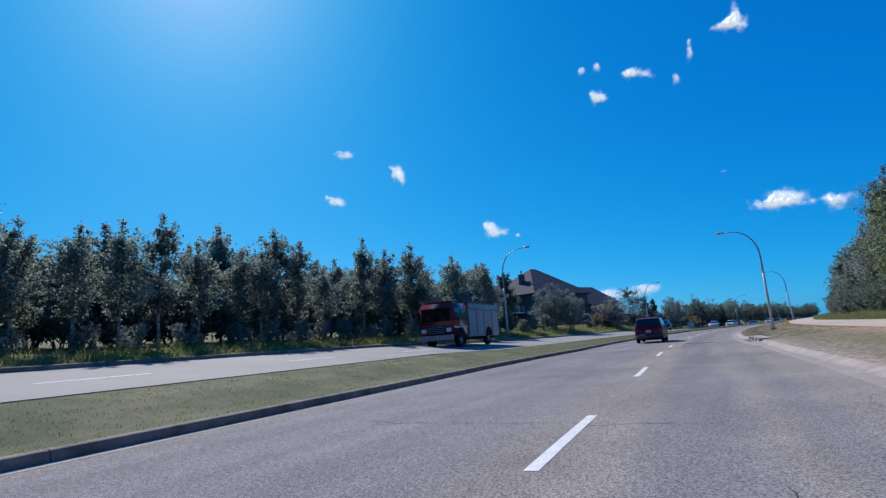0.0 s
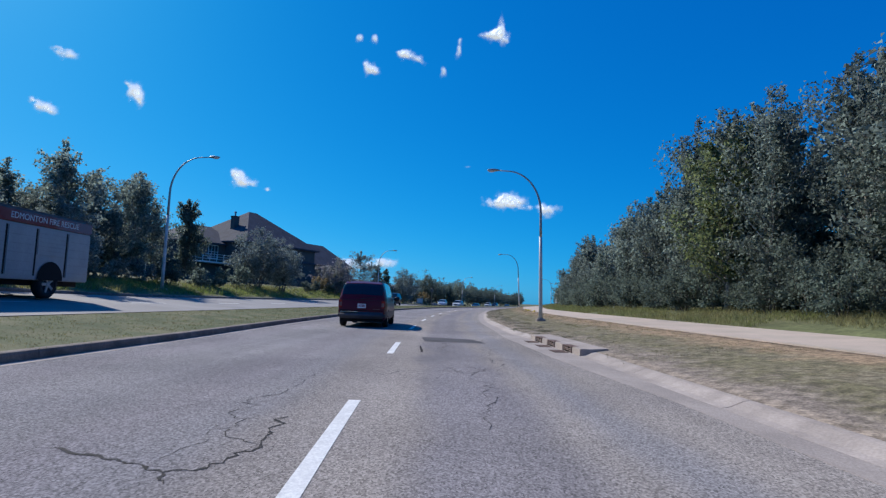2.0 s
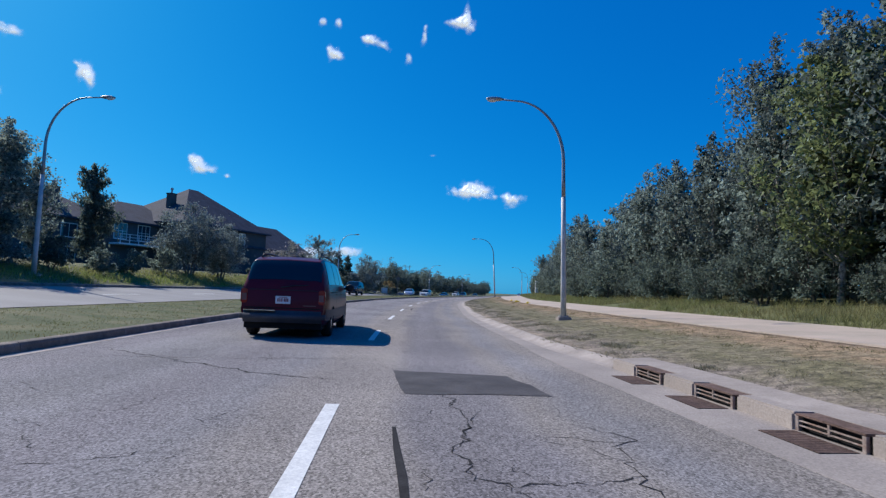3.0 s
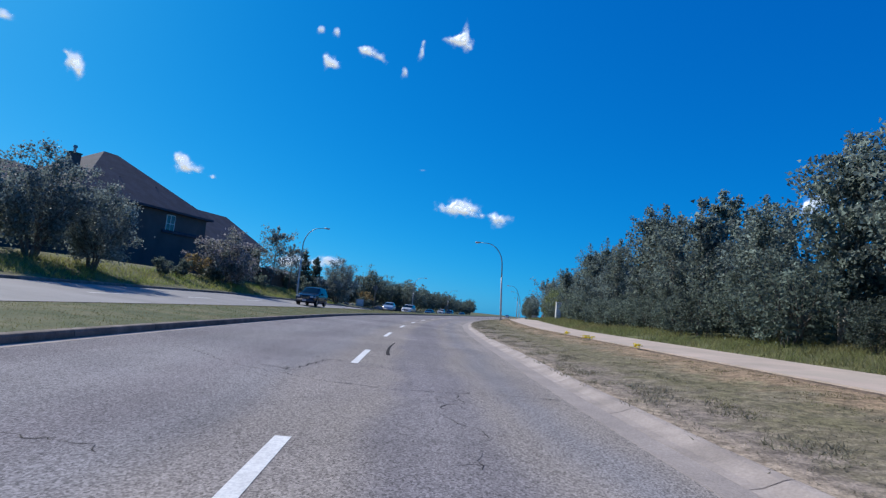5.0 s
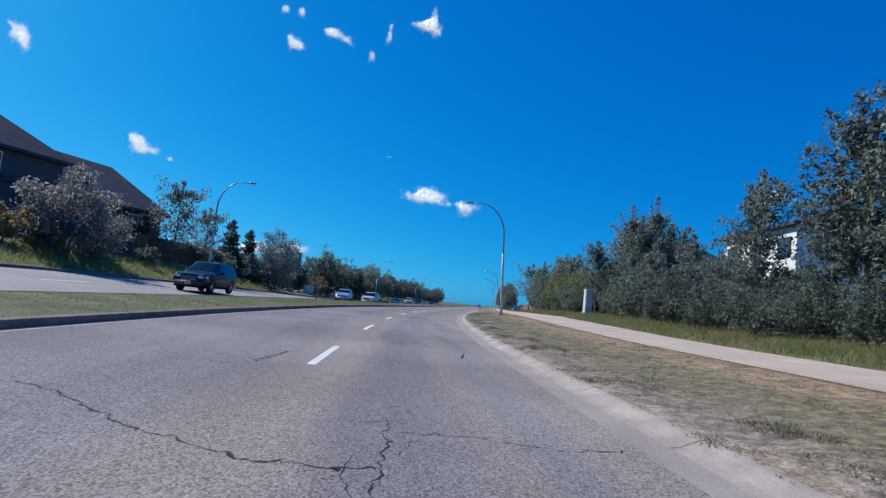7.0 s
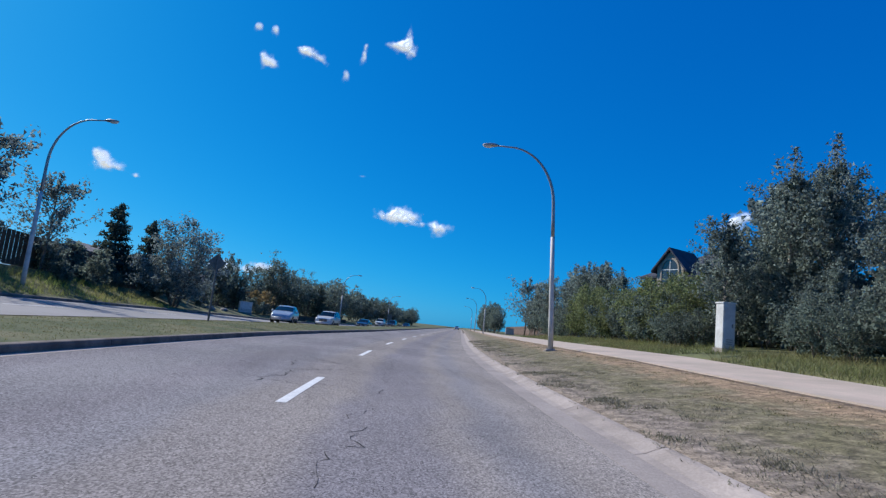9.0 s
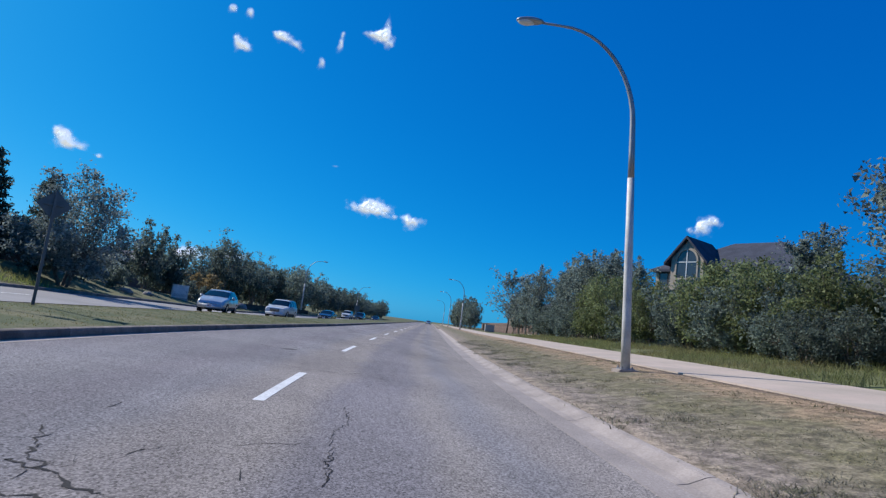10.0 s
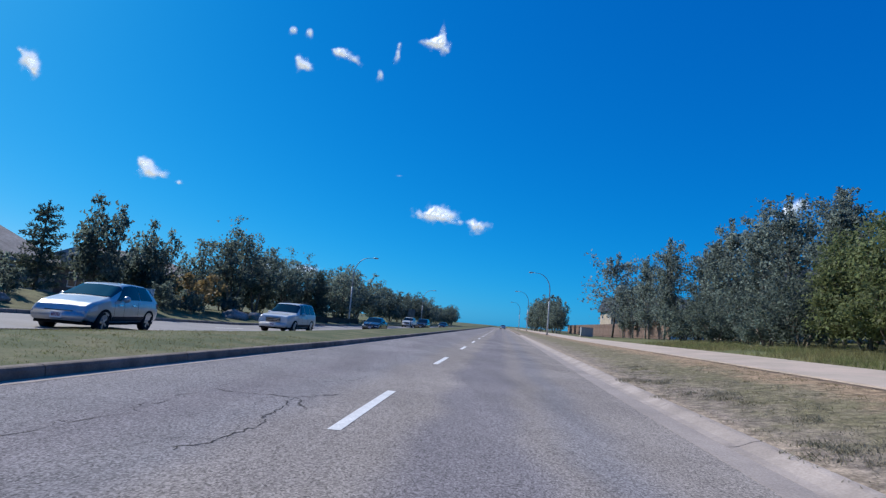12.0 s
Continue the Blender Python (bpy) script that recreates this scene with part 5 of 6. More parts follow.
def gable_house():
    """The beige house with the arched window in its gable."""
    top = tagged(empty("house", pose(33.9, 149.2, 0, 0, 0, 23)), "beige stucco house with an arched gable window and dark roof", "house")
    wall, dark = M["stucco_beige"], M["shingle"]
    walls(top, 0, 10, -11.0, 3.5, 1.0, 9.0, wall)
    roof("roof", 0, 10, -11.0, 3.5, 9.0, 12.4, dark, top, 1, 1, 0.45)
    # narrow steep gable with its arched window
    v = [(-0.6, -1.6, 1.0), (-0.6, 1.6, 1.0), (-0.6, 1.6, 10.0), (-0.6, 0, 11.75), (-0.6, -1.6, 10.0)]
    v += [(x + 3.0, y, z) for x, y, z in v]
    f = [(4, 3, 2, 1, 0), (5, 6, 7, 8, 9)] + [(i, (i + 1) % 5, (i + 1) % 5 + 5, i + 5) for i in range(5)]
    raw("gable_wall", v, f, wall, top)
    for s in (1, -1):
        e, r = (s * 2.15, 9.6), (0.0, 12.1)
        vs = [(x, *p) for x in (-1.0, 3.6) for p in (e, r, (r[0], r[1] - 0.25), (e[0], e[1] - 0.25))]
        fs = [(0, 1, 2, 3), (7, 6, 5, 4), (0, 4, 5, 1), (2, 6, 7, 3), (1, 5, 6, 2), (3, 7, 4, 0)]
        raw("gable_roof", vs, fs if s < 0 else [q[::-1] for q in fs], dark, top)
    window(top, "x-", -0.02, 2.65, 8.0, 0.8, 1.3, M["trim_dark"], 1, 1)
    box("ledge", -0.75, 0.0, -1.3, 3.6, 7.0, 7.25, wall, top)
    for y in (-4.0, -8.0):
        window(top, "x-", -0.02, y, 7.6, 1.2, 1.4, M["trim_dark"], 2, 1)
    arch = new("window")
    arch.parent = top
    arch.matrix_basis = pose(-0.62, 0, 9.35, 0, 0, -90) @ Matrix.Diagonal((0.86, 1, 1.0, 1))
    ring, glass, sill = bmesh.new(), bmesh.new(), []
    pts = [(-1.15, -1.2), (1.15, -1.2)] + [(1.15 * math.cos(a * math.pi / 12), 0.3 + 1.15 * math.sin(a * math.pi / 12)) for a in range(13)]
    outer = [(x * 1.16, z * 1.13 + (0.03 if z > 0 else -0.05)) for x, z in pts]
    n = len(pts)
    rows = [[ring.verts.new((x, y, z)) for x, z in p] for p, y in ((outer, -0.08), (pts, -0.08), (pts, 0.02), (outer, 0.02))]
    for r, s in zip(rows, rows[1:] + rows[:1]):
        for k in range(n):
            ring.faces.new((r[k], r[(k + 1) % n], s[(k + 1) % n], s[k]))
    part("window_surround", ring, M["stucco_beige"], arch, "beige arched surround")
    for a, b, c, d in ((-0.05, 0.05, -1.2, 1.45), (-1.15, 1.15, 0.26, 0.34)):
        box("mullion", a, b, -0.05 if a > -1 else -0.048, 0.01, c, d, M["trim_white"], arch)
    glass.faces.new([glass.verts.new((x, -0.01, z)) for x, z in pts])
    part("pane", glass, M["window_glass"], arch)


gable_house()
simple_house(181, 24, 13, 11, 0.5, 7.2, 9.6, "stucco_beige", "shingle", "beige two-storey house behind the trees", "y", (1, 1), ((-4, 6.2, 1.4, 1.3), (3, 6.2, 1.4, 1.3)))
simple_house(214, 22, 12, 11, 0.3, 5.9, 8.4, "stucco_white", "shingle", "pale two-storey house with a grey roof", "y", (1, 1), ((-4, 5.0, 1.4, 1.3), (0, 5.0, 1.4, 1.3), (4, 5.0, 1.4, 1.3)))
simple_house(236, 22, 12, 11, 0.3, 5.9, 8.6, "stucco_beige", "shingle", "beige two-storey house with a gabled roof", "x", (0.0, 0.4), ((-4, 5.0, 1.4, 1.3), (3, 5.0, 1.4, 1.3)))


# ---------------------------------------------------------------- fences
def board_fence(name, label, u0, u1, off, h, material, base=None, step=0.32, post=2.4):
    top = tagged(empty(name), label, "fence")
    probe = bmesh.new()
    add_box(probe, -0.012, 0.012, -step / 2 + 0.006, step / 2 - 0.006, 0, h)
    me = bpy.data.meshes.new("board")
    probe.to_mesh(me)
    probe.free()
    me.materials.append(material)
    probe = bmesh.new()
    add_box(probe, -0.06, 0.06, -0.06, 0.06, -0.2, h + 0.08, 0.01)
    pm = bpy.data.meshes.new("post")
    probe.to_mesh(pm)
    probe.free()
    pm.materials.append(material)
    g = random.Random(int(u0))
    n = int((u1 - u0) / step)
    for i in range(n):
        ob = new("board", me)
        ob.parent = top
        u = u0 + i * step
        ob.matrix_basis = at(u, off, 0.05 + g.uniform(-0.01, 0.01), g.uniform(-1, 1))
    for i in range(int((u1 - u0) / post) + 1):
        ob = new("post", pm)
        ob.parent = top
        ob.matrix_basis = at(u0 + i * post, off - 0.09 if off < 0 else off + 0.09)
    for z in (0.35, h - 0.25):
        s = strip("rail", rng_range(u0, u1, 3.0), [const(off - 0.05), const(off - 0.015)], material, [lambda u: land(u, off) + z, lambda u: land(u, off) + z], 0.09, top)
    return top


board_fence("fence", "tall dark brown board fence on the bank", 110, 138.5, -23.2, 2.0, M["fence"])
board_fence("fence", "reddish brown board fence beside the sidewalk", 172, 245, 15.8, 1.7, M["fence_red"], step=0.4)


# ---------------------------------------------------------------- street furniture
def utility_cabinet(u, off, w, d, h, material, label, turn=0):
    top = tagged(empty("utility_cabinet", at(u, off, 0, turn)), label, "utility cabinet")
    box("plinth", -w / 2 - 0.06, w / 2 + 0.06, -d / 2 - 0.06, d / 2 + 0.06, -0.3, 0.1, M["concrete"], top)
    box("body", -w / 2, w / 2, -d / 2, d / 2, 0.1, h, material, top, bevel=0.015)
    box("lid", -w / 2 - 0.03, w / 2 + 0.03, -d / 2 - 0.03, d / 2 + 0.03, h, h + 0.06, material, top, bevel=0.015)
    box("door", -w / 2 + 0.05, w / 2 - 0.05, -d / 2 - 0.02, -d / 2, 0.18, h - 0.08, material, top)
    box("handle", w / 2 - 0.16, w / 2 - 0.12, -d / 2 - 0.05, -d / 2 - 0.02, h * 0.5, h * 0.5 + 0.14, M["steel"], top)
    for z in (0.25, 0.33, 0.41):
        box("louvre", -w / 2 + 0.12, w / 2 - 0.12, -d / 2 - 0.03, -d / 2 - 0.02, z, z + 0.035, M["cabinet_grey"], top)
    return top


utility_cabinet(114.1, 12.9, 0.5, 0.45, 1.75, M["cabinet"], "tall white utility cabinet before the bushes", 8)
utility_cabinet(196.5, 12.6, 1.5, 1.0, 1.1, M["cabinet_grey"], "low grey utility cabinet by the fence", 0)
utility_cabinet(154.2, -20.2, 1.3, 0.9, 1.2, M["cabinet"], "pale utility cabinet on the bank", 30)


def diamond_sign(u, off):
    top = tagged(empty("road_sign", at(u, off, 0.1, 38)), "grey back of a diamond road sign on a post", "road sign")
    box("post", -0.035, 0.035, -0.035, 0.035, -0.3, 3.0, M["sign_back"], top)
    bm = bmesh.new()
    add_box(bm, -0.28, 0.28, 0.036, 0.05, -0.28, 0.28, 0.004)
    bmesh.ops.transform(bm, matrix=Matrix.Translation((0, 0, 2.62)) @ Matrix.Rotation(math.pi / 4, 4, "Y"), verts=bm.verts)
    part("panel", bm, M["sign_back"], top)
    box("bracket", -0.22, 0.22, -0.001, 0.036, 2.6, 2.65, M["sign_back"], top)


diamond_sign(118.2, -7.8)


def marker_post(u, off):
    top = tagged(empty("sign_post", at(u, off)), "slim dark sign post on the median", "sign post")
    box("post", -0.03, 0.03, -0.03, 0.03, -0.3, 2.3, M["sign_back"], top)
    box("panel", -0.3, 0.3, 0.031, 0.045, 1.6, 2.3, M["sign_back"], top)


marker_post(172.0, -6.5)


def boulder(u, off, s, seed):
    bm = bmesh.new()
    bmesh.ops.create_icosphere(bm, subdivisions=3, radius=1.0)
    for v in bm.verts:
        n = noise.noise(v.co * 1.3 + Vector((seed, 0, 0))) * 0.35 + noise.noise(v.co * 3.1 + Vector((0, seed, 0))) * 0.12
        v.co = v.co * (1 + n)
        v.co = Vector((v.co.x * s * 1.3, v.co.y * s, v.co.z * s * 0.7))
    ob = tagged(part("boulder", bm, M["rock"], smooth=True), "grey landscaping boulder on the bank", "boulder", group="boulders on the bank")
    ob.matrix_basis = at(u, off, s * 0.2, seed * 40)


for u, o, s, k in ((164.5, -19.4, 0.75, 1), (166.2, -19.6, 0.55, 2), (168.2, -19.3, 0.65, 3), (170.4, -19.8, 0.5, 4), (143.5, -19.2, 0.35, 5), (147.0, -19.4, 0.3, 6)):
    boulder(u, o, s, k)


def stepped_beds():
    """Low timber retaining steps on the landscaped bank."""
    for k in range(7):
        u = 170 + k * 4.5
        top = tagged(empty("retaining_wall", at(u, -19.6, 0, 20)), "low weathered timber retaining wall on the bank", "retaining wall", group="retaining walls on the bank")
        box("timber", -1.8, 1.8, -0.1, 0.1, -0.2, 0.28, M["fence"], top)
        box("timber", -1.8, 1.8, -0.09, 0.11, 0.285, 0.5, M["fence"], top)


stepped_beds()


# ---------------------------------------------------------------- vehicles
class Shell:
    """A car body as a surface: y runs from the tail (0) to the nose, v from the sill (0) over the belt (0.5) to the roof's middle (1)."""

    def __init__(self, length, width, sill, belt, tops, roof_half, taper=0.12, nose=0.7):
        self.L, self.w, self.sill, self.belt, self.tops, self.rh, self.taper, self.nose = length, width / 2, sill, belt, tops, roof_half, taper, nose

    def top(self, y):
        return float(np.interp(y, [p[0] for p in self.tops], [p[1] for p in self.tops]))

    def half(self, y):
        t = y / self.L
        w = self.w * (1 - self.taper * max(0, (t - self.nose) / (1 - self.nose)) ** 2 - 0.09 * max(0, (0.1 - t) / 0.1) ** 2)
        return w

    def sill_z(self, y):
        t = y / self.L
        return self.sill + 0.12 * max(0, (t - 0.93) / 0.07) + 0.1 * max(0, (0.04 - t) / 0.04)

    def point(self, y, v, out=0.0):
        zt, w, zs = self.top(y), self.half(y), self.sill_z(y)
        b = min(self.belt, zt - 0.07)
        if v <= 0.5:
            t = v / 0.5
            x = w * float(np.interp(t, (0, 0.12, 0.35, 0.7, 1.0), (0.90, 0.965, 1.0, 1.0, 0.975)))
            z = zs + (b - zs) * t
            nx, nz = 1.0, 0.1
        else:
            t = (v - 0.5) / 0.5
            rise = max(0.0, min(1.0, (zt - self.belt) / 0.45))
            edge = self.rh * (w / self.w) * rise + w * 0.86 * (1 - rise)
            x = float(np.interp(t, (0, 0.25, 0.5, 0.62, 0.72, 0.85, 1.0), (w * 0.975, w * 0.975 + (edge - w * 0.975) * 0.42, w * 0.975 + (edge - w * 0.975) * 0.86, edge - 0.02, edge - 0.12, edge * 0.5, 0.0)))
            z = float(np.interp(t, (0, 0.25, 0.5, 0.62, 0.72, 0.85, 1.0), (b, b + (zt - b) * 0.5, b + (zt - b) * 0.9, b + (zt - b) * 0.975, zt - 0.012, zt, zt + 0.008)))
            nx, nz = (0.95, 0.3) if t < 0.55 else (0.2, 1.0)
        return Vector((x + out * nx, y, z + out * nz))

    def body(self, name, material, parent, n=44):
        ys = sorted({self.L * i / n for i in range(n + 1)} | {p[0] for p in self.tops})
        vs = [0, 0.06, 0.18, 0.35, 0.5, 0.56, 0.625, 0.69, 0.75, 0.81, 0.86, 0.925, 1.0]
        ring = vs + [v for v in vs[::-1][1:]]
        verts, faces, m = [], [], len(ring)
        for y in ys:
            for k, v in enumerate(ring):
                p = self.point(y, v)
                verts.append((p.x if k < len(vs) else -p.x, p.y, p.z))
        for i in range(len(ys) - 1):
            for k in range(m - 1):
                a = i * m + k
                faces.append((a, a + m, a + m + 1, a + 1))
            faces.append((i * m, i * m + m - 1, (i + 1) * m + m - 1, (i + 1) * m))
        faces.append(tuple(range(m)))
        e = (len(ys) - 1) * m
        faces.append(tuple(range(e, e + m))[::-1])
        ob = raw(name, verts, faces, material, parent, smooth=True)
        ob.data.polygons[-1].use_smooth = ob.data.polygons[-2].use_smooth = False
        ob.data.set_sharp_from_angle(angle=radians(38))
        return ob

    def patch(self, name, y0, y1, v0, v1, material, parent, side=1, out=0.008, slant0=0.0, slant1=0.0, rows=5, cols=7, label=""):
        """A panel that lies on the body. slant shifts its ends along y from its lower to its upper edge."""
        verts, faces = [], []
        for i in range(cols + 1):
            for k in range(rows + 1):
                t = k / rows
                a, b = y0 + slant0 * t, y1 + slant1 * t
                p = self.point(a + (b - a) * i / cols, v0 + (v1 - v0) * t, out)
                verts.append((p.x * side, p.y, p.z))
        for i in range(cols):
            for k in range(rows):
                a = i * (rows + 1) + k
                f = (a, a + rows + 1, a + rows + 2, a + 1)
                faces.append(f if side > 0 else f[::-1])
        return raw(name, verts, faces, material, parent, label, True)

    def over(self, name, y0, y1, v0, material, parent, out=0.008, cols=6, label=""):
        """A panel across the top, such as a windscreen, from v0 on one side to v0 on the other."""
        vs = [v0 + (1 - v0) * i / 5 for i in range(6)]
        ring = [(v, 1) for v in vs] + [(v, -1) for v in vs[::-1][1:]]
        verts, faces, m = [], [], len(ring)
        for i in range(cols + 1):
            for v, s in ring:
                p = self.point(y0 + (y1 - y0) * i / cols, v, out)
                verts.append((p.x * s, p.y, p.z + out))
        for i in range(cols):
            for k in range(m - 1):
                a = i * m + k
                faces.append((a, a + m, a + m + 1, a + 1))
        return raw(name, verts, faces, material, parent, label, True)


def lathe(bm, profile, x0, segs=24):
    """Spin (offset along x, radius) pairs about the x axis."""
    rings = []
    for o, r in profile:
        rings.append([bm.verts.new((x0 + o, r * math.cos(a * 2 * math.pi / segs), r * math.sin(a * 2 * math.pi / segs))) for a in range(segs)])
    for r, s in zip(rings, rings[1:]):
        for k in range(segs):
            bm.faces.new((r[k], r[(k + 1) % segs], s[(k + 1) % segs], s[k]))
    return rings


def wheel(parent, x, y, radius, width, side, spokes=5, rim_mat="alloy"):
    top = new("wheel")
    top.parent = parent
    top.matrix_basis = pose(x, y, radius, 0, 0, 0 if side > 0 else 180)
    w, r, rr = width, radius, radius * 0.64
    bm = bmesh.new()
    lathe(bm, ((-w, rr), (-w, r * 0.9), (-w * 0.85, r), (-w * 0.15, r), (0, r * 0.92), (0.005, rr + 0.02), (-0.02, rr)), 0)
    part("tyre", bm, M["rubber"], top, "", True)
    bm = bmesh.new()
    lathe(bm, ((-0.02, rr), (-0.012, rr * 0.94), (-0.05, rr * 0.9), (-0.09, rr * 0.3), (-0.09, 0.001)), 0)
    part("rim", bm, M["plastic"], top, "", True)
    for k in range(spokes):
        a = 2 * math.pi * k / spokes + math.pi / 2
        bm = bmesh.new()
        add_box(bm, -0.045, -0.012, -rr * 0.16, rr * 0.16, rr * 0.1, rr * 0.97, 0.008)
        bmesh.ops.transform(bm, matrix=Matrix.Rotation(a, 4, "X"), verts=bm.verts)
        part("spoke", bm, M[rim_mat], top)
    bm = bmesh.new()
    lathe(bm, ((-0.05, rr * 0.24), (-0.008, rr * 0.22), (-0.002, 0.001)), 0)
    part("hub_cap", bm, M[rim_mat], top)
    return top


def arch(parent, shell, y, r, side, material):
    """A near-black half disc and lip on the body side, painting the wheel well's shade."""
    verts, faces, n = [], [], 18
    for i in range(n + 1):
        a = math.pi * i / n
        for k, rr in enumerate((0.0, r, r * 1.09)):
            yy, z = y + rr * math.cos(a), shell.sill + 0.02 + rr * math.sin(a) * 0.98
            v = 0.5 * min(1, max(0, (z - shell.sill_z(yy)) / (min(shell.belt, shell.top(yy) - 0.07) - shell.sill_z(yy))))
            p = shell.point(yy, v, 0.006 + 0.006 * (k == 1))
            verts.append((p.x * side, yy, z))
    for i in range(n):
        for k in range(2):
            a = i * 3 + k
            f = (a, a + 1, a + 4, a + 3)
            faces.append(f if side > 0 else f[::-1])
    return raw("wheel_arch", verts, faces, material, parent, "", True)


def mirror(parent, x, y, z, material):
    for s in (1, -1):
        bm = bmesh.new()
        bmesh.ops.create_uvsphere(bm, u_segments=12, v_segments=8, radius=1, matrix=Matrix.LocRotScale((s * (x + 0.13), y, z), None, (0.12, 0.075, 0.1)))
        add_box(bm, min(s * (x - 0.06), s * (x + 0.08)), max(s * (x - 0.06), s * (x + 0.08)), y - 0.02, y + 0.03, z - 0.05, z - 0.01)
        part("door_mirror", bm, material, parent, "", True)


def plate_of(parent, y, z, face):
    top = box("number_plate", -0.155, 0.155, y - 0.008, y + 0.008, z - 0.08, z + 0.08, M["plate"], parent, "white number plate", 0.004)
    yy = y + face * 0.009
    for i, x in enumerate((-0.1, -0.06, -0.02, 0.03, 0.065, 0.1)):
        box("plate_bar", x - 0.013, x + 0.013, yy - 0.001, yy + 0.001, z - 0.035, z + 0.035, M["ink"], top)
    box("plate_bar", -0.09, 0.09, yy - 0.001, yy + 0.001, z + 0.05, z + 0.062, M["ink"], top)


def minivan(m):
    top = tagged(empty("minivan", m), "dark maroon minivan with roof rails and tinted windows on the road", "minivan")
    s = Shell(5.05, 1.85, 0.28, 1.06, ((0.0, 1.02), (0.06, 1.2), (0.2, 1.52), (0.34, 1.66), (0.7, 1.73), (2.6, 1.73), (3.1, 1.68), (3.5, 1.52), (4.05, 1.16), (4.2, 1.08), (4.8, 0.92), (5.05, 0.62)), 0.71)
    s.body("body", M["maroon"], top)
    s.over("rear_window", 0.06, 0.3, 0.7, M["car_glass"], top, 0.01, label="dark tinted rear window")
    s.over("windscreen", 3.16, 3.98, 0.7, M["car_glass"], top, 0.008)
    for sd in (1, -1):
        s.patch("side_window", 0.42, 1.55, 0.535, 0.76, M["car_glass"], top, sd, slant0=0.12)
        s.patch("side_window", 1.62, 2.5, 0.535, 0.76, M["car_glass"], top, sd)
        s.patch("side_window", 2.57, 3.72, 0.535, 0.76, M["car_glass"], top, sd, slant1=-0.62)
        s.patch("side_moulding", 0.1, 4.9, 0.06, 0.21, M["bumper"], top, sd, 0.012, cols=24, label="dark grey lower body moulding")
        s.patch("door_track", 0.5, 1.9, 0.44, 0.455, M["plastic"], top, sd, 0.01)
        for y in (1.62, 2.5):
            s.patch("door_handle", y + 0.12, y + 0.34, 0.4, 0.43, M["maroon"], top, sd, 0.03)
        for y in (1.58, 2.54, 3.7):
            s.patch("door_gap", y, y + 0.014, 0.12, 0.5, M["shade_black"], top, sd, 0.003, cols=1)
        arch(top, s, 0.98, 0.36, sd, M["shade_black"])
        arch(top, s, 4.02, 0.36, sd, M["shade_black"])
        wheel(top, sd * 0.915, 0.98, 0.335, 0.21, sd)
        wheel(top, sd * 0.9, 4.02, 0.335, 0.21, sd)
        bm = bmesh.new()
        x = sd * 0.62
        add_tube(bm, [(x, 0.62, 1.71), (x, 0.75, 1.79), (x, 1.5, 1.81), (x, 2.5, 1.8), (x, 2.95, 1.76), (x, 3.05, 1.69)], [0.018] * 6, 8)
        part("roof_rail", bm, M["plastic"], top, "dark roof rail", True)
        tl = box("tail_lamp", min(sd * 0.73, sd * 0.865), max(sd * 0.73, sd * 0.865), -0.03, 0.12, 0.72, 1.02, M["lamp_red"], top, "red tail lamp", 0.02)
        box("reversing_lamp", min(sd * 0.74, sd * 0.84), max(sd * 0.74, sd * 0.84), -0.036, -0.02, 0.78, 0.92, M["lamp_smoked"], tl)
        hl = s.patch("headlamp", 4.55, 4.9, 0.4, 0.5, M["lamp_clear"], top, sd, 0.01)
    bm = bmesh.new()
    add_box(bm, -0.87, 0.87, -0.075, 0.25, 0.33, 0.58, 0.07)
    part("rear_bumper", bm, M["bumper"], top, "scuffed dark grey rear bumper", True)
    bm = bmesh.new()
    add_box(bm, -0.82, 0.82, 4.9, 5.12, 0.3, 0.56, 0.06)
    part("front_bumper", bm, M["bumper"], top, "", True)
    # added chrome strip imitates the sun's glint on the bumper's top left edge
    box("step_trim", -0.78, -0.15, -0.07, 0.02, 0.572, 0.59, M["chrome"], top)
    box("hatch_gap", -0.78, 0.78, -0.004, 0.0, 0.62, 0.64, M["shade_black"], top)
    box("hatch_trim", -0.7, 0.7, -0.014, 0.0, 1.0, 1.012, M["plastic"], top, "thin dark strip below the rear window")
    box("badge", 0.42, 0.68, -0.008, 0.0, 0.68, 0.7, M["lamp_smoked"], top)
    bm = bmesh.new()
    add_tube(bm, [(-0.05, -0.01, 1.06), (0.2, 0.0, 1.1), (0.5, 0.02, 1.12)], [0.014, 0.01, 0.008], 6)
    part("wiper", bm, M["plastic"], top)
    plate_of(top, -0.012, 0.8, -1)
    box("underbody", -0.8, 0.8, 0.1, 4.85, 0.2, 0.32, M["shade_black"], top)
    mirror(top, 0.93, 3.42, 1.1, M["plastic"])
    return top


minivan(pose(*spot(45.4, -1.85), 0.0, 0, 0, heading(47) + 0.5))


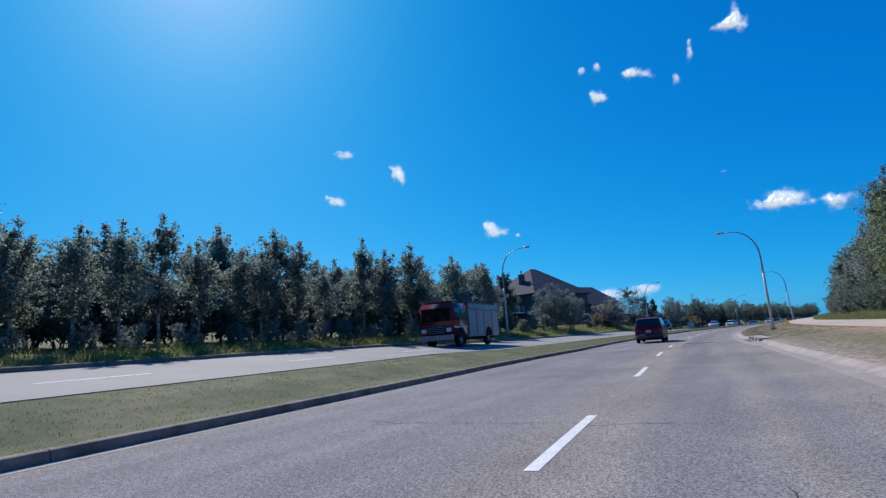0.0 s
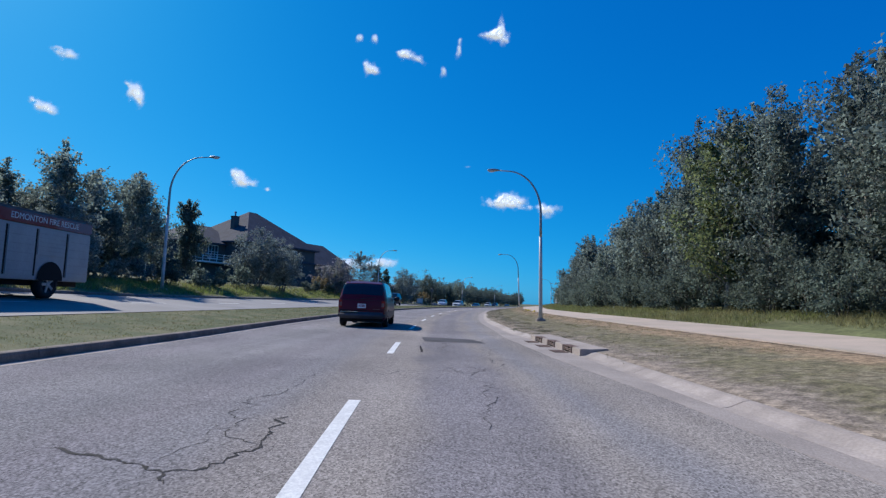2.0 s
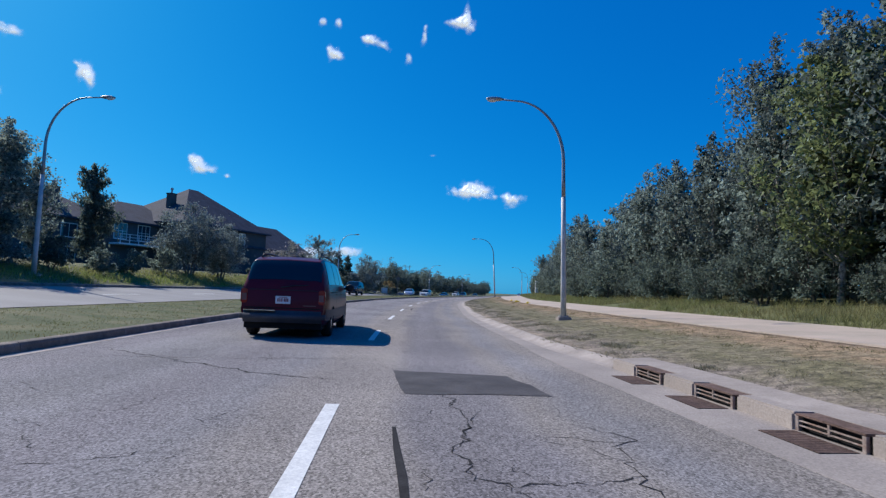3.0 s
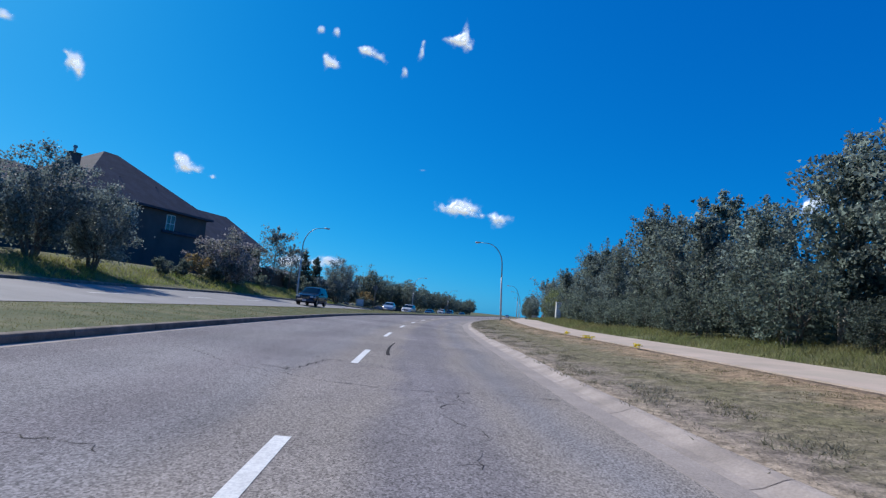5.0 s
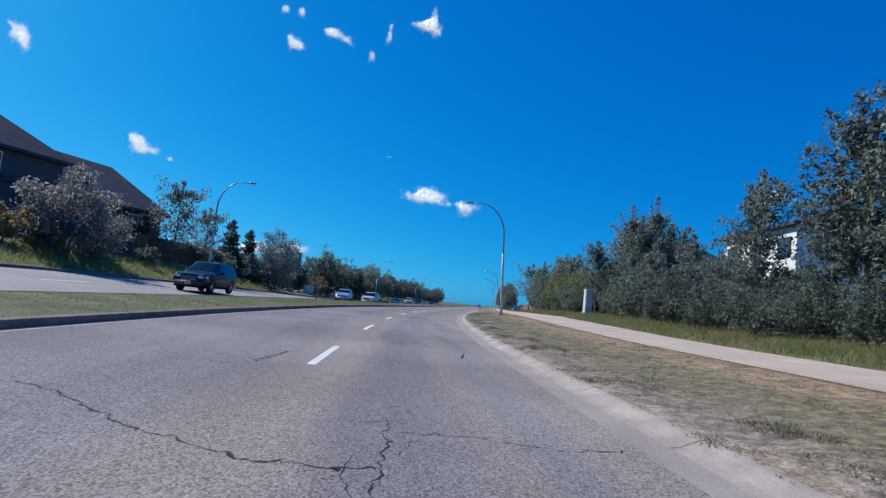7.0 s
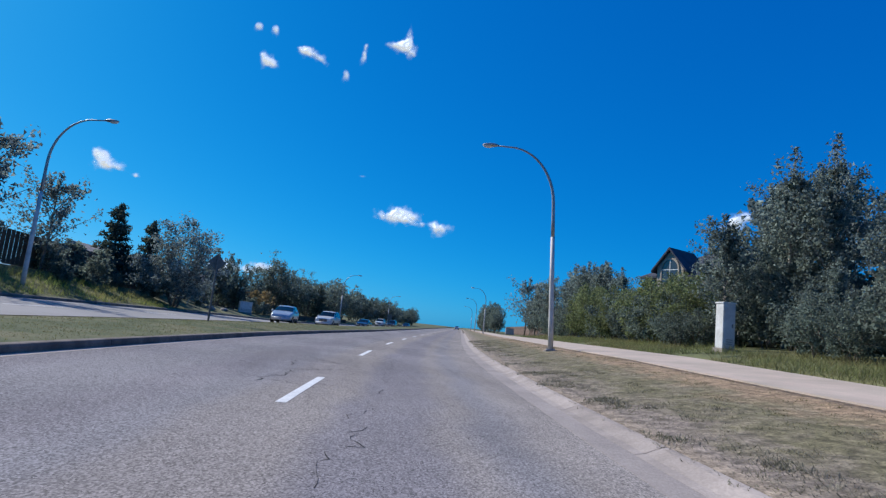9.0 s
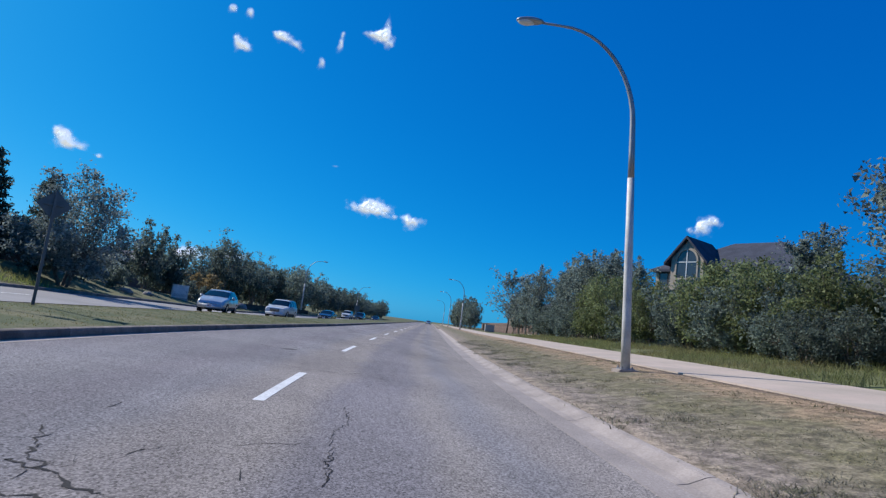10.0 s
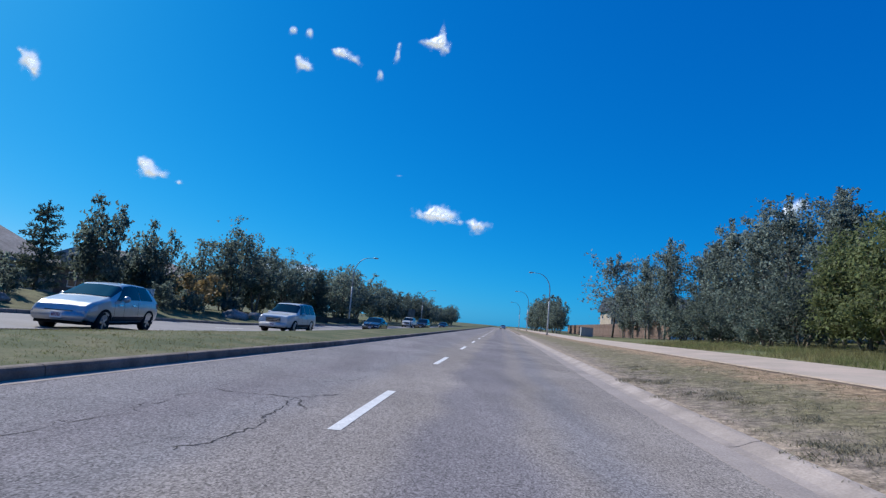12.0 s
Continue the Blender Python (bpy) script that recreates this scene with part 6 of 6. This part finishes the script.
def road_car(name, label, category, m, L, W, belt, tops, rh, paint, glass_front, glass_rear, sides, axles, wr, grille_z=(0.45, 0.72), rails=False, sill=0.3, trim=None):
    """A car with its glass, wheels, lamps and bumpers; sides holds (y0, y1, slant0, slant1) of each window."""
    top = tagged(empty(name, m), label, category)
    s = Shell(L, W, sill, belt, tops, rh)
    s.body("body", M[paint], top)
    s.over("windscreen", glass_front[0], glass_front[1], 0.7, M["car_glass"], top)
    s.over("rear_window", glass_rear[0], glass_rear[1], 0.7, M["car_glass"], top)
    nose = s.half(L)
    for sd in (1, -1):
        for y0, y1, a, b in sides:
            s.patch("side_window", y0, y1, 0.53, 0.75, M["car_glass"], top, sd, slant0=a, slant1=b)
        for y in axles:
            arch(top, s, y, wr * 1.1, sd, M["shade_black"])
            wheel(top, sd * (W / 2 - 0.015), y, wr, 0.21, sd)
        s.patch("corner_lamp", L - 0.42, L - 0.1, 0.34, 0.47, M["lamp_clear"], top, sd, 0.012)
        lamp_z = grille_z[1] + 0.03
        box("headlamp", min(sd * nose * 0.55, sd * nose * 0.95), max(sd * nose * 0.55, sd * nose * 0.95), L - 0.14, L + 0.012, lamp_z - 0.17, lamp_z, M["lamp_clear"], top, "clear headlamp", 0.03)
        s.patch("tail_lamp", 0.02, 0.25, 0.36, 0.5, M["lamp_red"], top, sd, 0.012, label="red tail lamp")
        for y in (axles[0] + 0.75, sum(axles) / 2 + 0.3, axles[1] - 0.45):
            s.patch("door_gap", y, y + 0.014, 0.1, 0.5, M["shade_black"], top, sd, 0.003, cols=1)
        for y in (axles[0] + 0.95, sum(axles) / 2 + 0.45):
            s.patch("door_handle", y, y + 0.2, 0.4, 0.43, M["chrome" if paint != "navy" else "navy"], top, sd, 0.025)
        s.patch("sill_trim", axles[0] + wr * 1.2, axles[1] - wr * 1.2, 0.02, 0.14, M[trim or "plastic"], top, sd, 0.012, cols=10)
        if rails:
            bm = bmesh.new()
            x, zt = sd * (rh - 0.1), s.top(L * 0.4)
            add_tube(bm, [(x, L * 0.14, zt - 0.01), (x, L * 0.17, zt + 0.06), (x, L * 0.45, zt + 0.07), (x, L * 0.5, zt)], [0.016] * 4, 6)
            part("roof_rail", bm, M["plastic"], top, "", True)
    bm = bmesh.new()
    add_box(bm, -nose * 0.94, nose * 0.94, L - 0.1, L + 0.1, sill + 0.02, sill + 0.27, 0.05)
    part("front_bumper", bm, M[trim or paint], top, "", True)
    bm = bmesh.new()
    add_box(bm, -nose * 0.98, nose * 0.98, -0.09, 0.12, sill + 0.02, sill + 0.32, 0.05)
    part("rear_bumper", bm, M[trim or paint], top, "", True)
    g = box("grille", -nose * 0.5, nose * 0.5, L - 0.06, L + 0.025, grille_z[0], grille_z[1], M["plastic"], top, "dark grille")
    for k in range(3):
        z = grille_z[0] + (grille_z[1] - grille_z[0]) * (k + 0.5) / 3
        box("grille_bar", -nose * 0.5, nose * 0.5, L + 0.02, L + 0.04, z - 0.012, z + 0.012, M["chrome"], g)
    plate_of(top, L + 0.105, sill + 0.16, 1)
    box("underbody", -W / 2 + 0.12, W / 2 - 0.12, 0.15, L - 0.15, sill - 0.08, sill + 0.03, M["shade_black"], top)
    mirror(top, W / 2 - 0.03, glass_front[1] - 0.5, belt + 0.08, M[paint])
    return top


SUV = ((0.0, 1.0), (0.06, 1.28), (0.2, 1.6), (0.42, 1.72), (1.5, 1.77), (2.4, 1.74), (2.6, 1.7), (3.36, 1.17), (3.48, 1.13), (4.35, 1.04), (4.6, 0.97), (4.7, 0.82))
HATCH = ((0.0, 0.9), (0.08, 1.08), (0.4, 1.36), (0.8, 1.45), (1.6, 1.48), (2.05, 1.44), (2.2, 1.4), (3.0, 1.03), (3.1, 1.0), (3.75, 0.86), (3.98, 0.75), (4.08, 0.62))
SEDAN = ((0.0, 0.85), (0.1, 0.98), (0.8, 1.02), (1.55, 1.4), (2.0, 1.45), (2.7, 1.4), (3.5, 0.98), (3.65, 0.94), (4.4, 0.78), (4.65, 0.5))


def suv(m, paint, label, trim=None):
    return road_car("suv", label, "suv", m, 4.7, 1.88, 1.06, SUV, 0.66, paint, (2.66, 3.31), (0.08, 0.24), ((0.4, 1.2, 0.12, 0), (1.27, 2.08, 0, 0), (2.15, 3.05, 0, -0.5)), (0.95, 3.75), 0.36, (0.62, 0.88), True, 0.34, trim)


suv(at(103.3, -11.0, 0.0, 180) @ pose(0, -4.7, 0), "navy", "dark navy suv with alloy wheels on the oncoming road", "bumper")
suv(at(157.0, -11.0, 0.0, 180), "white_car", "silver white suv on the oncoming road")
suv(at(214.0, -11.0, 0.0, 180), "black_car", "dark suv far along the oncoming road", "plastic")
suv(at(222.0, -14.6, 0.0, 180), "white_car", "white suv far along the oncoming road")
road_car("hatchback", "silver three-door hatchback on the oncoming road", "car", at(140.6, -11.0, 0, 188), 4.08, 1.7, 0.92, HATCH, 0.58, "silver", (2.24, 2.96), (0.12, 0.42),
         ((0.5, 1.3, 0.22, 0.05), (1.37, 2.78, 0, -0.66)), (0.72, 3.3), 0.31, (0.42, 0.6))
road_car("sedan", "dark grey sedan on the oncoming road", "car", at(180.0, -11.0, 0, 180), 4.65, 1.78, 0.93, SEDAN, 0.58, "black_car", (2.75, 3.42), (0.85, 1.5),
         ((1.05, 1.95, 0.5, 0), (2.02, 3.1, 0, -0.65)), (0.95, 3.7), 0.32, (0.42, 0.6))
road_car("sedan", "dark car far along the oncoming road", "car", at(246.0, -11.0, 0, 180), 4.65, 1.78, 0.93, SEDAN, 0.58, "navy", (2.75, 3.42), (0.85, 1.5),
         ((1.05, 1.95, 0.5, 0), (2.02, 3.1, 0, -0.65)), (0.95, 3.7), 0.32, (0.42, 0.6))
road_car("sedan", "silver car far ahead on the road", "car", pose(*spot(320, 2.2), 0, 0, 0, heading(320)), 4.65, 1.78, 0.93, SEDAN, 0.58, "silver", (2.75, 3.42), (0.85, 1.5),
         ((1.05, 1.95, 0.5, 0), (2.02, 3.1, 0, -0.65)), (0.95, 3.7), 0.32, (0.42, 0.6))


def fire_truck(m):
    top = tagged(empty("fire_truck", m), "red fire truck with brushed metal lockers on the oncoming road", "fire truck")
    bm = bmesh.new()
    add_box(bm, -1.22, 1.22, 6.1, 8.6, 0.75, 2.95, 0.12)
    part("cab", bm, M["fire_red"], top, "red cab", True)
    box("windscreen", -1.08, 1.08, 8.56, 8.62, 1.75, 2.65, M["car_glass"], top, bevel=0.02)
    bm = bmesh.new()
    add_box(bm, -1.2, 1.2, 0.0, 5.95, 0.65, 2.55, 0.03)
    part("body", bm, M["locker"], top, "brushed metal locker body")
    bm = bmesh.new()
    add_box(bm, -1.23, 1.23, -0.02, 5.97, 2.56, 2.98, 0.03)
    band = part("upper_band", bm, M["fire_red"], top, "dark red upper band")
    for sd in (1, -1):
        for y0, y1 in ((0.12, 1.35), (1.5, 2.95), (3.1, 4.35), (4.5, 5.85)):
            z0 = 1.55 if y0 == 1.5 else 0.8
            lk = box("locker_door", min(sd * 1.2, sd * 1.225), max(sd * 1.2, sd * 1.225), y0, y1, z0, 2.45, M["locker"], top)
            for k in range(5):
                z = z0 + 0.15 + k * (2.3 - z0) / 5
                box("door_slat", min(sd * 1.225, sd * 1.232), max(sd * 1.225, sd * 1.232), y0 + 0.04, y1 - 0.04, z, z + 0.02, M["steel"], lk)
            box("locker_gap", min(sd * 1.2, sd * 1.206), max(sd * 1.2, sd * 1.206), y1 + 0.03, y1 + 0.11, 0.8, 2.45, M["shade_black"], top)
        for y0, y1 in ((6.25, 7.2), (7.35, 8.3)):
            box("side_window", min(sd * 1.2, sd * 1.235), max(sd * 1.2, sd * 1.235), y0, y1, 1.8, 2.6, M["car_glass"], top, bevel=0.01)
        for y in (2.2, 7.3):
            wheel(top, sd * 1.2, y, 0.52, 0.32, sd, 5, "steel")
            # flat near-black half disc paints the shade of the wheel well
            bm = bmesh.new()
            n = 16
            vs = [bm.verts.new((sd * 1.228, y + 0.68 * math.cos(math.pi * i / n), 0.66 + 0.68 * math.sin(math.pi * i / n))) for i in range(n + 1)]
            bm.faces.new(vs if sd < 0 else vs[::-1])
            part("wheel_arch", bm, M["shade_black"], top)
        txt = bpy.data.curves.new("lettering", "FONT")
        txt.body, txt.size, txt.align_x, txt.align_y, txt.extrude = "EDMONTON FIRE RESCUE", 0.3, "CENTER", "CENTER", 0.003
        txt.materials.append(M["paint"])
        lt = new("lettering", txt)
        lt.parent = band
        lt.matrix_basis = pose(sd * 1.236, 2.6, 2.77, 90, 0, 90 * sd)
        box("headlamp", min(sd * 0.75, sd * 1.1), max(sd * 0.75, sd * 1.1), 8.59, 8.64, 1.05, 1.3, M["lamp_clear"], top, "clear headlamp")
        box("tail_lamp", min(sd * 0.9, sd * 1.12), max(sd * 0.9, sd * 1.12), -0.04, 0.0, 0.9, 1.3, M["lamp_red"], top, "red tail lamp")
    box("front_bumper", -1.22, 1.22, 8.5, 8.95, 0.5, 0.85, M["steel"], top, "grey steel front bumper", 0.04)
    grille = box("grille", -0.62, 0.62, 8.59, 8.63, 0.95, 1.55, M["shade_black"], top, "dark grille")
    for k in range(5):
        box("grille_bar", -0.6, 0.6, 8.63, 8.65, 1.0 + k * 0.115, 1.03 + k * 0.115, M["steel"], grille)
    for x in (-0.5, 0.5):
        part("wiper", add_tube(bmesh.new(), [(x - 0.3, 8.64, 1.77), (x + 0.25, 8.65, 2.2)], [0.012, 0.012], 6), M["trim_dark"], top)
    for sd in (1, -1):
        part("mirror_arm", add_tube(bmesh.new(), [(sd * 1.2, 8.5, 2.5), (sd * 1.48, 8.62, 2.5), (sd * 1.48, 8.62, 1.9)], [0.02, 0.02, 0.02], 6), M["trim_dark"], top)
        box("mirror", min(sd * 1.38, sd * 1.58), max(sd * 1.38, sd * 1.58), 8.56, 8.64, 1.85, 2.3, M["trim_dark"], top, "black door mirror", 0.03)
        for y in (6.3, 7.4):
            box("door_handle", min(sd * 1.22, sd * 1.26), max(sd * 1.22, sd * 1.26), y, y + 0.2, 1.5, 1.54, M["steel"], top)
        box("reflective_stripe", min(sd * 1.22, sd * 1.228), max(sd * 1.22, sd * 1.228), 6.2, 8.4, 1.28, 1.4, M["paint"], top, "white stripe along the cab")
    box("chassis", -0.9, 0.9, 0.2, 8.4, 0.45, 0.75, M["shade_black"], top)
    box("light_bar", -1.0, 1.0, 7.6, 7.95, 2.95, 3.12, M["lamp_red"], top, "red roof light bar", 0.03)
    box("hose_bed", -1.1, 1.1, 0.2, 5.6, 2.98, 3.08, M["bumper"], top)
    return top


fire_truck(at(47.0, -14.4, 0.0, 180))


# ---------------------------------------------------------------- clouds
def cloud_material():
    m = bpy.data.materials.new("cloud")
    m.use_nodes = True
    n, l = m.node_tree.nodes, m.node_tree.links
    b = n["Principled BSDF"]
    b.inputs["Base Color"].default_value = (0.9, 0.92, 0.95, 1)
    b.inputs["Roughness"].default_value = 1.0
    b.inputs["Specular IOR Level"].default_value = 0.0
    # glow added in place of sunlight scattered by the cloud
    b.inputs["Emission Color"].default_value = (0.93, 0.97, 1.0, 1)
    b.inputs["Emission Strength"].default_value = 0.62
    at_ = n.new("ShaderNodeAttribute")
    at_.attribute_name = "puff"
    no = n.new("ShaderNodeTexNoise")
    no.inputs["Scale"].default_value, no.inputs["Detail"].default_value = 0.022, 8
    co = n.new("ShaderNodeTexCoord")
    l.new(co.outputs["Object"], no.inputs["Vector"])
    sub = n.new("ShaderNodeMath")
    sub.operation = "MULTIPLY_ADD"
    sub.inputs[1].default_value = 1.3
    sub.inputs[2].default_value = -0.65
    l.new(no.outputs["Fac"], sub.inputs[0])
    add = n.new("ShaderNodeMath")
    l.new(at_.outputs["Fac"], add.inputs[0])
    l.new(sub.outputs[0], add.inputs[1])
    rg = n.new("ShaderNodeMapRange")
    rg.interpolation_type = "SMOOTHSTEP"
    rg.inputs["From Min"].default_value, rg.inputs["From Max"].default_value = 0.15, 1.15
    l.new(add.outputs[0], rg.inputs["Value"])
    l.new(rg.outputs[0], b.inputs["Alpha"])
    return m


CLOUD = cloud_material()


def cloud(az, el, puffs, seed):
    """A far cloud sheet. puffs: (right, up, radius right, radius up, weight) in thousandths of its distance."""
    dist = 2600.0
    k = dist / 1000
    x0, x1 = min(p[0] - 2.2 * p[2] for p in puffs), max(p[0] + 2.2 * p[2] for p in puffs)
    z0, z1 = min(p[1] - 2.2 * p[3] for p in puffs), max(p[1] + 2.2 * p[3] for p in puffs)
    step = 1.6
    nx, nz = int((x1 - x0) / step) + 2, int((z1 - z0) / step) + 2
    verts, dens, idx, faces = [], [], {}, []

    def value(x, z):
        d = sum(p[4] * math.exp(-(((x - p[0]) / p[2]) ** 2 + ((z - p[1]) / p[3]) ** 2)) for p in puffs)
        return d * (0.85 + 0.6 * noise.fractal(Vector((x * 0.09, z * 0.09, seed * 3.1)), 1.0, 2.0, 4))

    grid = [[value(x0 + i * step, z0 + j * step) for j in range(nz)] for i in range(nx)]

    def vid(i, j):
        if (i, j) not in idx:
            idx[(i, j)] = len(verts)
            d = grid[i][j]
            verts.append(((x0 + i * step) * k, -14 * max(0, d) * k, (z0 + j * step) * k))
            dens.append(max(0.0, d))
        return idx[(i, j)]

    for i in range(nx - 1):
        for j in range(nz - 1):
            if max(grid[i][j], grid[i + 1][j], grid[i][j + 1], grid[i + 1][j + 1]) > 0.06:
                faces.append((vid(i, j), vid(i + 1, j), vid(i + 1, j + 1), vid(i, j + 1)))
    ob = raw("cloud", verts, faces, CLOUD, smooth=True)
    a = ob.data.attributes.new("puff", "FLOAT", "POINT")
    a.data.foreach_set("value", dens)
    d = Vector((math.sin(radians(az)) * math.cos(radians(el)), math.cos(radians(az)) * math.cos(radians(el)), math.sin(radians(el))))
    ob.matrix_basis = pose(-1 + d.x * dist, 60 + d.y * dist, 1.1 + d.z * dist, el, 0, -az)
    return tagged(ob, "small white fair-weather cloud in a blue sky", "cloud", group="clouds")


CLOUDS = [
    (2.9, 26.4, [(0, 0, 13, 8, 1.3), (12, 12, 5, 15, 1.2), (-20, 1, 11, 5, 0.9), (18, -8, 7, 9, 1.0), (4, 4, 9, 8, 0.8)]),
    (-10.1, 22.8, [(0, 0, 10, 9, 1.3), (-7, 7, 6, 6, 0.9), (11, -3, 7, 6, 0.9)]),
    (-11.3, 25.5, [(0, 0, 6, 6, 1.0)]),
    (-9.8, 25.6, [(0, 0, 5, 6, 0.8), (3, -9, 4, 7, 0.5)]),
    (-6.4, 24.4, [(0, 0, 12, 7, 1.3), (-10, 2, 8, 4, 0.7), (18, -7, 12, 5, 0.8), (30, -14, 6, 6, 0.5)]),
    (-0.8, 24.9, [(0, 0, 4, 13, 1.1), (2, 18, 3, 6, 0.6)]),
    (-2.3, 22.9, [(0, 0, 5, 8, 1.0), (-2, 7, 4, 4, 0.6)]),
    (-22.3, 11.0, [(0, 0, 11, 11, 1.4), (-6, 8, 8, 8, 1.1), (8, -5, 10, 7, 1.0), (27, -6, 7, 5, 1.0), (47, -13, 6, 4, 0.9), (-24, 8, 4, 4, 0.5)]),
    (4.8, 10.3, [(0, 2, 25, 12, 0.95), (-24, -2, 16, 9, 0.85), (18, -3, 19, 8, 0.85), (2, 10, 14, 9, 0.7), (74, -14, 15, 11, 0.95), (62, -11, 11, 8, 0.65), (42, -9, 15, 5, 0.5)]),
    (-31.8, 17.5, [(0, 0, 10, 13, 1.2), (7, -14, 6, 12, 1.0), (-10, 8, 8, 5, 0.9)]),
    (-38.4, 14.8, [(0, 0, 13, 7, 1.1), (-12, 6, 8, 5, 0.8), (10, -5, 7, 5, 0.8)]),
    (-37.2, 19.4, [(0, 0, 14, 7, 0.9), (-14, 3, 9, 5, 0.7)]),
    (36.7, 11.7, [(0, 0, 12, 14, 1.1), (18, 11, 8, 7, 0.9), (-16, -6, 8, 5, 0.6)]),
    (-8.0, 3.6, [(0, 0, 26, 10, 1.0), (-30, -8, 16, 6, 0.7)]),
    (-11.4, 3.3, [(0, 0, 22, 13, 1.05), (-16, -4, 12, 8, 0.8)]),
    (-14.5, 2.6, [(0, 0, 9, 4, 0.6)]),
    (-3.5, 1.8, [(0, 0, 10, 5, 0.6)]),
    (0.6, 13.8, [(0, 0, 10, 2, 0.35)]),
]
for i, (az, el, puffs) in enumerate(CLOUDS):
    cloud(az, el, puffs, i + 1)
